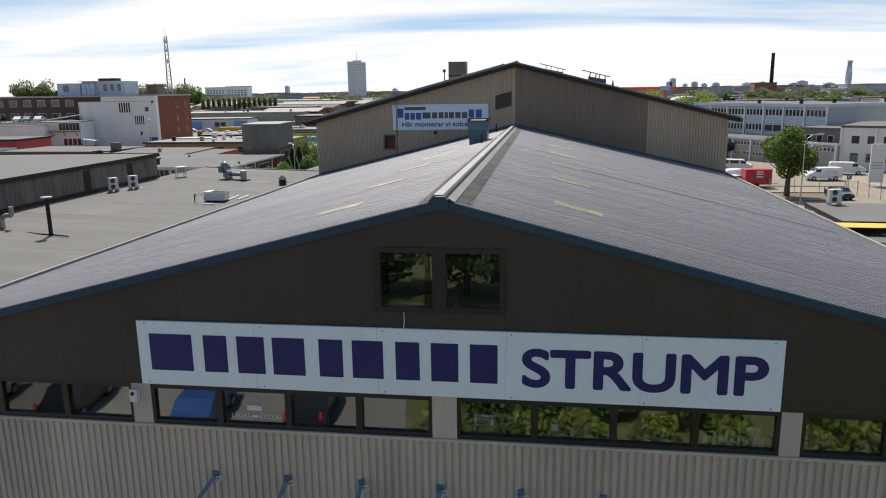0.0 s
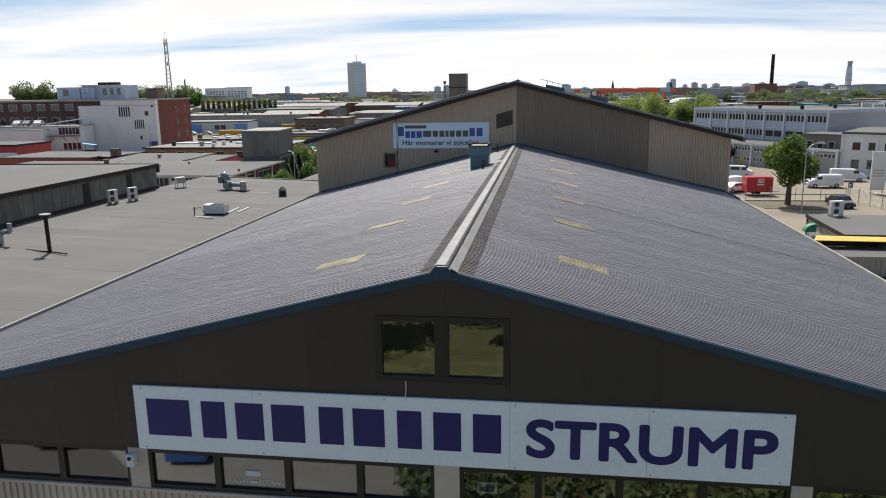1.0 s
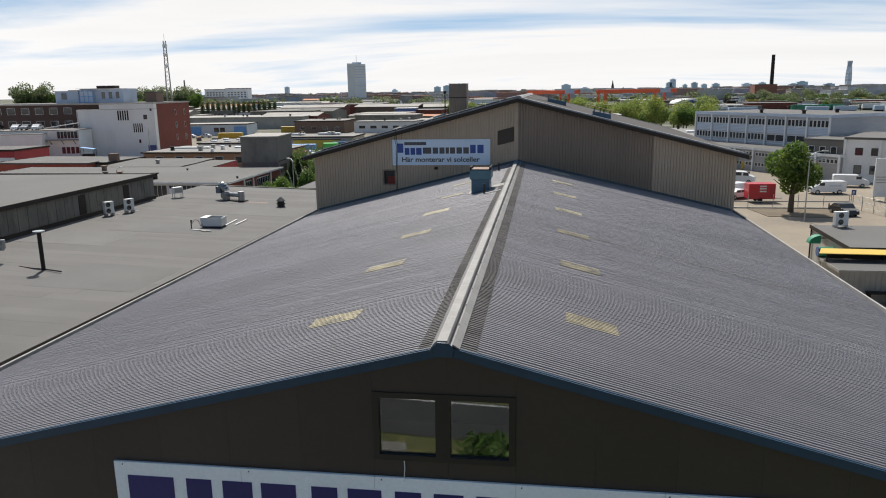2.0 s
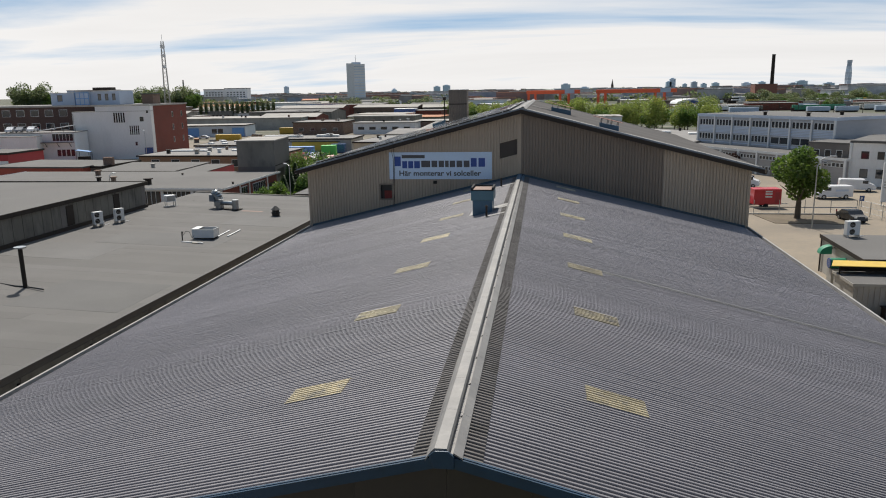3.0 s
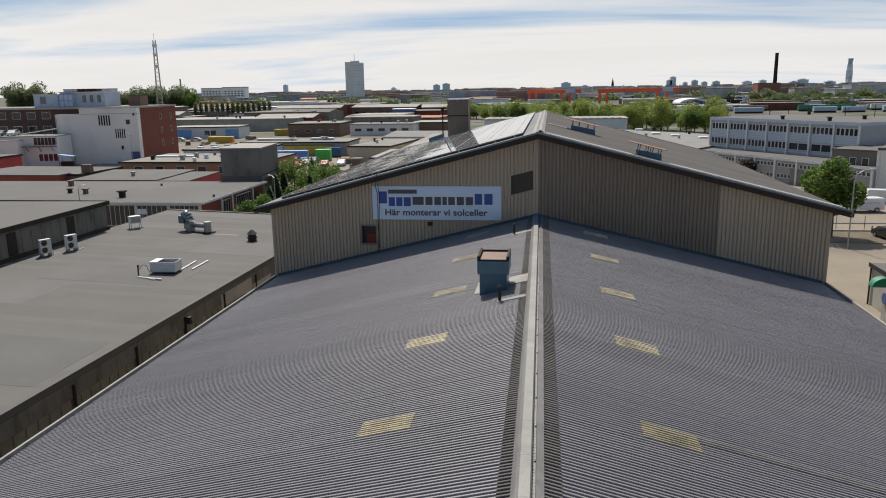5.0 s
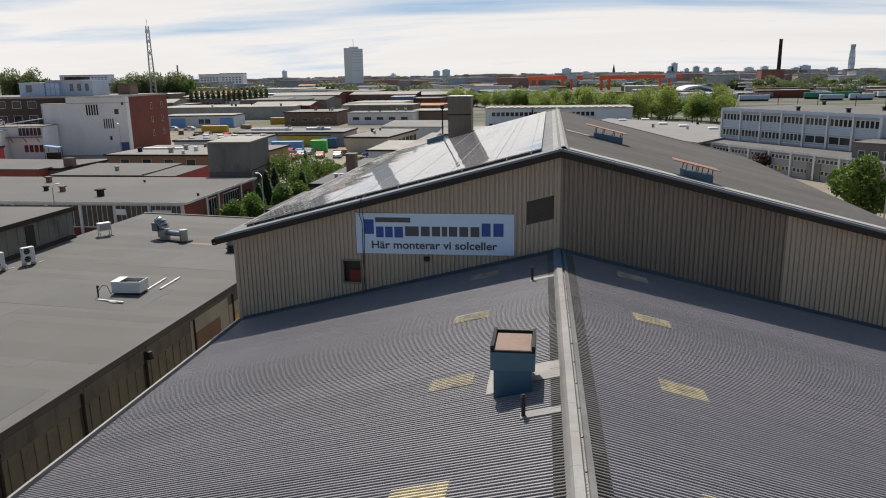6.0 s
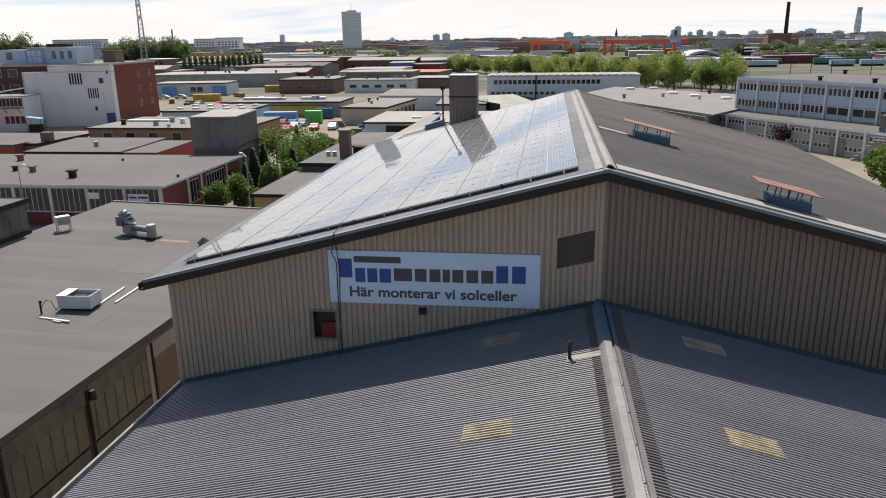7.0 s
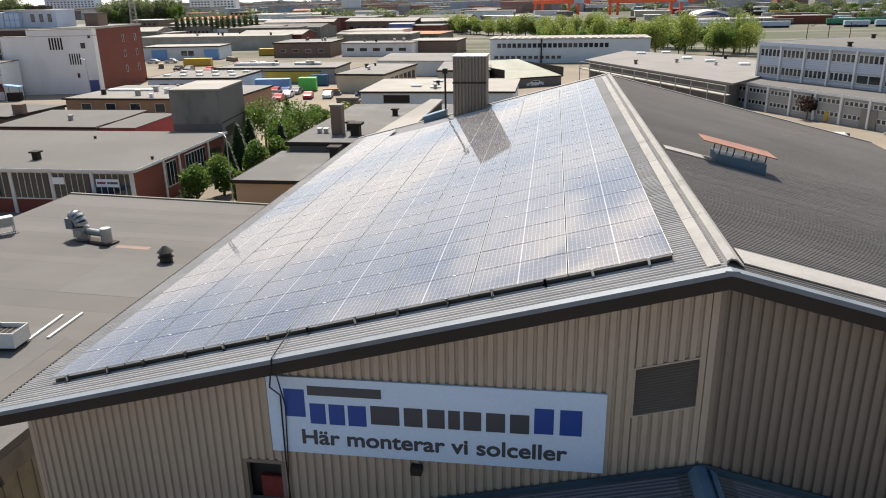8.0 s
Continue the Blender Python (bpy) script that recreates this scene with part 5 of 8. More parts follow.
part("plinth", Geo().box(-41.8, -41.3, 8, 73.2, 5.5, 6.45), FASCIA, rw, "black felt upstand")
for yy in (60.5, 44.0, 67.5):
    part("door", Geo().box(-41.45, -41.40, yy, yy + 0.95, 6.5, 8.2), FASCIA, rw, "dark door")

# plant on the hall roof
def roof_thing(name, label, cat, x, y, turn=0, group=""):
    return thing(name, label, cat, (x, y, flat_z(x) + 0.01), turn, group)


def fan_unit(x, y, turn, w=0.95, d=0.4, h=1.3, fans=2, label="white outdoor heat pump unit on feet", base=None, group=""):
    u = thing("heat_pump", label, "heat pump", (x, y, base if base is not None else flat_z(x) + 0.01), turn, group)
    part("case", Geo().box(-w / 2, w / 2, -d / 2, d / 2, 0.22, 0.22 + h), WHITE, u, local=True, bevel=0.02)
    for k in range(fans):
        zc = 0.22 + h * (k + 0.5) / fans
        gr = part("grille", Geo().rod((-0.12, -d / 2 - 0.012, zc), (-0.12, -d / 2 + 0.001, zc), min(h / fans, w) * 0.40, n=20), FASCIA, u, "dark fan grille", local=True)
        for q in range(4):
            part("ring", Geo().box(-0.12 - 0.27 + 0.01, -0.12 + 0.27, -d / 2 - 0.02, -d / 2 - 0.013, zc - 0.2 + q * 0.13, zc - 0.185 + q * 0.13), ZINC, gr, local=True)
    for fx in (-w / 2 + 0.08, w / 2 - 0.16):
        part("foot", Geo().box(fx, fx + 0.08, -d / 2 - 0.12, d / 2 + 0.12, 0.0, 0.22), ZINC, u, local=True)
    part("pipe", Geo().path([(w / 2, 0.05, 0.4), (w / 2 + 0.15, 0.05, 0.35), (w / 2 + 0.15, 0.05, 0.03), (w / 2 + 0.7, 0.25, 0.03)], 0.03), WHITE, u, local=True)
    return u


fan_unit(-40.0, 62.6, 62, 0.85, 0.36, 1.1, group="heat pumps on the flat roof")
fan_unit(-39.2, 64.6, 62, 0.85, 0.36, 1.1, group="heat pumps on the flat roof")
u = roof_thing("air_conditioner", "small white air conditioner on a steel stand", "air conditioner", -39.4, 74.2, 50)
part("case", Geo().box(-0.5, 0.5, -0.3, 0.3, 0.5, 1.15), WHITE, u, local=True, bevel=0.02)
part("grille", Geo().box(-0.42, 0.42, -0.312, -0.301, 0.58, 1.07), ZINC, u, local=True)
for fx in (-0.47, 0.42):
    for fy in (-0.28, 0.23):
        part("leg", Geo().box(fx, fx + 0.05, fy, fy + 0.05, 0, 0.5), ZINC, u, local=True)
for fy in (-0.28, 0.23):
    part("skid", Geo().box(-0.65, 0.65, fy - 0.02, fy + 0.07, 0, 0.05), ZINC, u, local=True)

u = roof_thing("roof_fan_box", "white open-topped ventilation box with a mesh top", "ventilation unit", -28.7, 60.0, 4)
g = Geo()
for a, b, c, d in ((-0.92, 0.92, -0.59, -0.55), (-0.92, 0.92, 0.55, 0.59), (-0.92, -0.88, -0.55, 0.55), (0.88, 0.92, -0.55, 0.55)):
    g.box(a, b, c, d, 0.13, 0.84)
part("case", g, WHITE, u, local=True)
part("top_rim", Geo().box(-0.94, -0.38, -0.61, 0.61, 0.84, 0.87), WHITE, u, local=True)
part("mesh_top", Geo().box(-0.38, 0.88, -0.55, 0.55, 0.6, 0.62), FASCIA, u, "dark mesh grille", local=True)
for a in (-0.25, 0.0, 0.25, 0.5, 0.75):
    part("bar", Geo().box(a, a + 0.025, -0.55, 0.55, 0.621, 0.65), ZINC, u, local=True)
part("base", Geo().box(-0.84, 0.84, -0.5, 0.5, 0, 0.13), FASCIA, u, local=True)
for ax, ay, ex, ey in ((-27.9, 60.4, -28.1, 63.3), (-27.2, 60.9, -27.3, 63.7), (-29.9, 58.2, -27.9, 57.8)):
    b = roof_thing("timber_batten", "pale painted batten lying on the roof", "batten", (ax + ex) / 2, (ay + ey) / 2, math.degrees(math.atan2(ey - ay, ex - ax)), "battens on the roof")
    half = math.hypot(ex - ax, ey - ay) / 2
    part("strip", Geo().box(-half, half, -0.06, 0.06, 0.01, 0.09), WHITE, b, local=True, bevel=0.006)
part("offcut", Geo().box(0.1, 0.6, -0.2, -0.08, 0.01, 0.06), RENDER_CREAM, b, "cream offcut lying along it", local=True)
b = roof_thing("valve_post", "small black pipe valve with looped cable", "valve", -30.1, 58.7)
part("post", Geo().rod((0, 0, 0), (0, 0, 0.75), 0.05, n=8), BLACK, b, local=True)
part("arm", Geo().rod((0, 0, 0.5), (0.12, 0, 0.75), 0.035, n=6), BLACK, b, local=True)
part("cable", Geo().path([(0.05, 0, 0.4), (0.3, 0.1, 0.75), (0.6, 0.1, 0.7), (0.8, 0.1, 0.2), (1.0, 0.1, 0.4)], 0.02, 5), BLACK, b, local=True)

u = roof_thing("duct_fan", "galvanised duct elbow and fan with a cross pipe", "ventilation duct", -33.2, 73.9, -14)
part("riser", Geo().rod((-0.75, 0, 0), (-0.75, 0, 0.9), 0.42, n=16), ZINC, u, local=True)
elbow = [(-0.75 - 0.45 * (1 - math.cos(a)), 0, 1.0 + 0.55 * math.sin(a)) for a in [k * math.pi / 8 for k in range(6)]]
g = Geo()
for a, b in zip(elbow, elbow[1:]):
    g.rod(a, b, 0.4, n=16)
part("elbow", g, ZINC, u, local=True)
part("outlet", Geo().box(-1.75, -1.15, -0.38, 0.38, 0.75, 1.45), VERGE, u, "grey-blue outlet hood", local=True, bevel=0.05)
part("motor", Geo().box(-1.05, -0.35, -0.5, -0.3, 0.3, 0.8), ZINC, u, local=True, bevel=0.03)
part("cross_pipe", Geo().rod((-0.4, 0, 0.62), (1.1, 0, 0.62), 0.22, n=14), ZINC, u, local=True)
part("end_riser", Geo().rod((1.2, 0, 0.05), (1.2, 0, 1.0), 0.33, n=14), ZINC, u, "galvanised capped riser", local=True)
part("base", Geo().box(-1.4, 1.7, -0.5, 0.5, 0, 0.06), FASCIA, u, local=True)
u = roof_thing("roof_cowl", "black roof cowl with a conical cap", "roof cowl", -26.9, 71.3)
part("pipe", Geo().rod((0, 0, 0), (0, 0, 0.6), 0.38, 0.34, 12), BLACK, u, local=True)
part("hood", Geo().rod((0, 0, 0.62), (0, 0, 1.0), 0.48, 0.08, 12), BLACK, u, local=True)
part("collar", Geo().rod((0, 0, 0.3), (0, 0, 0.38), 0.46, n=12), BLACK, u, local=True)
u = roof_thing("roof_flue", "tall black flue pipe with a pale disc cap", "flue", -32.7, 43.6)
part("pipe", Geo().rod((0, 0, 0), (0, 0, 2.5), 0.13, n=10), FASCIA, u, local=True)
part("cap", Geo().rod((0, 0, 2.5), (0, 0, 2.58), 0.36, n=14), ZINC, u, local=True)
part("cable", Geo().path([(-2.2, 0.6, 0.05), (-0.8, 0.1, 0.05), (0, 0, 0.06), (1.6, -0.5, 0.05)], 0.05, 5), BLACK, u, "cable on the roof", local=True)
u = roof_thing("vent_elbow", "grey bent vent pipe on the felt roof", "vent pipe", -37.3, 45.0)
part("pipe", Geo().path([(0, 0, 0), (0, 0, 0.7), (0.3, 0, 0.9), (0.75, 0, 0.9), (0.75, 0, 1.5)], 0.16, 10), ZINC, u, local=True)
part("valve", Geo().rod((-0.4, 0, 0), (-0.4, 0, 0.75), 0.22, n=10), ZINC, u, local=True)


# ---- generic buildings ----
MESHES = {}


def window_mesh(w, h, mat_frame):
    key = (round(w, 2), round(h, 2), mat_frame.name)
    if key not in MESHES:
        f = min(0.07, w * 0.12)
        g = Geo()
        for a, b, c, d in ((-w / 2, w / 2, 0, f), (-w / 2, w / 2, h - f, h), (-w / 2, -w / 2 + f, f, h - f), (w / 2 - f, w / 2, f, h - f)):
            g.box(a, b, -0.04, 0.05, c, d)
        MESHES[key] = (g.mesh("window", mat_frame), Geo().box(-w / 2 + f, w / 2 - f, 0.0, 0.03, f, h - f).mesh("pane", PANE_FAR))
    return MESHES[key]


def put_window(parent, m, w, h, mat_frame):
    a, b = window_mesh(w, h, mat_frame)
    win = part("window", a, mat_frame, parent, local=True, at=m)
    part("pane", b, PANE_FAR, win, local=True)


def building(name, label, cat, x, y, turn, w, d, h, wall, roof, rows=(), z0=0.0, over=0.25, thick=0.3, gable=0.0, rear_drop=0.0, frame_mat=None, group="", edge=None):
    """A block whose front left corner stands at (x, y); its front runs along the local x. rows: (face, first, last, count, sill, width, height)."""
    b = thing(name, label, cat, (x, y, z0), turn, group)
    if gable:
        hip = h + gable
        g = Geo().add([(0, 0, 0), (w, 0, 0), (w, d, 0), (0, d, 0), (0, 0, h), (w, 0, h), (w, d, h), (0, d, h), (0, d / 2, hip), (w, d / 2, hip)],
                      [(0, 1, 5, 4), (2, 3, 7, 6), (1, 2, 6, 9, 5), (3, 0, 4, 8, 7), (0, 3, 2, 1)])
        part("wall", g, wall, b, local=True)
        k = gable / (d / 2)
        for sy, s in ((-over, 1), (d + over, -1)):
            zl = h - k * over + 0.05
            vs = [(-over, sy, zl), (w + over, sy, zl), (w + over, d / 2, hip + 0.05), (-over, d / 2, hip + 0.05)]
            vs += [(p[0], p[1], p[2] + 0.18) for p in vs]
            fs = [(0, 3, 2, 1), (4, 5, 6, 7), (0, 1, 5, 4), (1, 2, 6, 5), (2, 3, 7, 6), (3, 0, 4, 7)]
            part("roof", Geo().add(vs, fs if s > 0 else [f[::-1] for f in fs]), roof, b, local=True)
    else:
        g = Geo().add([(0, 0, 0), (w, 0, 0), (w, d, 0), (0, d, 0), (0, 0, h), (w, 0, h), (w, d, h - rear_drop), (0, d, h - rear_drop)],
                      [(0, 3, 2, 1), (4, 5, 6, 7), (0, 1, 5, 4), (1, 2, 6, 5), (2, 3, 7, 6), (3, 0, 4, 7)])
        part("wall", g, wall, b, local=True)
        vs = [(-over, -over, h), (w + over, -over, h), (w + over, d + over, h - rear_drop), (-over, d + over, h - rear_drop)]
        vs = [(p[0], p[1], p[2] + 0.003) for p in vs] + [(p[0], p[1], p[2] + thick) for p in vs]
        part("roof", Geo().add(vs, [(0, 3, 2, 1), (4, 5, 6, 7), (0, 1, 5, 4), (1, 2, 6, 5), (2, 3, 7, 6), (3, 0, 4, 7)]), roof, b, local=True)
        if edge:
            g = Geo()
            o = over + 0.03
            g.box(-o, w + o, -o, -over, h - 0.05, h + thick + 0.06)
            g.box(w + over, w + o, -over, d + over, h - 0.05 - rear_drop, h + thick + 0.06)
            g.box(-o, -over, -over, d + over, h - 0.05 - rear_drop, h + thick + 0.06)
            part("roof_edge", g, edge, b, local=True)
    for face, a0, a1, n, sill, ww, wh in rows:
        for i in range(n):
            s = a0 + (a1 - a0) * (i + 0.5) / n
            m = {"f": pose(s, -0.01, sill), "r": pose(w + 0.01, s, sill, 0, 0, 90), "l": pose(-0.01, s, sill, 0, 0, -90)}[face]
            put_window(b, m, ww, wh, frame_mat or WHITE)
    return b


def roof_hood(x, y, z, s=0.7, mat=None):
    h = thing("roof_hood", "dark square ventilation hood on a flat roof", "roof vent", (x, y, z), group="hoods on the roofs")
    part("shaft", Geo().box(-0.35 * s, 0.35 * s, -0.35 * s, 0.35 * s, 0, 0.8 * s), mat or FASCIA, h, local=True)
    part("cap", Geo().box(-0.55 * s, 0.55 * s, -0.55 * s, 0.55 * s, 0.8 * s, s), mat or FASCIA, h, local=True, bevel=0.04)


# shop with brick piers and long glazing
shop = building("brick_shop", "long brick workshop with white piers, glazed bays and a felt roof", "workshop", -90, 98.6, 0, 45, 20.5, 4.5, BRICK, FELT, over=0.5, thick=0.16, edge=WHITE)
for i in range(11):
    x = 45 - i * 4.45
    part("pier", Geo().box(x - 0.42 if i == 0 else x - 0.18, x + 0.01 if i == 0 else x + 0.18, -0.12, -0.002, 0, 4.45), WHITE, shop, "white concrete pier", local=True)
    if i == 10:
        continue
    bay = part("window", Geo().box(x - 4.27, x - (0.42 if i == 0 else 0.18), -0.06, -0.003, 4.2, 4.45), WHITE, shop, "white framed workshop glazing", local=True)
    part("sill", Geo().box(x - 4.27, x - (0.42 if i == 0 else 0.18), -0.08, -0.003, 1.5, 1.62), WHITE, bay, local=True)
    for q in range(6):
        a = x - 4.27 + q * 0.66
        part("pane", Geo().box(a + 0.05, a + 0.61, -0.03, -0.004, 1.62, 4.2), PANE_FAR, bay, local=True)
        part("mullion", Geo().box(a - 0.02, a + 0.04, -0.07, -0.004, 1.62, 4.2), WHITE, bay, local=True)
part("sign_panel", Geo().box(41.0, 43.4, -0.16, -0.13, 2.9, 3.7), SIGNWHITE, shop, "white shop sign with red and dark bars", local=True)
for a, b, mt in ((41.1, 42.0, REDPAINT), (42.2, 42.45, LOGO_GREY), (42.5, 43.3, LOGO_GREY)):
    part("mark", Geo().box(a, b, -0.168, -0.161, 3.2, 3.42), mt, shop, local=True)
part("sign_panel", Geo().box(36.3, 37.6, -0.16, -0.13, 3.1, 3.8), SIGNWHITE, shop, "blank white sign", local=True)
for y0, y1 in ((6.2, 8.4), (10.5, 15.5)):
    part("side_glazing", Geo().box(45.003, 45.06, y0, y1, 1.3, 4.0), WHITE, shop, "white framed glazing", local=True)
    n = int((y1 - y0) / 0.7)
    for q in range(n):
        a = y0 + 0.06 + q * (y1 - y0) / n
        part("pane", Geo().box(45.06, 45.075, a, a + (y1 - y0) / n - 0.12, 1.4, 3.9), PANE_FAR, shop, local=True)
for y0 in (5.6, 9.0, 16.2):
    part("pier", Geo().box(45.002, 45.1, y0, y0 + 0.35, 0, 4.4), WHITE, shop, local=True)
part("door", Geo().box(45.003, 45.08, 16.8, 19.6, 0, 3.2), BLACK, shop, "dark open doorway", local=True)
for hx, hy in ((-58.1, 102.6), (-68.4, 106.5), (-59.0, 114.5), (-45.6, 103.5)):
    roof_hood(hx, hy, 4.66, 0.9 if hx == -58.1 else 0.62 if hx < -68 else 0.3)
canopy = thing("blue_awning", "small blue awning beside the workshop", "awning", (-48.5, 96.8, 2.2))
part("sheet", Geo().box(-50.2, -47.2, 95.4, 98.4, 2.2, 2.28), CARBLUE, canopy)
for px in (-50.1, -47.3):
    part("post", Geo().box(px, px + 0.06, 95.5, 95.56, 0, 2.2), ZINC, canopy)

tower = building("grey_tower_block", "plain grey rendered plant tower with a pale roof", "building", -52.6, 121.6, 6, 6.3, 10.2, 9.4, RENDER_GREY, FELT_LIGHT, over=0.15, thick=0.2, gable=0)
part("wall_band", Geo().box(-0.03, 6.33, -0.03, -0.003, 5.2, 9.35), CONCRETE, tower, "lighter upper wall panels", local=True)
part("joint", Geo().box(6.305, 6.33, 0.1, 10.1, 5.2, 5.35), FASCIA, tower, local=True)
part("opening", Geo().box(6.304, 6.34, 1.4, 5.5, 3.2, 4.6), BLACK, tower, "dark opening", local=True)
building("peach_house", "low peach rendered building with a felt roof", "building", -34.4, 98.2, 0, 22, 13.4, 3.7, RENDER_PEACH, FELT_DARK, over=0.3, thick=0.25, edge=FASCIA)
building("dark_roof_building", "low building with a dark felt roof", "building", -33.8, 112, 0, 22, 30, 4.6, RENDER_GREY, FELT_DARK, over=0.3, thick=0.35, edge=FASCIA)
ch = thing("brick_chimney", "square brick chimney on a dark roof", "chimney", (-29.6, 117.5, 4.9))
part("shaft", Geo().box(-0.65, 0.65, -0.65, 0.65, 0, 3.3), BRICK_BROWN, ch, local=True)
part("cap", Geo().box(-0.75, 0.75, -0.75, 0.75, 3.3, 3.5), CONCRETE, ch, local=True)
roof_hood(-27.2, 116.5, 4.95, 1.5)
roof_hood(-27.5, 108.5, 3.95, 1.3)
roof_hood(-32.0, 117.8, 4.95, 0.6, ZINC)
roof_hood(-31.2, 117.8, 4.95, 0.6, ZINC)
bw = building("blue_white_workshop", "low pale blue workshop with a pale roof and dark window strip", "workshop", -39.0, 164.8, 0, 27.5, 21, 3.8, WHITEBLUE, FELT_LIGHT, over=0.4, thick=0.25, edge=FASCIA)
part("window_strip", Geo().box(4.2, 9.0, -0.06, -0.003, 2.0, 3.4), FASCIA, bw, "dark window strip", local=True)
for hx, hy in ((-30, 172), (-26, 170), (-22, 176), (-27, 180)):
    sk = thing("rooflight", "pale rooflight on the workshop roof", "rooflight", (hx, hy, 4.1), group="rooflights on the workshop")
    part("dome", Geo().box(-1.0, 1.0, -0.5, 0.5, 0, 0.3), WHITE, sk, local=True, bevel=0.08)

building("brown_workshop", "long low ochre brick workshop with white rooflights", "workshop", -88.2, 151.6, -1, 30, 19, 4.35, BRICK_OCHRE, FELT_MID, rows=(("f", 1.5, 29, 6, 2.2, 1.9, 1.5),), over=0.4, thick=0.2, edge=FASCIA)
for hx, hy, w in ((-82, 162.0, 8.8), (-68.5, 163, 7)):
    sk = thing("rooflight", "long white rooflight on the brick workshop", "rooflight", (hx, hy, 4.55), 0, "rooflights on the workshop")
    part("dome", Geo().box(-w / 2, w / 2, -0.6, 0.6, 0, 0.35), WHITE, sk, local=True, bevel=0.15)
roof_hood(-72.8, 152.8, 4.55, 0.7, WHITE)
roof_hood(-73.0, 158.5, 4.55, 0.9, WHITE)
building("low_roof_shed", "low shed with a sloping felt roof and dark edge", "shed", -82.0, 126.0, 0, 15.6, 13.2, 3.85, RENDER_GREY, FELT, rear_drop=-0.35, over=0.25, thick=0.16, edge=FASCIA)
building("felt_shed", "low shed with a grey felt roof", "shed", -110.0, 136.0, -4, 24, 12.5, 3.75, RENDER_GREY, FELT, over=0.2, edge=FASCIA)
building("red_shed", "small red boarded shed with a felt roof", "shed", -66.1, 126.2, 0, 5.4, 11.8, 3.8, REDPAINT, FELT, rear_drop=-0.2, over=0.02, thick=0.12)
building("red_low_shed", "low red brick shed with a flat roof", "shed", -108, 132.3, -1, 19.6, 3.4, 3.9, REDBRICK_BRIGHT, FELT, over=0.1)
ch = thing("brick_chimney", "short brown chimney on a shed", "chimney", (-86.3, 137.5, 4.0))
part("shaft", Geo().box(-0.9, 0.9, -0.5, 0.5, 0, 1.5), BRICK_BROWN, ch, local=True)
building("red_white_shop", "low dark building with red and white bands", "building", -139.3, 145, 2, 24.5, 12, 5.4, REDPAINT, FELT, over=0.2, edge=FASCIA)
wb = thing("facade_band", "white band along the red building", "fascia", (-139.3, 145, 2.4), 2)
part("strip", Geo().box(0, 24.5, -0.08, -0.01, 0.2, 1.6), WHITE, wb, local=True)

# white block with a red brick end, and the long brick building behind it
wbk = building("white_block", "tall white rendered block with barred windows", "building", -144.2, 206.8, 11, 25.7, 2.4, 12.7, RENDER_WHITE, FELT_LIGHT, over=0.1, thick=0.1)
for ob in wbk.children:
    for vert in ob.data.vertices:
        vert.co.x = max(vert.co.x, 2.65)
part("upper_wall", Geo().box(9.5, 25.7, -0.004, 2.4, 12.65, 14.1), RENDER_WHITE, wbk, local=True)
part("coping", Geo().box(9.4, 25.8, -0.1, 2.5, 14.105, 14.25), FELT_LIGHT, wbk, local=True, bevel=0.02)
part("downpipe", Geo().rod((2.9, -0.1, 0), (2.9, -0.1, 12.3), 0.09, n=8), CONCRETE_PALE, wbk, "pale downpipe", local=True)
for a, b, z0, z1, n in ((14.6, 18.1, 9.8, 12.4, 5), (19.0, 22.0, 6.5, 8.9, 5)):
    w1 = part("window", Geo().box(a, b, -0.06, -0.003, z0, z1), FASCIA, wbk, "dark barred window", local=True)
    for q in range(n + 1):
        s = a + (b - a) * q / n
        part("bar", Geo().box(s - 0.12, s + 0.12, -0.12, -0.06, z0, z1), RENDER_WHITE, w1, local=True)
for a, z0, w, h in ((22.9, 10.0, 1.1, 1.2), (24.7, 12.2, 0.6, 0.7), (20.7, 3.6, 0.6, 1.0)):
    put_window(wbk, pose(a, -0.01, z0), w, h, FASCIA)
part("door", Geo().box(23.0, 25.4, -0.08, -0.003, 0, 3.0), CARBLUE, wbk, "blue gate", local=True)

lbb = building("long_brick_building", "long red-brown brick building with white windows", "building", -228.7, 205.6, 4, 108.9, 26.5, 14.1, BRICK, FELT_MID,
         rows=(("f", 2, 84, 18, 11.6, 2.6, 1.8), ("f", 2, 84, 18, 8.0, 2.6, 1.8), ("r", 12, 26, 2, 10.6, 1.0, 1.6), ("r", 12, 26, 2, 7.0, 1.0, 1.6), ("r", 12, 26, 2, 3.4, 1.0, 1.6)), over=0.3, thick=0.35, edge=CONCRETE_PALE)
pent = building("roof_penthouse", "pale blue penthouse with two dark plant boxes on the brick building", "penthouse", -146.1, 217, 4, 13.8, 9, 3.7, BLUEWHITE, WHITE, rows=(("f", 6.3, 13.2, 3, 1.2, 1.0, 1.8),), z0=14.45, over=0.1, thick=0.2, frame_mat=FASCIA)
for px in (3.8, 7.2):
    part("roof_unit", Geo().box(px, px + 2.6, 3, 6, 4.0, 4.75), FASCIA, pent, "dark plant box", local=True, bevel=0.05)
part("canopy", Geo().box(-1.0, 10.5, -0.8, 9.2, 3.905, 3.99), CONCRETE_PALE, pent, "thin pale roof canopy", local=True)
bay = part("bay", Geo().box(0.4, 4.6, -1.2, -0.02, 0.0, 3.4), BLUEWHITE, pent, local=True)
for px in (0.4, 1.8, 3.2, 4.6):
    part("mullion", Geo().box(px - 0.08, px + 0.08, -1.28, -1.21, 0.0, 3.4), CARBLUE_PALE, bay, local=True)
for pz in (0.05, 1.7, 3.25):
    part("rail", Geo().box(0.3, 4.7, -1.26, -1.205, pz, pz + 0.16), CARBLUE_PALE, bay, local=True)
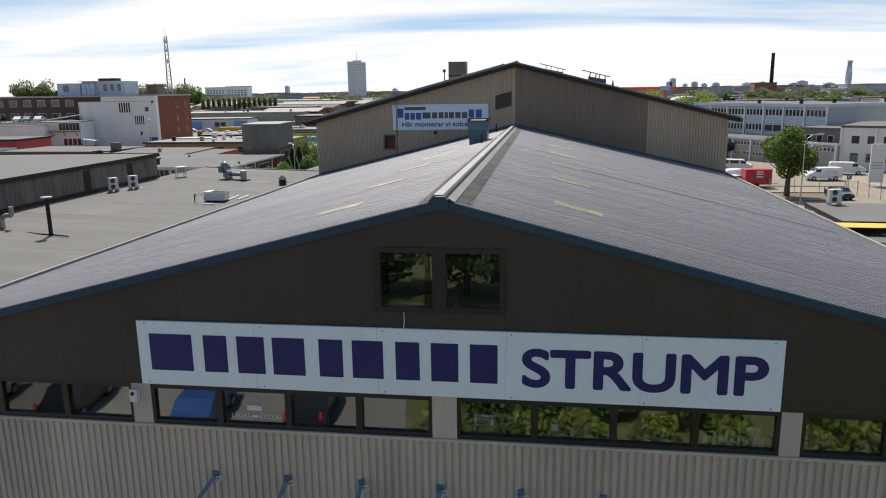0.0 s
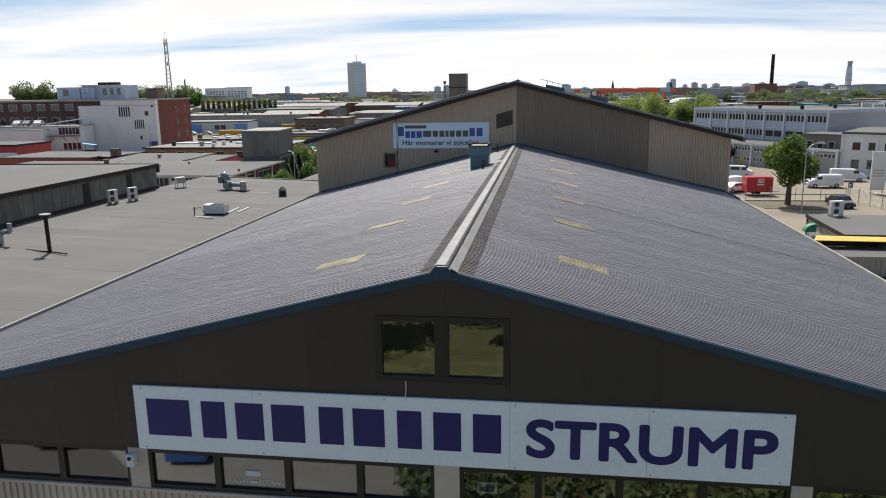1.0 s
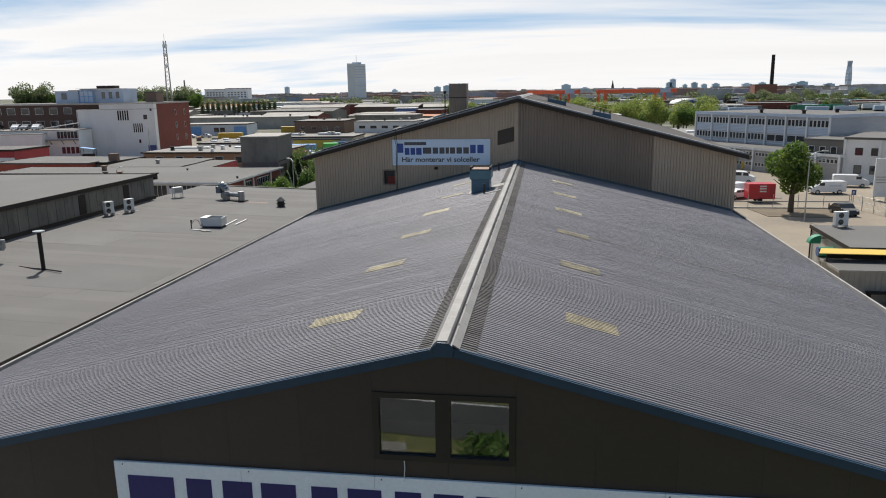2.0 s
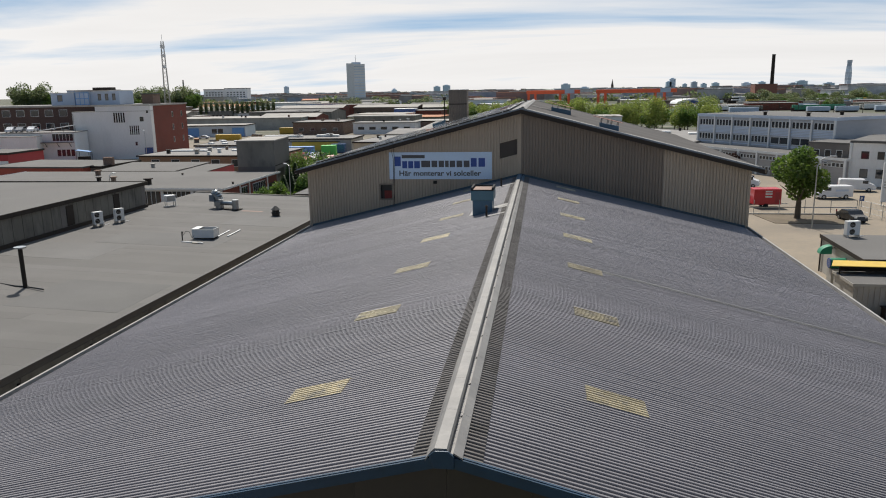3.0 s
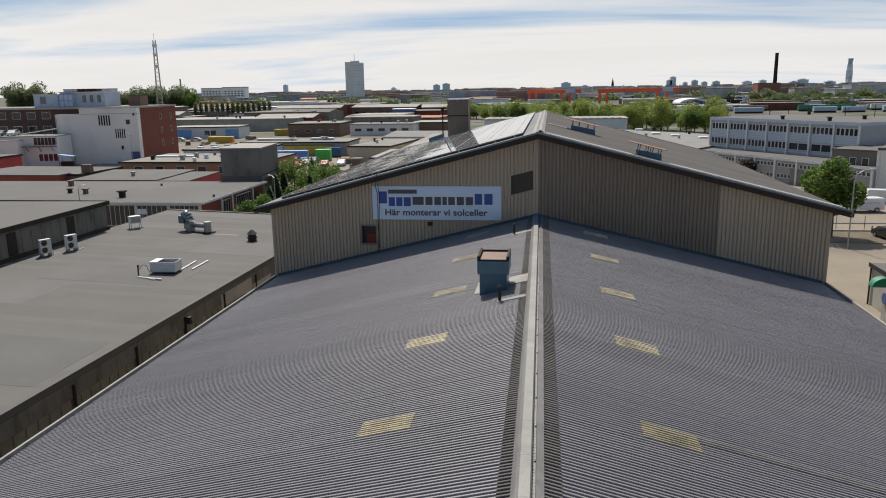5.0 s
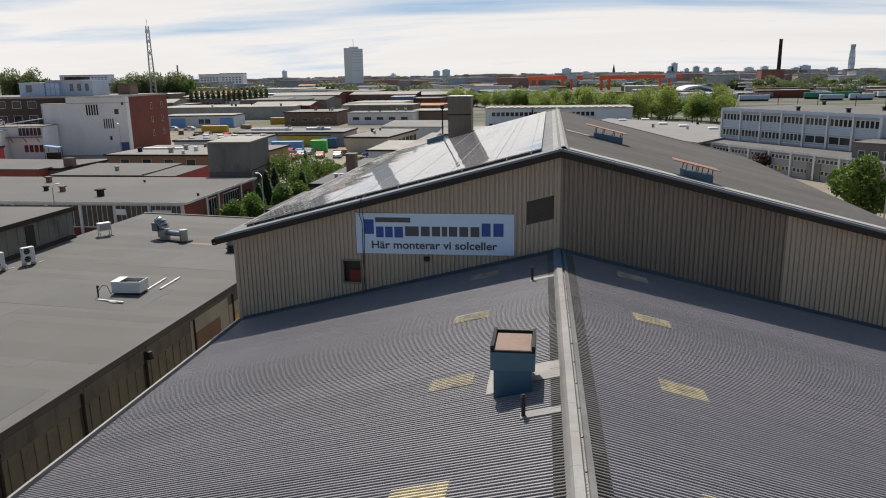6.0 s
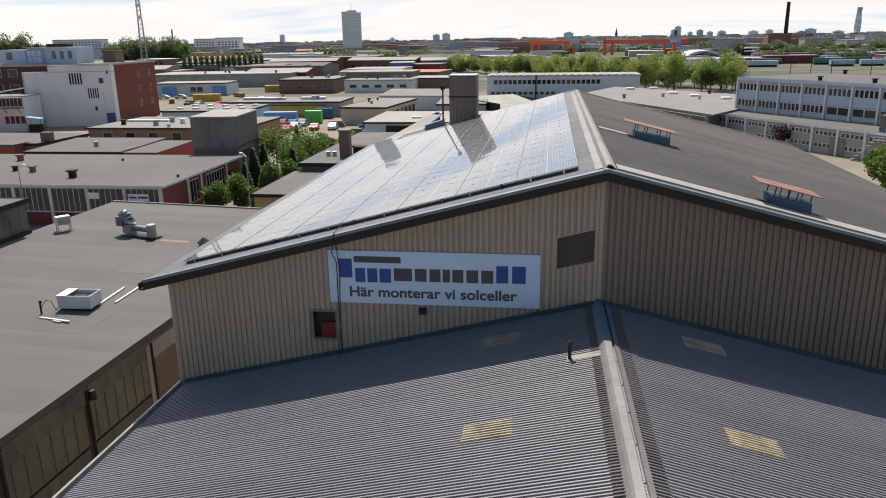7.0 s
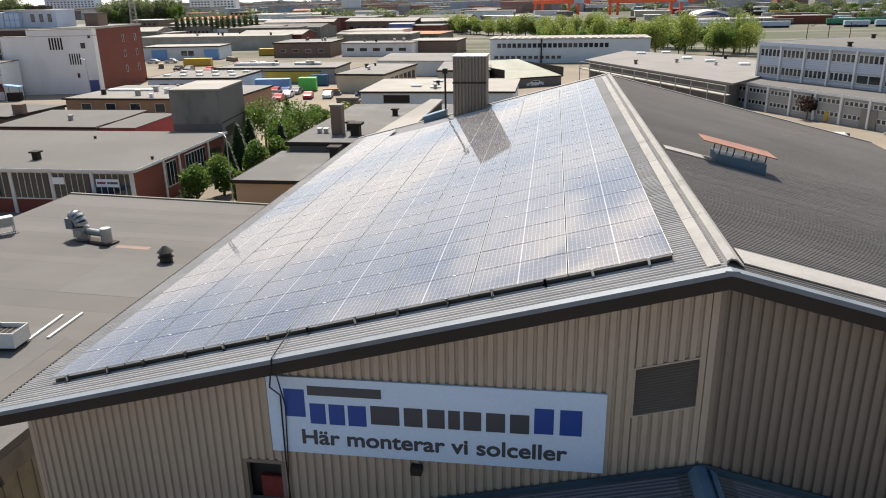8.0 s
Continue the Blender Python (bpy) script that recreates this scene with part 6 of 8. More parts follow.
pent2 = building("roof_hut", "pale blue hut with one dark window on the brick building", "penthouse", -154.4, 216.5, 4, 7.6, 8, 3.3, BLUEWHITE, WHITE, z0=14.45, over=0.15, thick=0.15)
put_window(pent2, pose(2.9, -0.01, 1.0), 1.8, 1.9, CARBLUE_PALE)
part("front_facade", Geo().box(0, 108.9, -0.009, -0.002, 0, 14.0), BRICK_DARK, lbb, "dark brown brick front", local=True)
bpt = building("brick_penthouse", "small brick stair tower", "penthouse", -128.4, 224, 4, 3.6, 5, 2.6, BRICK_BROWN, FELT, z0=14.45)
# white annex before it: a deck with parked cars, a glazed walkway, a duct and a covered stall
AX, AY = -142.3, 197.0
AT = pose(AX, AY, 0, 0, 0, 11)
anx = building("white_annex", "white annex with a glazed walkway under a parking deck", "building", (AT @ Vector((-26, 0, 0))).x, (AT @ Vector((-26, 0, 0))).y, 11, 32.9, 9.0, 7.75, RENDER_WHITE, FELT_MID, over=0.15, thick=0.2)
for q in range(4):
    put_window(anx, pose(28.2 + q * 1.3, -0.01, 1.8), 1.0, 1.7, FRAME)
wk = part("walkway", Geo().box(27.0, 32.8, -0.7, -0.02, 5.55, 5.75).box(27.0, 32.8, -0.7, -0.02, 7.55, 7.75), WHITE, anx, "glazed walkway front", local=True)
for q in range(6):
    part("pane", Geo().box(27.05 + q * 0.96, 27.93 + q * 0.96, -0.62, -0.58, 5.76, 7.54), PANE_FAR, wk, local=True)
    part("mullion", Geo().box(26.97 + q * 0.96, 27.05 + q * 0.96, -0.7, -0.5, 5.76, 7.54), WHITE, wk, local=True)
part("canopy", Geo().box(23.6, 32.8, -1.6, -0.02, 5.3, 5.48), FELT_MID, anx, "thin flat canopy", local=True)
for q in range(3):
    part("brace", Geo().rod((25 + q * 3.4, -0.03, 4.2), (25 + q * 3.4, -1.4, 5.3), 0.08, n=6), FASCIA, anx, local=True)
blk = building("white_annex", "low plain white annex with two dark openings", "building", (AT @ Vector((-26, -3.5, 0))).x, (AT @ Vector((-26, -3.5, 0))).y, 11, 23.9, 3.4, 7.05, RENDER_WHITE, FELT_MID, rows=(("f", 2, 16, 4, 2.4, 1.6, 1.4),), over=0.1, thick=0.15, frame_mat=FRAME)
duct = thing("roof_duct", "long pale duct rising along the deck on posts", "duct", AT @ Vector((-3.4, 1.5, 7.95)))
ends = [AT @ Vector((-3.4 + 10.2 * k / 3, 1.5, 8.35 + 1.3 * k / 3)) for k in range(4)]
part("pipe", Geo().rod(ends[0], ends[3], 0.11, n=8), WHITE, duct)
for e in ends:
    part("post", Geo().rod((e.x, e.y, 7.94), e, 0.05, n=6), FASCIA, duct)
stall = thing("covered_stall", "open stall under a blue tarpaulin roof", "stall", AT @ Vector((9.5, -1.0, 0)), 11)
part("tarpaulin", Geo().prism([(-1.9, 3.3), (1.9, 2.9), (1.9, 2.98), (-1.9, 3.46)], -1.2, 1.2), CARBLUE_PALE, stall, "blue tarpaulin", local=True)
for px in (-1.8, 1.75):
    for py in (-1.1, 1.05):
        part("post", Geo().box(px, px + 0.08, py, py + 0.08, 0, 2.95), FASCIA, stall, local=True)
part("bench", Geo().box(-1.5, 1.5, -0.8, 0.8, 0, 1.7), FASCIA, stall, "dark stacked goods", local=True)

# the whole block stands a little nearer to the warehouse and is a little taller
NEARER = pose(-1.6, 12.2, 0) @ Matrix.Diagonal((0.915, 0.915, 1.02, 1)) @ pose(1.6, -12.2, 0)
for ob in (wbk, lbb, pent, pent2, bpt, anx, blk, duct, stall):
    ob.matrix_basis = NEARER @ ob.matrix_basis

# halls further off
building("blue_panel_shed", "low white and blue panelled shed", "shed", -150.5, 287, 6, 28, 14, 4.4, WHITEBLUE, FELT_LIGHT, rows=(("f", 14, 19, 2, 1.4, 2.0, 1.8),), frame_mat=FASCIA, edge=FASCIA)
blue = thing("panel_door", "bright blue sliding door of the panelled shed", "door", (-147, 287.2, 0), 6)
part("leaf", Geo().box(0, 5.5, -0.12, -0.02, 0.2, 3.6), CARBLUE_PALE, blue, local=True)
blue = thing("panel_door", "bright blue sliding door of the panelled shed", "door", (-128, 289.2, 0), 6)
part("leaf", Geo().box(0, 5.0, -0.12, -0.02, 0.2, 3.6), CARBLUE_PALE, blue, local=True)
building("long_grey_hall", "long low grey hall with a pale roof", "warehouse", -180, 335, 4, 64, 30, 5.4, CONCRETE_PALE, FELT_LIGHT, over=0.4, edge=CONCRETE_PALE)
building("brown_hall", "brown brick hall with a pale roof", "warehouse", -105, 297, 2, 21, 22, 4.9, BRICK_BROWN, FELT_MID, rows=(("f", 1, 20, 4, 1.6, 2.0, 1.2),), edge=FASCIA)
building("white_hall", "white hall with a band of dark windows", "warehouse", -80.5, 300, -2, 26, 12, 4.4, RENDER_WHITE, FELT_MID, rows=(("f", 1, 25, 5, 1.8, 2.6, 1.1),), frame_mat=FRAME, edge=CONCRETE_PALE)
building("grey_hall", "tall grey hall with a pale roof", "warehouse", -88, 330, -2, 28, 16, 6.0, CONCRETE, FELT_LIGHT, edge=CONCRETE_PALE)
building("ochre_hall", "ochre brick hall with a flat roof", "warehouse", -57.5, 310, -4, 18, 18, 4.4, BRICK_BROWN, FELT_LIGHT, edge=FASCIA)
building("yellow_gate_hall", "pale hall with a wide yellow gate", "warehouse", -89, 213.5, 1, 31, 15, 3.6, CONCRETE_PALE, FELT_MID, over=0.3, edge=FASCIA)
building("dome_roof_hall", "low pale blue hall with small white rooflights", "warehouse", -95, 191, 2, 20.5, 17, 3.5, BLUEWHITE, FELT_MID, rows=(("f", 2, 20, 5, 1.0, 2.2, 1.5),), over=0.3, frame_mat=FASCIA, edge=FASCIA)
for q in range(10):
    sk = thing("rooflight", "small white rooflight dome on a low hall", "rooflight", (-92.5 + (q % 5) * 3.9, 195.5 + 8.0 * (q // 5) + (q % 5) * 0.14, 3.81), 2, "rooflights on the low hall")
    part("dome", Geo().box(-0.7, 0.7, -0.7, 0.7, 0, 0.4), WHITE, sk, local=True, bevel=0.12)
yg = thing("yellow_gate", "wide yellow sliding gate on the hall", "gate", (-76, 213.7, 0), 1)
part("panel", Geo().box(0, 14, -0.12, -0.02, 0.4, 2.9), YELLOWPAINT, yg, local=True)
part("rail", Geo().box(-0.5, 14.5, -0.16, -0.02, 2.9, 3.1), FASCIA, yg, local=True)
for hx, hy, w in ((-81, 221, 12), (-67.5, 222, 7)):
    sk = thing("rooflight", "long white rooflight on the hall", "rooflight", (hx, hy, 3.95), 1, "rooflights on the hall")
    part("dome", Geo().box(-w / 2, w / 2, -0.8, 0.8, 0, 0.6), WHITE, sk, local=True, bevel=0.15)
building("white_gable_hall", "white hall with a shallow pitched roof", "warehouse", -51.5, 232, -6, 21, 26, 3.8, WHITEBLUE, FELT_MID, over=0.3, gable=1.0)
building("cream_garage", "row of cream garages with dark gates", "garage", -52.5, 196, -6, 11, 26, 3.8, RENDER_CREAM, FELT_MID, rows=(("r", 1, 25, 7, 0.2, 2.2, 2.6),), frame_mat=FASCIA, over=0.3, edge=FASCIA)
building("red_hall", "dark red hall with a grey roof", "warehouse", -155, 520, 2, 34, 30, 7.6, BRICK, FELT_MID)
building("blue_hall", "blue grey hall with a low roof", "warehouse", -190, 545, 2, 34, 20, 8.2, BLUEWHITE, FELT_MID)
building("blue_box", "bright blue steel box building", "building", -88.5, 420, 2, 12, 10, 6.8, CARBLUE, WHITE)
building("red_row", "low red row building", "building", -222, 420, 2, 10, 12, 6.4, REDPAINT, FELT_MID, rows=(("f", 0.5, 9.5, 5, 2.5, 1.2, 2.0),))
building("grey_row", "low grey row building", "building", -213, 425, 2, 24, 12, 6.6, CONCRETE, FELT_MID, rows=(("f", 0.5, 23.5, 10, 2.5, 1.2, 2.0),), frame_mat=FASCIA)

# long white building behind the yard
lw = building("long_white_building", "long two-storey white building with a band of windows", "building", -24, 268, -0.6, 48, 16, 7.0, WHITEBLUE, FELT_LIGHT,
              rows=(("f", 2, 36, 22, 4.6, 1.15, 1.3), ("f", 1, 22, 12, 1.3, 1.15, 0.9)), over=0.3, thick=0.35, frame_mat=FRAME)
part("pipe", Geo().box(15.5, 15.9, -0.3, -0.05, 0, 7.2), FASCIA, lw, "dark vertical duct", local=True)
for q in range(20):
    part("roof_bay", Geo().box(1 + q * 2.3, 2.4 + q * 2.3, 0.5, 12, 7.36, 7.52), FELT_LIGHT, lw, local=True)

# low hall with rooflights
lh = thing("rooflight_hall", "wide low hall with a pale felt roof and white rooflights", "warehouse", (20, 210, 0))
poly = [(3.0, 219), (26.2, 168.4), (44, 196), (40, 219), (15, 248)]
cx, cy = 24, 211
# the dark recess below the eaves is painted as a grey wall
part("wall", Geo().slab([(x + (cx - x) * 0.05, y + (cy - y) * 0.05) for x, y in poly], 0, 4.6), RENDER_GREY, lh, "wall darkened to grey for the shade of the eaves")
part("roof", Geo().slab(poly, 4.6, 4.95), FELT_MID, lh)
part("ledge", Geo().slab([(1.6, 218.2), (24.8, 167.6), (26.1, 168.6), (3.1, 218.9)], 2.9, 3.05), CONCRETE_PALE, lh, "pale loading ledge")
for sx, sy in ((18.0, 236.0), (26.8, 219.5), (30.6, 211.5), (36.0, 203.0), (24.5, 238.0)):
    part("rooflight", Geo().box(sx - 1.1, sx + 1.1, sy - 1.1, sy + 1.1, 4.95, 5.4), WHITE, lh, "white rooflight dome", bevel=0.15)
for q in range(12):
    px, py = 1.8 + (24.9 - 1.8) * q / 11, 218.2 + (167.7 - 218.2) * q / 11
    part("post", Geo().box(px - 0.09, px + 0.09, py - 0.09, py + 0.09, 0, 4.6), CONCRETE_PALE, lh)
for z in (3.6, 4.6):
    part("rail", Geo().rod((1.8, 218.2, z), (24.9, 167.7, z), 0.07, n=6), CONCRETE_PALE, lh)
hut = building("pale_hut", "low hut with a pale greenish sloped roof", "shed", -15.2, 202.5, 30, 14.5, 22, 2.0, RENDER_GREY, FELT_GREEN, rear_drop=-2.2, over=0.3, thick=0.2, edge=FASCIA)
building("yard_office", "low white building with a flat pale roof", "building", -31, 205, 4, 12, 24, 3.6, CONCRETE_PALE, FELT_MID, over=0.2, edge=FASCIA)

# office: two upper storeys over a long lower wing
wing = building("office_wing", "low grey office wing with white piers and window bands", "office", 27.4, 177.8, -60, 45, 24, 4.2, OFFICE_GREY, FELT, over=0.15, thick=0.35, edge=WHITE,
                rows=[("f", q * 5 + 0.5, q * 5 + 4.7, 5, 3.0, 0.75, 0.75) for q in range(9)] + [("f", q * 5 + 0.5, q * 5 + 4.7, 5, 1.0, 0.75, 0.75) for q in range(7)])
for q in range(10):
    part("pier", Geo().box(q * 5 - 0.18, q * 5 + 0.18, -0.25, -0.003, 0, 4.4), WHITE, wing, "white pier", local=True)
part("gate", Geo().box(28.6, 31.4, -0.14, -0.06, 0, 2.9), CONCRETE, wing, "grey door", local=True)
off = building("office_block", "two-storey pale office block with window bands and white pilasters", "office", 33.2, 181, -57, 35, 22, 6.1, OFFICE, FELT, z0=4.4, over=0.2, thick=0.5, edge=BLUEWHITE,
               rows=[("f", q * 5 + 0.35, q * 5 + 4.75, 5, 4.2, 0.8, 1.35) for q in range(7)] + [("f", q * 5 + 0.35, q * 5 + 4.75, 5, 1.1, 0.8, 1.35) for q in range(4)] + [("f", q * 5 + 0.4, q * 5 + 4.7, 2, 1.0, 2.1, 1.4) for q in range(4, 7)])
for q in range(8):
    part("pilaster", Geo().box(q * 5 - 0.17, q * 5 + 0.17, -0.3, -0.003, 0, 6.1), WHITE, off, "white pilaster", local=True)
for q in range(7):
    for z in (0.5, 2.7, 3.0, 3.3, 3.6, 3.9):
        part("board", Geo().box(q * 5 + 0.2, q * 5 + 4.8, -0.05, -0.003, z, z + 0.22), BLUEWHITE, off, local=True)
for hx, hy in ((44, 168), (50, 160), (58, 165), (56, 190), (70, 170)):
    roof_hood(hx, hy, 10.95, 0.8)
wb2 = building("white_office", "white two-storey block with pilasters", "office", 50.8, 139.5, -32, 34, 18, 7.3, RENDER_WHITE, FELT, over=0.2, thick=0.4,
               rows=(("f", 1, 33, 13, 4.6, 1.2, 1.3), ("f", 1, 33, 13, 1.4, 1.2, 1.5)), frame_mat=FRAME)
for q in range(7):
    part("pilaster", Geo().box(q * 5.4 - 0.2, q * 5.4 + 0.2, -0.35, -0.003, 0, 7.3), WHITE, wb2, "white pilaster", local=True)
lk = building("link_block", "dark link block with outside stairs", "building", 46.0, 146, -45, 7, 10, 6.8, RENDER_GREY, FELT, rows=(("f", 0.5, 6.5, 3, 4.2, 1.1, 1.6), ("f", 0.5, 6.5, 3, 0.8, 1.1, 1.8)), over=0.1)
part("landing", Geo().box(0, 7, -1.6, -0.05, 3.4, 3.55), ZINC, lk, local=True)
part("rail", Geo().path([(0, -1.55, 4.5), (7, -1.55, 4.5)], 0.04).path([(0, -1.55, 4.0), (7, -1.55, 4.0)], 0.03), BLUEWHITE, lk, local=True)
for q in range(6):
    part("stair_tread", Geo().box(-0.6 - q * 0.5, -0.1 - q * 0.5, -1.5, -0.3, 3.0 - q * 0.55, 3.06 - q * 0.55), ZINC, lk, local=True)

# shed beside the yard
shedr = building("yard_shed", "low yard shed with a grey felt roof", "shed", 24.75, 65.6, -1.5, 22, 10.4, 3.2, CONCRETE_PALE, FELT, over=0.15, thick=0.24, edge=FASCIA)
part("downpipe", Geo().rod((-0.12, 10.1, 0), (-0.12, 10.1, 3.2), 0.07, n=8), FASCIA, shedr, "dark downpipe", local=True)
fan_unit(27.2, 75.0, 12, 1.25, 0.5, 1.3, 2, "grey outdoor heat pump with two fans", 3.44)
lowr = building("lean_to", "lower lean-to with a felt roof and pale ribbed front", "shed", 22.3, 61.0, 0, 14, 4.0, 2.45, CONCRETE_PALE, FELT, over=0.1, thick=0.12, edge=CONCRETE_PALE)
for q in range(34):
    part("rib", Geo().box(0.3 + q * 0.4, 0.38 + q * 0.4, -0.04, -0.002, 0.05, 2.35), CONCRETE_PALE, lowr, local=True)
yl = thing("yellow_canopy", "yellow painted canopy sheet on dark posts over the shed edge", "canopy", (24.5, 64.6, 0))
part("sheet", Geo().add([(21.7, 64.0, 3.22), (28.4, 63.7, 3.22), (28.4, 65.0, 3.36), (22.3, 65.4, 3.36), (21.7, 64.0, 3.27), (28.4, 63.7, 3.27), (28.4, 65.0, 3.41), (22.3, 65.4, 3.41)],
                        [(0, 3, 2, 1), (4, 5, 6, 7), (0, 1, 5, 4), (1, 2, 6, 5), (2, 3, 7, 6), (3, 0, 4, 7)]), YELLOWPAINT, yl)
for px, py in ((22.4, 64.2), (27.0, 63.9), (22.8, 65.2), (27.0, 64.9)):
    part("post", Geo().box(px - 0.05, px + 0.05, py - 0.05, py + 0.05, 0, 3.2), FASCIA, yl)
part("back_panel", Geo().box(22.7, 28.0, 65.02, 65.06, 2.6, 3.2), FASCIA, yl, "dark panel filling the gap under the sheet")
hd = thing("door_awning", "small round green awning over a shed door", "awning", (24.9, 71.2, 2.5))
hood_pts = [(24.45 - 1.0 * math.cos(a), 2.5 + 0.75 * math.sin(a)) for a in [k * math.pi / 16 for k in range(9)]]
part("hood", Geo().prism([(24.45, 2.5)] + hood_pts, 71.7, 72.5), GREENPAINT, hd, bevel=0.02)
for by in (71.8, 72.35):
    part("bracket", Geo().box(24.4, 25.0, by, by + 0.05, 2.95, 3.0), FASCIA, hd)
for bx, by, mt, nm in ((23.9, 69.6, GREENPAINT, "green"), (24.35, 67.6, GREENPAINT, "green")):
    br = thing("waste_drum", nm + " plastic drum lying on a pale rack by the shed", "drum", (bx, by, 0), group="drums by the shed")
    part("rack", Geo().box(bx - 0.3, bx + 0.7, by - 0.5, by + 0.5, 0, 1.75), CONCRETE_PALE, br)
    part("drum", Geo().rod((bx - 0.35, by, 2.2), (bx + 0.95, by, 2.2), 0.45, n=16), mt, br)
    part("lid", Geo().rod((bx - 0.42, by, 2.2), (bx - 0.352, by, 2.2), 0.44, n=16), CARBLUE, br, "blue end lid")
    part("hoop", Geo().rod((bx + 0.2, by, 2.2), (bx + 0.3, by, 2.2), 0.47, n=16), mt, br)
pl = thing("pallet_bench", "dark slatted timber bench against the lean-to", "bench", (25.2, 60.4, 0))
for q in range(4):
    part("slat", Geo().box(24.2, 26.4, 60.1 + q * 0.2, 60.24 + q * 0.2, 0.92, 1.0), FASCIA, pl)
for px in (24.3, 26.2):
    part("leg", Geo().box(px, px + 0.1, 60.15, 60.8, 0, 0.92), FASCIA, pl)
bk = thing("black_container", "black steel box standing in the yard", "container", (27.0, 51.9, 0))
part("body", Geo().box(25.4, 28.5, 51.2, 52.6, 0.0, 5.0), BLACK, bk, bevel=0.04)

# more vents and boxes on the roofs between
random.seed(91)
for x0, x1, y0, y1, z, n in ((-86, -62, 154, 169, 4.555, 5), (-88, -60, 216, 226, 3.93, 5), (-104, -86, 300, 316, 5.23, 4), (-78, -57, 302, 310, 4.73, 4), (-160, -120, 342, 360, 5.73, 5), (-50, -43, 200, 218, 4.13, 3),
                            (-88, -70, 127, 136, 4.18, 1), (-37, -20, 168, 182, 4.08, 3), (-190, -128, 200, 208, 14.742, 6), (10, 36, 200, 236, 4.97, 4), (-32, -16, 116, 138, 4.97, 3), (-86, -48, 101, 116, 4.67, 2)):
    for k in range(n):
        roof_hood(random.uniform(x0, x1), random.uniform(y0, y1), z, random.uniform(0.5, 1.1), random.choice((None, None, ZINC, CONCRETE_PALE, BRICK_BROWN)))


# ---- vehicles ----
def vehicle(name, label, cat, x, y, turn, profile, width, paint, panes, wheels, base=0.0, group="", wheel_r=0.33):
    """profile: side outline (x, z); panes: (x0, x1, z0, z1) on both sides; wheels: x of the axles."""
    v = thing(name, label, cat, (x, y, base), turn, group)
    body = Geo().prism(profile, -width / 2, width / 2)
    me = body.mesh("body", paint, bevel=0.06)
    part("body", me, paint, v, local=True)
    for x0, x1, z0, z1 in panes:
        for s in (-1, 1):
            yy = s * (width / 2 + 0.004)
            part("side_window", Geo().box(x0, x1, min(yy, yy - s * 0.02), max(yy, yy - s * 0.02), z0, z1), PANE_FAR, v, local=True)
    top = sorted(profile, key=lambda p: p[0])
    nose = [p for p in profile if p[1] > 0.8]
    a, b = sorted(nose, key=lambda p: p[0])[:2]
    d = Vector((b[0] - a[0], 0, b[1] - a[1]))
    for wx in wheels:
        for s in (-1, 1):
            yy = s * (width / 2 - 0.08)
            wh = part("wheel", Geo().rod((wx, yy - 0.1, wheel_r), (wx, yy + 0.1, wheel_r), wheel_r, n=16), TYRE, v, local=True)
            part("rim", Geo().rod((wx, yy + s * 0.1, wheel_r), (wx, yy + s * 0.112, wheel_r), wheel_r * 0.6, n=12), ZINC, wh, local=True)
    lo = min(p[0] for p in profile)
    hi = max(p[0] for p in profile)
    for s in (-1, 1):
        part("headlight", Geo().box(lo - 0.02, lo + 0.06, s * width * 0.36 - 0.16, s * width * 0.36 + 0.16, 0.72, 0.9), WHITE, v, local=True)
        part("tail_light", Geo().box(hi - 0.05, hi + 0.02, s * width * 0.44 - 0.06, s * width * 0.44 + 0.06, 0.8, 1.2), CARRED, v, local=True)
    return v


VAN = [(-2.65, 0.35), (2.65, 0.35), (2.65, 1.85), (2.5, 2.02), (-1.0, 2.02), (-1.75, 1.42), (-2.55, 1.12), (-2.7, 0.7)]
VAN_PANES = [(-1.5, -0.7, 1.35, 1.82)]
CAR = [(-2.2, 0.3), (2.2, 0.3), (2.25, 0.9), (1.6, 1.0), (0.9, 1.45), (-0.5, 1.48), (-1.2, 1.02), (-2.1, 0.85)]
CAR_PANES = [(-0.75, 0.1, 1.02, 1.36), (0.18, 0.95, 1.02, 1.36)]


def windscreen(v, x0, z0, x1, z1, w):
    d = Vector((x1 - x0, 0, z1 - z0)).normalized()
    n = Vector((-d.z, 0, d.x)) * 0.012
    part("windscreen", Geo().add([(x0 + n.x, -w / 2, z0 + n.z), (x0 + n.x, w / 2, z0 + n.z), (x1 + n.x, w / 2, z1 + n.z), (x1 + n.x, -w / 2, z1 + n.z)], [(0, 3, 2, 1)]), PANE_FAR, v, local=True)


v = vehicle("van", "white panel van with faint side lettering parked in the yard", "van", 42.6, 123.2, 6, VAN, 1.95, CARWHITE, VAN_PANES, (-1.7, 1.6), wheel_r=0.36)
windscreen(v, -1.72, 1.45, -1.04, 1.99, 1.6)
part("mark", Geo().box(0.0, 1.9, -0.99, -0.981, 1.2, 1.5), BLUEWHITE, v, "faint blue side bars", local=True)
v = vehicle("van", "white compact van parked by the office", "van", 49.2, 131.6, 168, VAN, 1.85, CARWHITE, VAN_PANES, (-1.7, 1.6))
windscreen(v, -1.72, 1.45, -1.04, 1.99, 1.6)
v = vehicle("van", "white van with dark windows parked in the yard", "van", 32.8, 137, 160, VAN, 1.9, CARWHITE, [(-1.65, -0.75, 1.35, 1.9), (-0.5, 1.0, 1.35, 1.9), (1.2, 2.5, 1.35, 1.9)], (-1.7, 1.6))
v = vehicle("car", "white estate car with green flashes", "car", 27.9, 117.5, 215, CAR, 1.8, CARWHITE, CAR_PANES, (-1.35, 1.35))
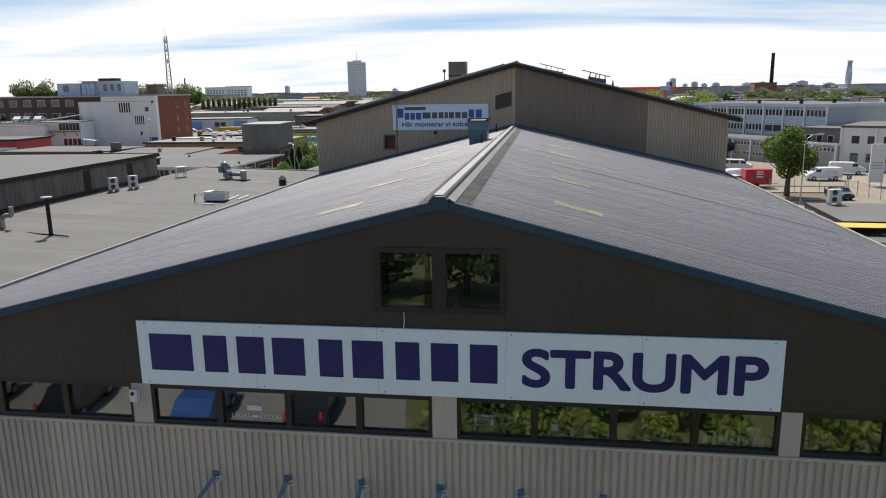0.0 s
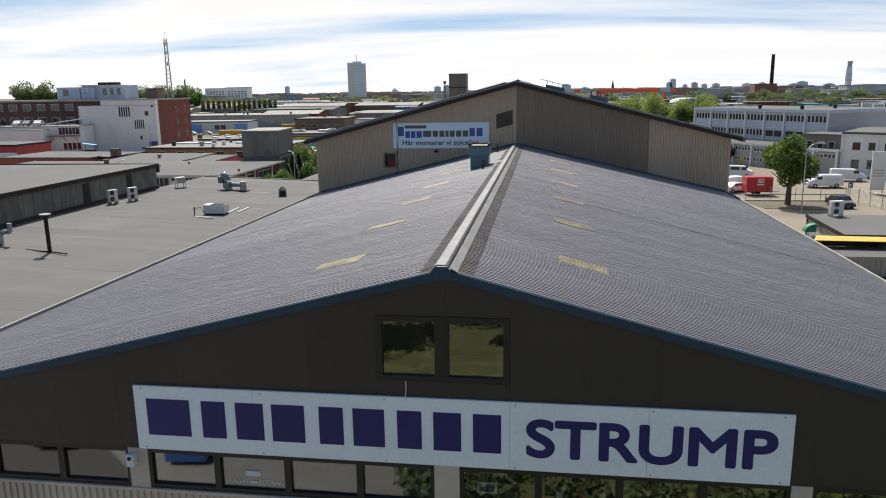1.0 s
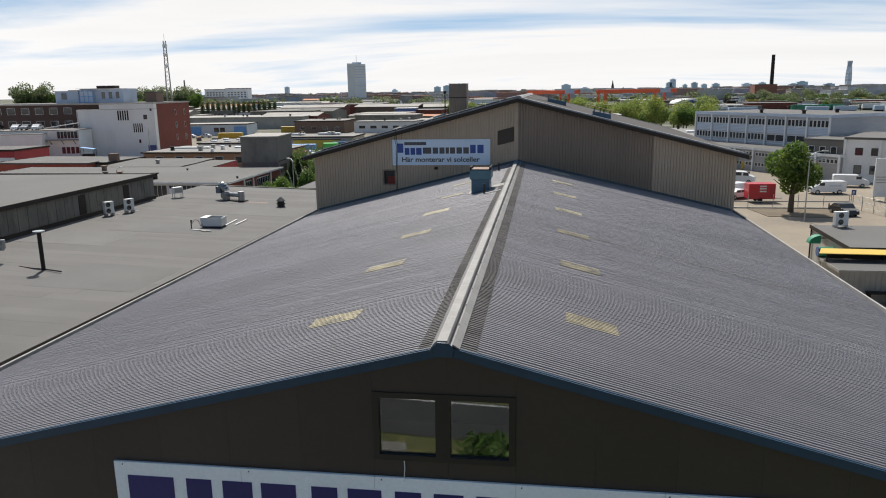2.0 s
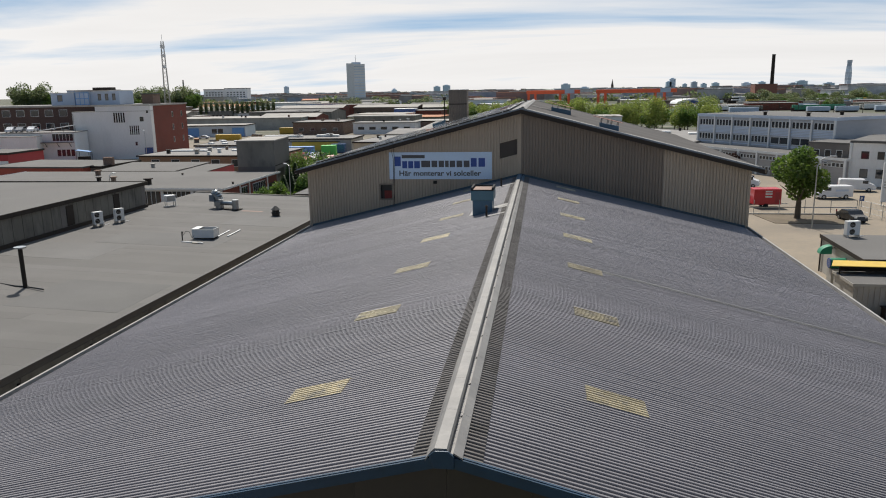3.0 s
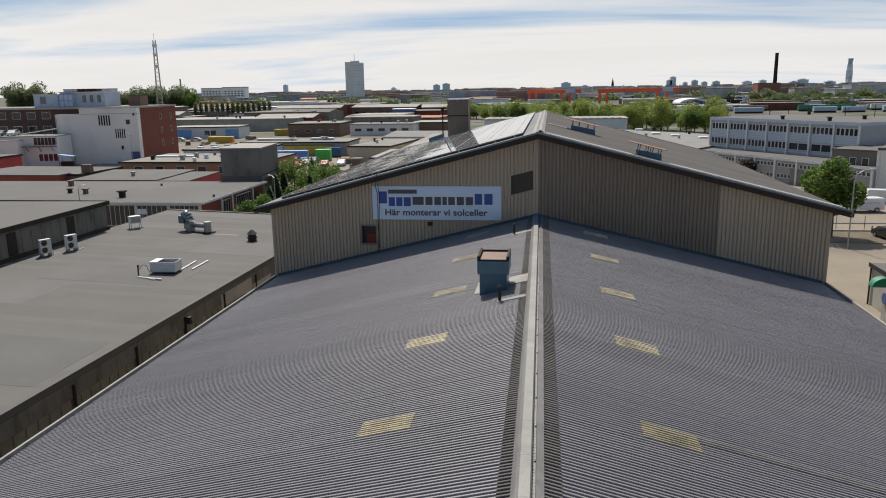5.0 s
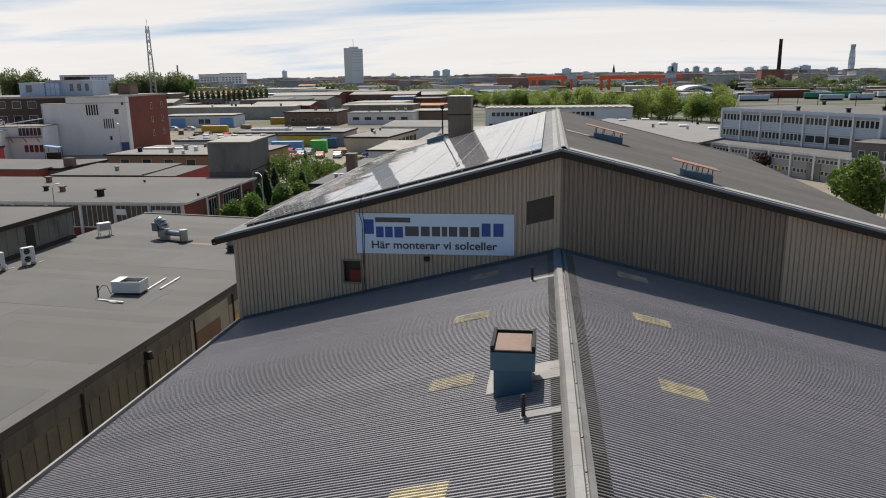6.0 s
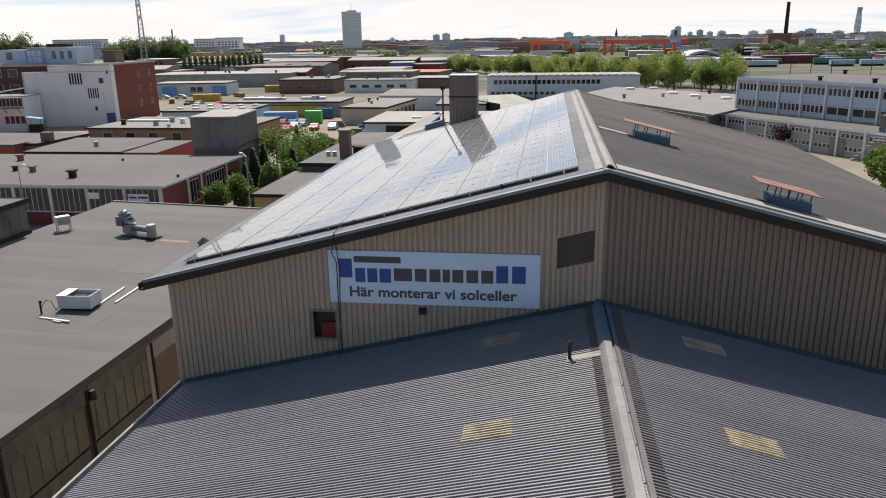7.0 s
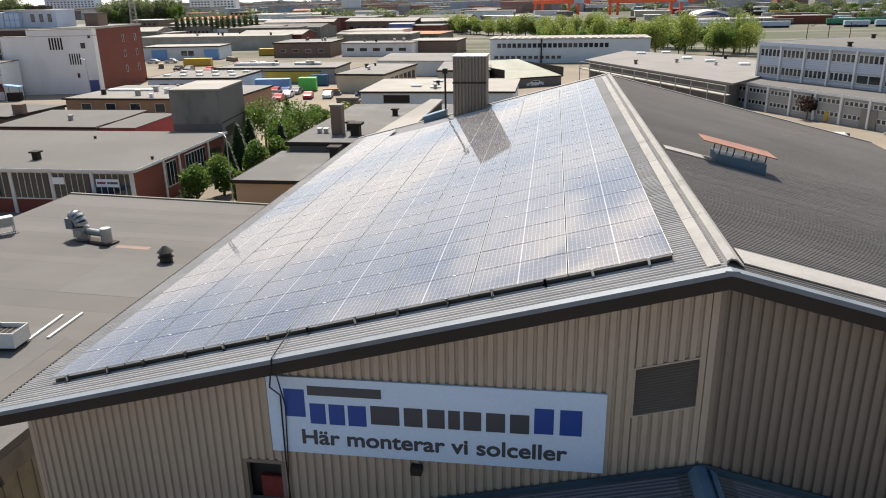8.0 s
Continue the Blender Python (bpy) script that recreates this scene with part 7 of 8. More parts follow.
part("mark", Geo().box(-1.8, -0.6, -0.915, -0.901, 0.5, 0.8), BRIGHTGREEN, v, "green side flash", local=True)
v = vehicle("van", "white van standing behind the red trailer", "van", 28.8, 121, 215, VAN, 1.95, CARWHITE, VAN_PANES, (-1.7, 1.6))
windscreen(v, -1.72, 1.45, -1.04, 1.99, 1.6)
v = vehicle("car", "dark estate car parked by the fence", "car", 38.0, 103.3, 98, CAR, 1.85, CARBLACK, CAR_PANES, (-1.35, 1.35))
tr = thing("red_trailer", "red box trailer with a white mark on its side", "trailer", (30.3, 114.3, 0), 4)
part("body", Geo().box(-1.9, 1.9, -1.1, 1.1, 0.5, 2.75), CARRED, tr, local=True, bevel=0.08)
part("mark", Geo().box(-0.35, 0.6, -1.115, -1.101, 1.55, 1.75).box(-0.35, 0.6, -1.115, -1.101, 1.95, 2.15).box(-0.35, 0.6, -1.115, -1.101, 2.3, 2.5), WHITE, tr, "white plain mark", local=True)
part("hatch", Geo().box(1.0, 1.7, -1.12, -1.101, 0.8, 2.3), REDPAINT, tr, local=True)
for s in (-1, 1):
    part("wheel", Geo().rod((-0.2, s * 1.0 - 0.1, 0.35), (-0.2, s * 1.0 + 0.1, 0.35), 0.35, n=14), TYRE, tr, local=True)
part("drawbar", Geo().box(1.9, 3.2, -0.06, 0.06, 0.45, 0.55), ZINC, tr, local=True)
random.seed(21)
for q, (dx, dy, turn, pt) in enumerate(((-12.5, 4.2, 95, CARWHITE), (-9.6, 4.0, 92, CARGREY), (-6.7, 4.4, 97, CARWHITE), (-18.0, 4.1, 94, CARBLACK))):
    p = NEARER @ AT @ Vector((dx, dy, 0))
    vehicle("car", "parked car on the open roof deck", "car", p.x, p.y, turn + 11, CAR, 1.75, pt, CAR_PANES, (-1.35, 1.35), base=8.112, group="cars on the roof deck")
paints = [CARWHITE, CARRED, CARBLUE, CARGREY, CARBLACK, CARWHITE]
for k in range(16):
    x, y = -69 + (k % 4) * 2.6, 178 + (k // 4) * 5.6 - (k % 4) * 0.4
    vehicle("car", "parked car in the yard behind the workshops", "car", x, y, 95 + random.uniform(-6, 6), CAR, 1.8, paints[k % 6], CAR_PANES, (-1.35, 1.35), group="cars in the far yard")
for k in range(14):
    vehicle("car", "parked car on the roof deck", "car", -212 + k * 4.4, 190 + k * 0.5, 100, CAR, 1.8, random.choice(paints), CAR_PANES, (-1.35, 1.35), group="cars by the brick building")
for cx, cy, w, h, mt, nm in ((-62.2, 198, 4, 3.0, BRIGHTGREEN, "bright green tarpaulin stack"), (-73, 199, 8, 2.6, CARBLUE_PALE, "light blue container"), (-123, 263, 9, 2.4, YELLOWPAINT, "yellow skip container"),
                             (-103, 309, 5, 2.6, GREENPAINT, "green skip container"), (-62.6, 208.5, 4, 2.6, CARBLUE, "blue container"), (-114, 305, 7, 2.6, YELLOWPAINT, "yellow loader body"), (38.5, 158, 2.2, 1.6, YELLOWPAINT, "yellow digger body")):
    c = thing("container", nm + " standing in a yard", "container", (cx, cy, 0), 8)
    part("body", Geo().box(0, w, 0, 2.4, 0.15, h), mt, c, local=True, bevel=0.05)
    for q in range(int(w / 0.6)):
        part("rib", Geo().box(0.2 + q * 0.6, 0.32 + q * 0.6, -0.06, -0.001, 0.2, h - 0.1), mt, c, local=True)
    part("base", Geo().box(0.1, w - 0.1, 0.2, 2.2, 0, 0.15), FASCIA, c, local=True)

for k, (x, y, turn) in enumerate(((-104, 262, 10), (-100, 265, 8), (-96, 262, 12), (-118, 250, 95), (-114, 249, 92), (-44, 188, 10), (-56, 186, 100), (-52, 187, 98), (-9, 207, 30), (-7, 211, 25), (-14, 199, 80), (-30, 196, 5), (-106, 246, 90), (-140, 275, 6), (-134, 276, 8))):
    vehicle("car", "parked car in a yard among the workshops", "car", x, y, turn, CAR, 1.8, paints[(k * 5 + 1) % 6], CAR_PANES, (-1.35, 1.35), group="cars in the yards")
for k, (x, y, w) in enumerate(((-47, 176, 5), (-54, 190, 4), (-110, 232, 6), (-103, 234, 5), (-98, 239, 4), (-20, 196, 5), (-24, 199, 4), (-126, 256, 5), (-112, 281, 7), (-45, 158, 4), (-92, 252, 6))):
    st = thing("pallet_stack", "stack of weathered pallets and goods in a yard", "pallets", (x, y, 0), 17 * k)
    for q in range(3):
        part("pallet", Geo().box(0.05 * (q % 2), w - 0.3 * q, 0, 1.6, 0.5 * q, 0.5 * q + 0.42), (BRICK_OCHRE, CONCRETE, RENDER_GREY)[(k + q) % 3], st, local=True)

# ---- yard furniture ----
lp = thing("street_lamp", "grey street lamp with one curved arm", "street lamp", (31.4, 97.7, 0))
part("pole", Geo().rod((0, 0, 0), (0, 0, 7.6), 0.09, 0.06, 10), ZINC, lp, local=True)
part("arm", Geo().path([(0, 0, 7.6), (0.25, 0, 8.3), (0.8, 0, 8.7), (1.5, 0, 8.8)], 0.05, 8), ZINC, lp, local=True)
part("head", Geo().box(1.35, 2.1, -0.15, 0.15, 8.72, 8.88), ZINC, lp, local=True, bevel=0.04)
for sx, sy, hh, rot in ((-36.2, 101.2, 7.4, 140), (-108, 189, 8.0, 170), (-60.8, 97.4, 6.5, 90), (-140, 170, 7, 170)):
    lp = thing("street_lamp", "slim grey street lamp with a short arm", "street lamp", (sx, sy, 0), rot)
    part("pole", Geo().rod((0, 0, 0), (0, 0, hh), 0.08, 0.05, 8), ZINC, lp, local=True)
    part("arm", Geo().path([(0, 0, hh), (0.4, 0, hh + 0.25), (0.9, 0, hh + 0.3)], 0.04, 6), ZINC, lp, local=True)
    part("head", Geo().box(0.8, 1.4, -0.13, 0.13, hh + 0.22, hh + 0.36), WHITE, lp, local=True, bevel=0.03)


def fence(x0, y0, x1, y1, n, h, label, mesh=True):
    f = thing("fence", label, "fence", (x0, y0, 0))
    for k in range(n + 1):
        s = k / n
        px, py = x0 + (x1 - x0) * s, y0 + (y1 - y0) * s
        part("post", Geo().rod((px, py, 0), (px, py, h), 0.045, n=6), ZINC, f)
    for z in ((h * 0.25, h * 0.6, h - 0.05) if mesh else (0.9,)):
        part("rail", Geo().rod((x0, y0, z), (x1, y1, z), 0.025 if mesh else 0.07, n=5), ZINC, f)
    if mesh:
        g = Geo()
        m = int(math.hypot(x1 - x0, y1 - y0) / 0.25)
        for k in range(m):
            s = k / m
            px, py = x0 + (x1 - x0) * s, y0 + (y1 - y0) * s
            g.rod((px, py, 0.05), (px, py, h - 0.05), 0.01, n=3)
        tagged(part("wire_infill", g, ZINC, f), kind="stuff")


fence(14, 108.3, 40.6, 108.6, 8, 1.9, "low steel rail fence along the yard", False)
fence(40.8, 108.5, 44.5, 92, 7, 2.0, "grey wire mesh fence on steel posts")
fence(-42, 97.5, -36.5, 97.5, 3, 2.2, "wire gate between brick walls")
ps = thing("parking_sign", "blue parking sign on a post", "road sign", (40.2, 106.3, 0))
part("post", Geo().rod((0, 0, 0), (0, 0, 2.6), 0.04, n=8), ZINC, ps, local=True)
part("plate", Geo().box(-0.3, 0.3, -0.03, 0.0, 2.15, 2.85), CARBLUE, ps, local=True, bevel=0.01)
letters("lettering", "P", 0.55, WHITE, ps, pose(40.04, 106.25, 2.3, 90), bold=0.04, depth=0.004)
py_ = thing("pylon_sign", "tall white pylon sign with faint grey lines", "sign", (47.4, 115.7, 0))
part("panel", Geo().box(-1.0, 1.0, -0.15, 0.15, 0.6, 6.2), WHITE, py_, local=True, bevel=0.03)
for z in (2.6, 3.0, 3.4):
    part("line", Geo().box(-0.8, 0.7, -0.165, -0.151, z, z + 0.16), CONCRETE_PALE, py_, local=True)
for s in (-0.8, 0.8):
    part("post", Geo().box(s - 0.06, s + 0.06, -0.06, 0.06, 0, 0.6), ZINC, py_, local=True)
tagged(part("yard_kerb", Geo().box(14, 41, 108.0, 108.25, 0, 0.14), CONCRETE_PALE), "pale concrete kerb", "kerb", kind="structure")
tagged(part("grass_patch", Geo().slab([(28, 101), (38, 100.5), (38, 107.5), (27, 107.5)], 0.0, 0.06), DIRT), "trodden earth round the tree", "earth", kind="structure")


for k, (x, y, h) in enumerate(((78, 300, 9.5), (84, 298, 10.0), (92, 302, 9.5), (104, 300, 9.0), (70, 330, 9.0), (118, 310, 9.5), (60, 345, 9.0))):
    cm = thing("catenary_mast", "dark steel mast over the railway tracks", "mast", (x, y, 0), 12 * k, "masts by the railway")
    part("pole", Geo().rod((0, 0, 0), (0, 0, h), 0.16, 0.1, 8), FASCIA, cm, local=True)
    part("arm", Geo().rod((0, 0, h - 1.0), (2.6, 0, h - 0.5), 0.06, n=6), FASCIA, cm, local=True)
    part("stay", Geo().rod((0, 0, h - 2.0), (2.2, 0, h - 0.6), 0.04, n=5), FASCIA, cm, local=True)

# ---- trees ----
def crown(geo, rng, centre, radii, count, leaf):
    """Leaf clumps on the outside of several overlapping lobes."""
    lobes = []
    for _ in range(9):
        d = rng.normal(size=3)
        d /= np.linalg.norm(d)
        lobes.append((np.array(centre) + d * np.array(radii) * rng.uniform(0.25, 0.62), np.array(radii) * rng.uniform(0.32, 0.55)))
    lobes.append((np.array(centre), np.array(radii) * 0.6))
    verts, faces = [], []
    for i in range(count):
        c, r = lobes[rng.integers(len(lobes))]
        d = rng.normal(size=3)
        d /= np.linalg.norm(d)
        p = c + d * r * rng.uniform(0.7, 1.08)
        a, b = rng.normal(size=3), rng.normal(size=3)
        a /= np.linalg.norm(a)
        b -= a * a.dot(b)
        b /= np.linalg.norm(b)
        s = leaf * rng.uniform(0.6, 1.4)
        n = len(verts)
        verts += [tuple(p - a * s * 0.5), tuple(p + b * s * 0.32), tuple(p + a * s * 0.5), tuple(p - b * s * 0.32)]
        faces.append((n, n + 1, n + 2, n + 3))
    geo.add(verts, faces)


def tree(name, label, x, y, h, r, seed, mat, leaf=0.45, count=2600, trunk=0.3, base=0.0, slim=False, group="", low=None, limbs=7):
    rng = np.random.default_rng(seed)
    t = thing(name, label, "tree" if name == "tree" else "bush", (x, y, base), group=group)
    low = h * (low if low is not None else 0.12 if slim else 0.2)
    g = Geo().rod((0, 0, 0), (0.1, 0.05, h * 0.5), trunk, trunk * 0.5, 9).rod((0.1, 0.05, h * 0.5), (0.0, 0.1, h * 0.85), trunk * 0.5, trunk * 0.15, 7)
    part("trunk", g, BARK, t, local=True)
    for k in range(limbs):
        a = rng.uniform(0, 6.28)
        z0 = rng.uniform(low, h * 0.6)
        part("limb", Geo().rod((0.05, 0.03, z0), (math.cos(a) * r * 0.62, math.sin(a) * r * 0.62, z0 + h * 0.2), trunk * 0.36, trunk * 0.08, 6), BARK, t, local=True)
    g = Geo()
    crown(g, rng, (0, 0, (h + low) / 2), (r, r, (h - low) / 2), count, leaf)
    part("crown", g, mat, t, local=True)
    return t


tree("tree", "round-crowned green street tree on a patch of grass", 31.8, 104.6, 9.6, 3.9, 3, LEAF_STREET, 0.42, 5200, 0.42)
for k, (x, y, h, r, mt) in enumerate(((-41.5, 104, 4.4, 2.0, LEAF), (-39.8, 107, 4.5, 2.1, LEAF), (-38.6, 113, 5.0, 1.8, LEAF), (-37.6, 119, 5.0, 1.9, LEAF),
                                      (-40, 126, 6.5, 3.2, LEAF), (-45, 133, 8.6, 4.6, LEAF), (-40.5, 135, 8.0, 4.4, LEAF), (-37, 144, 5.5, 2.4, LEAF_PALE), (-42, 149, 4.0, 2.5, LEAF), (-36.5, 103.5, 3.6, 1.4, LEAF))):
    tree("tree", "leafy green garden tree between the workshops", x, y, h, r, 40 + k, mt, 0.3, 3400, 0.16, group="trees between the workshops", low=0.04)
for k, (x, y, h) in enumerate(((-42.5, 118, 6.2), (-43.5, 124, 5.8), (-41.2, 112, 5.0), (-38.5, 122, 5.6), (-44, 140, 6.5))):
    rng = np.random.default_rng(70 + k)
    t = thing("tree", "dark narrow conifer between the workshops", "tree", (x, y, 0), group="conifers between the workshops")
    part("trunk", Geo().rod((0, 0, 0), (0, 0, h * 0.95), 0.14, 0.03, 7), BARK, t, local=True)
    verts, faces = [], []
    for i in range(1500):
        z = h * (1 - rng.uniform(0, 1) ** 0.6 * 0.92)
        rr = (h - z) * 0.24 * rng.uniform(0.5, 1.1) + 0.05
        a = rng.uniform(0, 6.283)
        p = np.array((math.cos(a) * rr, math.sin(a) * rr, z))
        o = np.array((math.cos(a) * 0.35, math.sin(a) * 0.35, -0.18))
        s = np.array((-math.sin(a) * 0.12, math.cos(a) * 0.12, 0.03))
        n = len(verts)
        verts += [tuple(p - s), tuple(p + o), tuple(p + s), tuple(p - o * 0.3)]
        faces.append((n, n + 1, n + 2, n + 3))
    part("crown", Geo().add(verts, faces), LEAF_DARK, t, local=True)
tree("tree", "copper-leaved small tree by the office wing", 36.6, 161, 4.2, 2.2, 90, COPPER, 0.35, 1200, 0.12)

# belt of trees behind the long white building
protos = [tree("tree", "bright green tree in a dense belt along the railway", 0, 0, h, r, 100 + k, m, 0.55, 2800, 0.25, group="belt of trees by the railway", low=0.03, limbs=2)
          for k, (h, r, m) in enumerate(((13, 5.6, LEAF_PALE), (15, 6.0, LEAF_PALE), (11.5, 5.2, LEAF)))]
random.seed(8)
belt = [(62 - 2.55 * k + random.uniform(-2, 2), 296 + 3.6 * k + random.uniform(-7, 7)) for k in range(52)] + [(56 - 5 * k + random.uniform(-2, 2), 290 + 2.2 * k) for k in range(14)]
for k, (x, y) in enumerate(belt):
    s = random.uniform(0.8, 1.15)
    m = pose(x, y, 0, 0, 0, random.uniform(0, 360)) @ Matrix.Diagonal((s, s, s * (0.95 - 0.2 * min(1.0, (y - 290) / 180)), 1))
    if k < 3:
        protos[k].matrix_basis = m
    else:
        copy_thing(protos[k % 3], m)
far_protos = [tree("tree", "dark green tree far off among the buildings", 0, 0, h, r, 130 + k, m, 0.9, 2600, 0.4, group="far trees", low=0.05, limbs=0)
              for k, (h, r, m) in enumerate(((15, 7.5, LEAF_FAR), (18, 8.5, LEAF_FAR), (13, 6.5, LEAF)))]
far = [(-414 + random.uniform(-4, 4) + 8.2 * (k % 9), 690 + 12 * (k // 9) + random.uniform(-8, 8)) for k in range(18)]
far += [(-498 + 6.5 * k, 640 + random.uniform(-10, 10)) for k in range(6)]
far += [(190 + 13 * k, 760 + random.uniform(-14, 14)) for k in range(9)] + [(330 + 15 * k, 760 + random.uniform(-20, 20)) for k in range(10)]
far += [(random.uniform(-0.45, 0.45) * y, y) for y in [random.uniform(820, 1700) for k in range(90)]]
far += [(random.uniform(0.16, 0.42) * y, y) for y in [random.uniform(520, 800) for k in range(30)]]
far += [(-150 + 9 * k + random.uniform(-3, 3), 560 + 2 * k + random.uniform(-10, 10)) for k in range(9)]
for k, (x, y) in enumerate(far):
    m = pose(x, y, -1 if k < 24 else -3.5, 0, 0, random.uniform(0, 360)) @ Matrix.Diagonal((1.2, 1.2, 1.24, 1) if k < 18 else (1.35, 1.35, 1.48, 1) if k < 24 else (0.62, 0.62, 0.62, 1) if 43 <= k < 163 else (0.95, 0.95, 0.78, 1))
    if k < 3:
        far_protos[k].matrix_basis = m
    else:
        copy_thing(far_protos[k % 3], m)
pop = tree("tree", "slim dark poplar in a row", 0, 0, 14.6, 1.7, 150, LEAF_FAR, 0.45, 1800, 0.2, slim=True, group="row of poplars", limbs=0)
for k in range(15):
    m = pose(-207 + 2.9 * k, 425 + 0.8 * k, 0, 0, 0, 40 * k)
    if k == 0:
        pop.matrix_basis = m
    else:
        copy_thing(pop, m)
# trees and bushes across the road in front of the warehouse
mir = [tree("tree", "leafy roadside tree facing the warehouse", 0, 0, h, r, 170 + k, m, 0.5, 1800, 0.25, group="roadside trees", limbs=3)
       for k, (h, r, m) in enumerate(((9, 4.0, LEAF_DARK), (11, 4.6, LEAF), (7, 3.4, LEAF_DARK)))]
for k in range(40):
    m = pose(-46 + 2.4 * k + random.uniform(-1.5, 1.5), -18.8 - 4 * (k % 3), 0, 0, 0, 70 * k)
    if k < 3:
        mir[k].matrix_basis = m
    else:
        copy_thing(mir[k % 3], m)
for k, (x, y, turn, pt) in enumerate(((-31.5, -7.0, 80, CARGREY), (-27.6, -6.4, 84, CARWHITE), (-22.6, -6.8, 82, CARBLACK), (-15.8, -6.2, 84, CARBLUE), (-10.8, -7.2, 84, CARBLACK))):
    vehicle("car", "parked car in front of the warehouse", "car", x, y, turn, CAR, 1.8, pt, CAR_PANES, (-1.35, 1.35), group="cars in front of the warehouse")

bushes = [tree("bush", "rough green shrub on the road bank", 0, 0, h, r, 190 + k, m, 0.3, 900, 0.06, group="shrubs on the road bank", low=0.02, limbs=0)
          for k, (h, r, m) in enumerate(((2.2, 1.6, LEAF_FAR), (1.6, 1.3, LEAF_PALE), (2.6, 1.7, LEAF)))]
for k in range(36):
    m = pose(-5 + 0.95 * k + random.uniform(-0.6, 0.6), -2.6 - 2.4 * (k % 3) + random.uniform(-0.6, 0.6), 0, 0, 0, 50 * k)
    if k < 3:
        bushes[k].matrix_basis = m
    else:
        copy_thing(bushes[k % 3], m)
tagged(part("car_park", Geo().slab([(-60, -10.5), (-7, -10.2), (-3, 11.2), (-60, 11.2)], 0.0, 0.06), FORECOURT), "grey concrete forecourt in front of the warehouse", "forecourt", kind="structure")

# ---- distance ----
twr = thing("office_tower", "tall pale blue office tower with a mast", "tower", (-238, 908, 0), 14)
part("shaft", Geo().box(-11, 11, -9, 9, 0, 49), RENDER_WHITE, twr, local=True)
# window bands in the haze-pale wall colour instead of dark panes
for k in range(14):
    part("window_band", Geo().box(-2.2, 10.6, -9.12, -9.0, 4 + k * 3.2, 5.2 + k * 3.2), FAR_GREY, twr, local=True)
part("stair_core", Geo().box(-11.3, -2.6, -9.3, -9.0, 0, 50), WHITE, twr, "white end wall", local=True)
part("crown", Geo().box(-5, 6, -5, 5, 49, 51.5), BLUEWHITE, twr, local=True)
part("mast", Geo().rod((0, 0, 51), (0, 0, 60), 0.25, n=6), ZINC, twr, local=True)
part("podium", Geo().box(-40, 50, -12, 20, 0, 9), CONCRETE_PALE, twr, local=True)
lat = thing("lattice_mast", "tall pale lattice radio mast with antennas", "mast", (-176.7, 330, 0), 20)
for sx in (-1, 1):
    for sy in (-1, 1):
        part("leg", Geo().rod((sx * 1.4, sy * 1.4, 0), (sx * 0.5, sy * 0.5, 41), 0.16, n=5), CONCRETE_PALE, lat, local=True)
for k in range(22):
    z, w = k * 1.85, 1.4 - 0.9 * k / 22
    part("brace", Geo().rod((-w, -w, z), (w, -w, z + 1.85), 0.08, n=4).rod((w, w, z), (-w, w, z + 1.85), 0.08, n=4), CONCRETE_PALE, lat, local=True)
for z in (29, 34, 38):
    part("antenna", Geo().box(-0.9, 0.9, -0.9, 0.9, z, z + 1.3), WHITE, lat, local=True)
part("tip", Geo().rod((0, 0, 41), (0, 0, 44), 0.08, n=5), ZINC, lat, local=True)
st = thing("factory_chimney", "tall dark factory chimney beside an ochre boiler house", "chimney", (247, 900, 0))
part("shaft", Geo().rod((0, 0, 0), (0, 0, 49), 2.3, 1.8, 14), FASCIA, st, local=True)
part("rim", Geo().rod((0, 0, 49), (0, 0, 49.6), 2.0, n=14), RENDER_GREY, st, local=True)
building("boiler_house", "ochre boiler house with an orange band", "building", 228, 895, 0, 24, 20, 17, RUST, FELT)
pt = thing("factory_chimney", "slim grey chimney far off", "chimney", (-461, 900, 0))
part("shaft", Geo().rod((0, 0, 0), (0, 0, 34), 1.2, 0.9, 8), CONCRETE, pt, local=True)
for gx0, gx1, gy in ((-26, 18, 805), (45, 112, 780)):
    ga = thing("gantry_crane", "orange-red gantry crane over the railway yard", "crane", ((gx0 + gx1) / 2, gy, 0))
    part("girder", Geo().box(gx0, gx1 + 12, gy - 1.2, gy + 1.2, 10.6, 14.4), ORANGE, ga, bevel=0.2)
    for lx in (gx0 + 1, gx0 + 8, gx1 - 10, gx1 - 1):
        part("leg", Geo().box(lx, lx + 2.6, gy - 1.0, gy + 1.0, 0, 10.6), ORANGE, ga)
    part("cab", Geo().box(gx1 - 4, gx1 + 6, gy - 1.6, gy - 1.25, 10.8, 15.0), BLUEWHITE, ga)
ah = thing("arched_hall", "white arched-roof hall with a blue end", "warehouse", (110, 620, 0))
arcp = [(98 + 12 * (1 - math.cos(math.pi * k / 10)), 3.0 + 3.6 * math.sin(math.pi * k / 10)) for k in range(11)]
part("shell", Geo().prism([(98, 0), (122, 0)] + arcp[::-1], 615, 650), WHITE, ah)
part("end_wall", Geo().prism([(99, 0), (121, 0), (121, 3), (110, 5.8), (99, 3)], 614.7, 614.99), CARBLUE, ah)

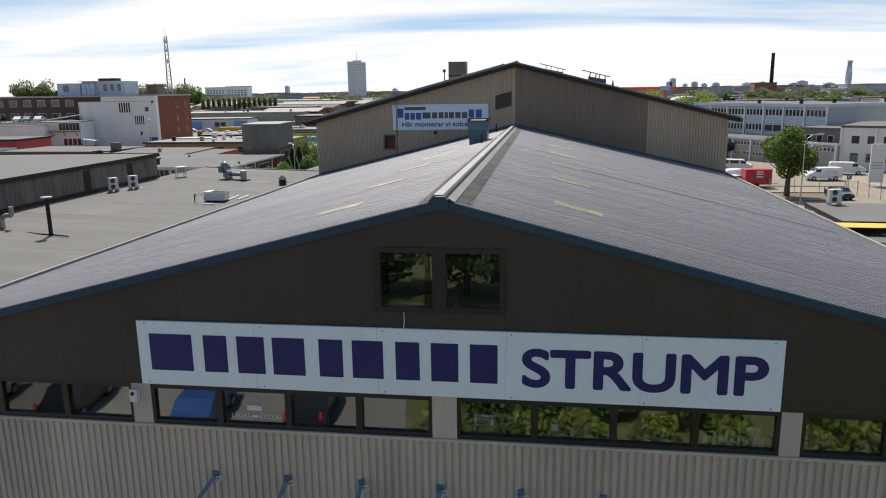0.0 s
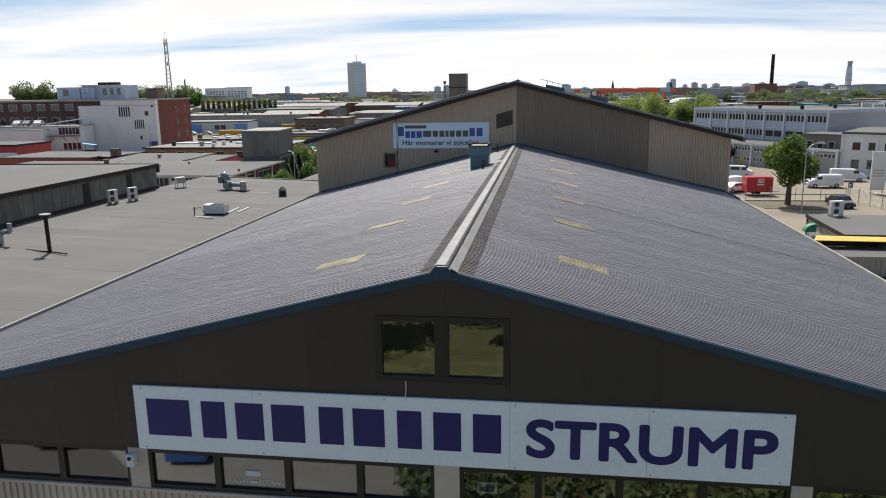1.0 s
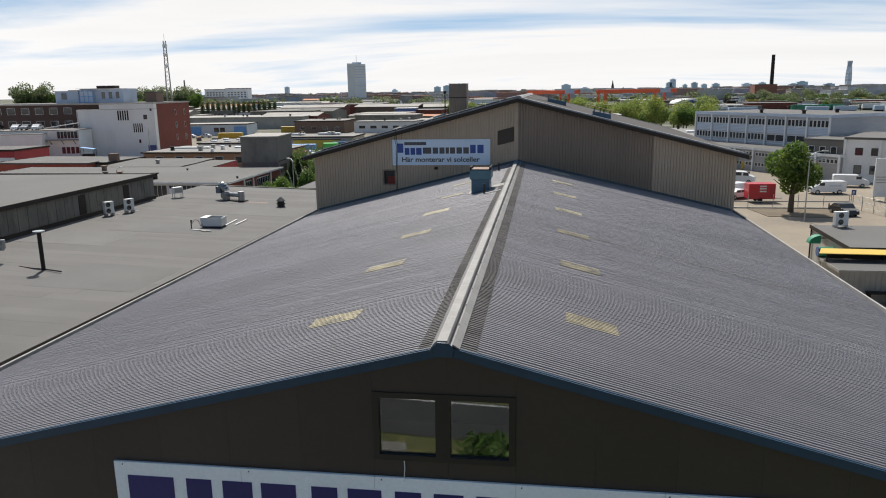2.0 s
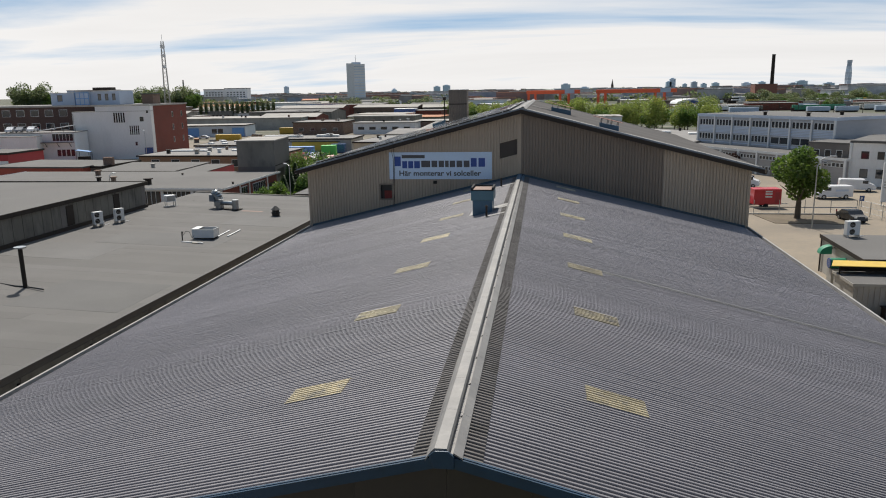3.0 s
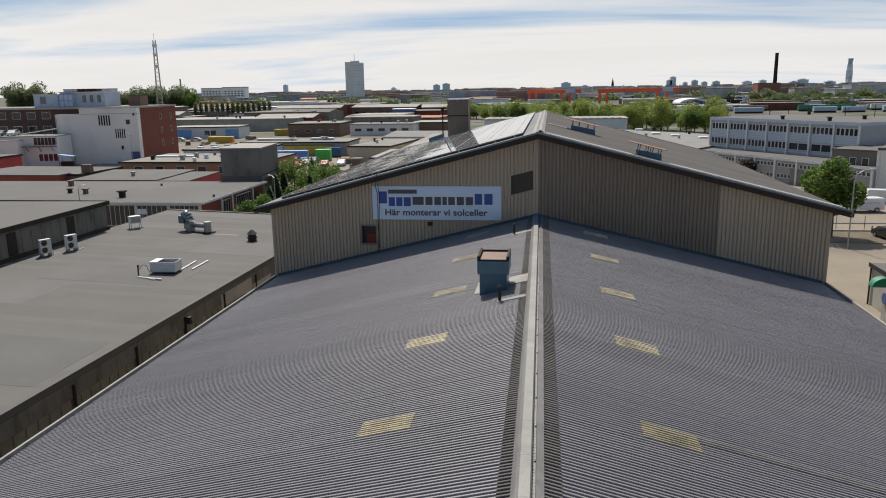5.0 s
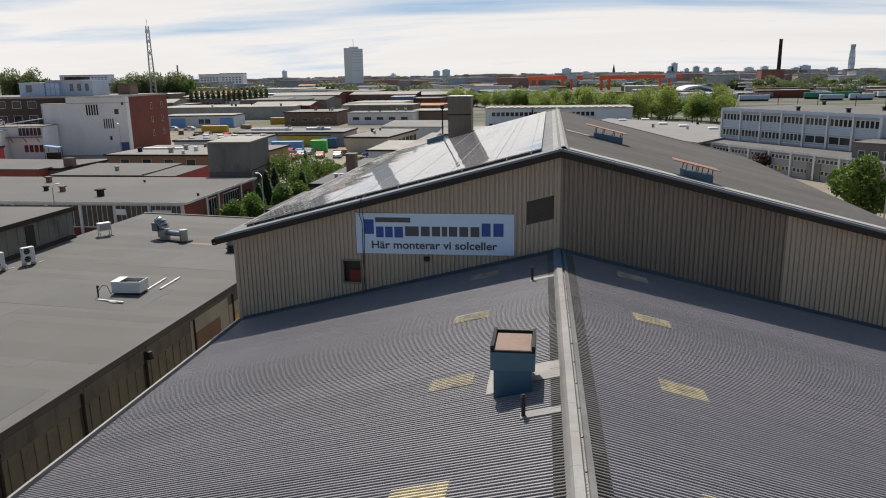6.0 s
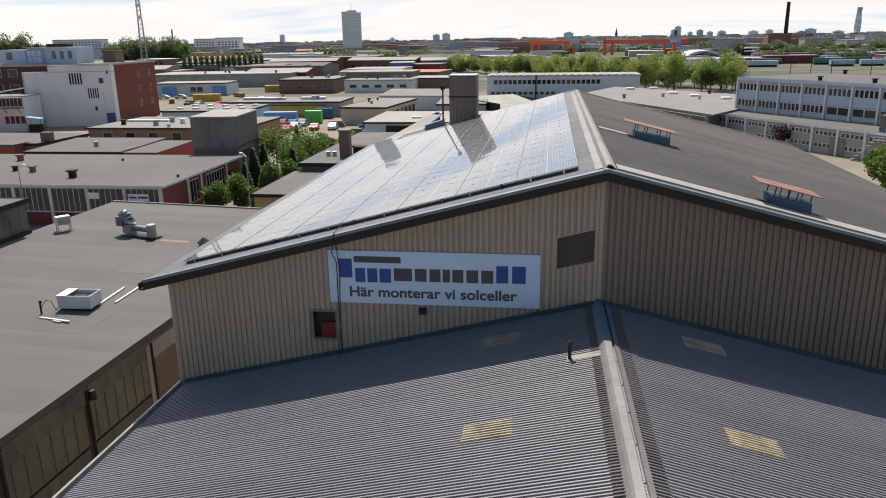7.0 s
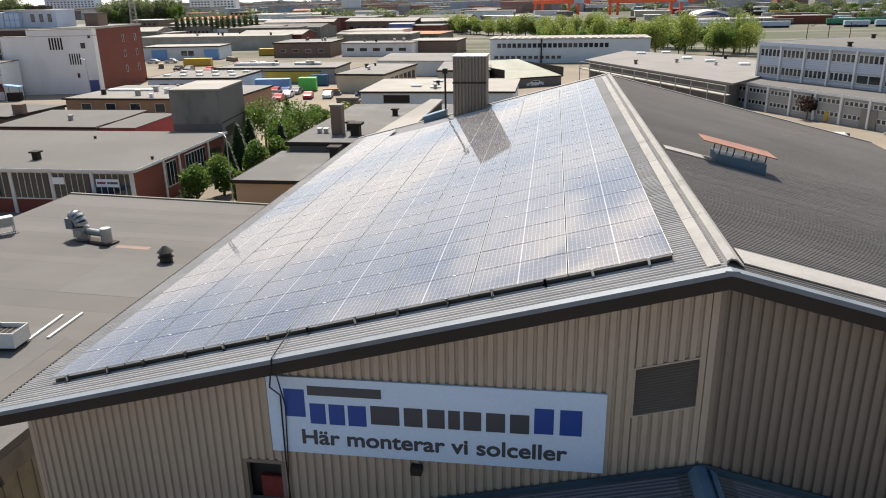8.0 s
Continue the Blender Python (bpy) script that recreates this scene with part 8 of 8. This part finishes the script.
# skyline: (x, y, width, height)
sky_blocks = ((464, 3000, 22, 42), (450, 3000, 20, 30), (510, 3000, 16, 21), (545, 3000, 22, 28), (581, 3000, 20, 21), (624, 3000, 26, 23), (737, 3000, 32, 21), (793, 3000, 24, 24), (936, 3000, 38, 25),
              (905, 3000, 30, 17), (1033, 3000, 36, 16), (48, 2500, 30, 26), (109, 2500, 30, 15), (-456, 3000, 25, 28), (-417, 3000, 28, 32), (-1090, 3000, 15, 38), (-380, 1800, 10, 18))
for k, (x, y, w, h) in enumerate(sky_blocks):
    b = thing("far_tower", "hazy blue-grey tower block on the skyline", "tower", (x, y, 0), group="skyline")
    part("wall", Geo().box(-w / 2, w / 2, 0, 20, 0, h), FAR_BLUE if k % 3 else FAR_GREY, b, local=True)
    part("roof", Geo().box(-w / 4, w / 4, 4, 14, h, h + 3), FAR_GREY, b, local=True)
tw = thing("twisted_tower", "slender pale twisting tower on the skyline", "tower", (1279, 3500, 0))
for k in range(9):
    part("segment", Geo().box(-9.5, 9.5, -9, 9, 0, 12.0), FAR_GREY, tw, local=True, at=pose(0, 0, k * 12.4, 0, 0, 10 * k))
sp = thing("church_spire", "dark pointed church spire", "church", (197, 2500, 0))
part("tower", Geo().box(-4, 4, -4, 4, 0, 18), BRICK_BROWN, sp, local=True)
part("spire", Geo().rod((0, 0, 18), (0, 0, 40), 4.2, 0.2, 8), FASCIA, sp, local=True)
for x, y, w, h in ((-692, 1000, 72, 24), (-483, 1000, 30, 22), (-452, 1000, 32, 23)):
    building("apartment_block", "brick apartment block with pale balconies", "apartment block", x, y, 4, w, 16, h, FAR_GREY if x < -600 else RENDER_WHITE, FELT,
             rows=[("f", 2, w - 2, int(w / 5), 2 + 3 * q, 2.8, 1.7) for q in range(int(h / 3) - 1)], over=0.3, thick=0.8)
random.seed(33)
walls = [CONCRETE_PALE, RENDER_WHITE, BRICK, BRICK_BROWN, RENDER_CREAM, CONCRETE, WHITEBLUE, RENDER_GREY]
roofs = [FELT_MID, FELT_LIGHT, FELT, FELT_LIGHT, WHITE]
n = 0
while n < 150:
    y = random.uniform(350, 1500)
    x = random.uniform(-0.62, 0.02) * y if n < 110 else random.uniform(0.02, 0.55) * y
    if y < 520 and x > -70 and x < 60:
        continue
    if x > -70 and n < 110:
        continue
    if n >= 110 and y < 860:
        continue
    w, d, h = random.uniform(16, 50), random.uniform(12, 28), random.uniform(3.5, 7.5)
    building("far_building", "low industrial building far off", "building", x, y, random.uniform(-12, 12), w, d, h, random.choice(walls), random.choice(roofs) if random.random() < 0.85 else TILE_ORANGE,
             rows=(("f", 1, w - 1, int(w / 5), h * 0.35, 2.4, 1.4),) if y < 700 else (), frame_mat=FASCIA, gable=random.choice((0, 0, 0, 1.5)), over=0.4, group="far buildings")
    n += 1
for k in range(52):
    y = random.uniform(430, 760)
    x = random.uniform(75, 310) * y / 500
    w = random.choice((12, 14, 18))
    c = thing("parked_trailer", "pale box trailer in the freight yard", "trailer", (x, y, 0), random.uniform(-8, 8), "freight yard trailers")
    part("body", Geo().box(0, w, 0, 2.6, 1.1, 3.9), random.choice((WHITE, WHITE, BLUEWHITE, CONCRETE_PALE, CARBLUE, GREENPAINT, YELLOWPAINT)), c, local=True)
    part("chassis", Geo().box(0.5, w - 0.5, 0.5, 2.1, 0.0, 1.1), FASCIA, c, local=True)
g = Geo()
for k in range(24):
    x0 = -150 + k * 6
    g.add([(x0, 560, 0.15), (x0 + 1.6, 560, 0.15), (x0 + 1.6 + (k - 12) * 9, 1500, 0.15), (x0 + (k - 12) * 9, 1500, 0.15)], [(0, 1, 2, 3)])
tagged(part("rail_tracks", g, CONCRETE), "pale railway tracks spreading into the distance", "railway", kind="structure")

# lines of railway wagons and stacked goods in the yard
random.seed(57)
for line in range(9):
    y0 = 480 + 40 * line
    x = 0.13 * y0 + random.uniform(0, 30)
    mt = random.choice((BRICK_BROWN, FASCIA, CONCRETE, WHITE, BLUEWHITE, CONCRETE_PALE, RUST))
    while x < 0.47 * y0:
        w = random.choice((9, 13, 17))
        if random.random() < 0.7:
            c = thing("rail_wagon", "goods wagon standing in a row in the railway yard", "wagon", (x, y0 + random.uniform(-1, 1), 0), random.uniform(-2, 2), "goods wagons")
            part("body", Geo().box(0, w, 0, 2.8, 1.0, random.uniform(2.8, 4.0)), mt if random.random() < 0.6 else random.choice((WHITE, CONCRETE, FASCIA, BLUEWHITE)), c, local=True, bevel=0.1)
            part("bogie", Geo().box(0.6, w - 0.6, 0.4, 2.4, 0.0, 1.0), FASCIA, c, local=True)
        x += w + random.uniform(1, 10)
for k in range(46):
    y = random.uniform(470, 860)
    x = random.uniform(-0.1, 0.42) * y
    if -30 < x - 0.06 * y < 40 and y < 560:
        continue
    w, d, h = random.uniform(10, 34), random.uniform(8, 16), random.uniform(2.6, 5)
    building("yard_building", "low goods shed in the railway yard", "shed", x, y, random.uniform(-10, 10), w, d, h, random.choice(walls), random.choice(roofs), over=0.3, group="goods sheds")

# far town and woods, too many and too small to count
rng = np.random.default_rng(5)
town, town_roofs, woods = Geo(), Geo(), Geo()
for k in range(900):
    y = 900 + 3000 * rng.uniform() ** 1.4
    x = rng.uniform(-0.72, 0.62) * y
    w, d, h = rng.uniform(14, 60), rng.uniform(10, 30), rng.uniform(4, 13)
    m = pose(x, y, 0, 0, 0, rng.uniform(-20, 20))
    town.box(0, w, 0, d, 0, h, m)
    town_roofs.box(-0.4, w + 0.4, -0.4, d + 0.4, h + 0.01, h + 0.6, m)
tagged(part("far_town_walls", town, FAR_TOWN), "pale and brown houses of a far town", "town", kind="stuff")
tagged(part("far_town_roofs", town_roofs, FAR_ROOFS), "grey and orange roofs of a far town", "roofs", kind="stuff")
for k in range(420):
    y = 830 + 3300 * rng.uniform() ** 1.5
    x = rng.uniform(-0.72, 0.62) * y
    r = rng.uniform(4, 9)
    crown(woods, rng, (x, y, r * 0.7), (r * rng.uniform(1.2, 3.0), r, r * 0.8), 60, r * 0.55)
tagged(part("far_woods", woods, LEAF_FAR), "dark green tree clumps scattered over the far town", "woods", kind="stuff")
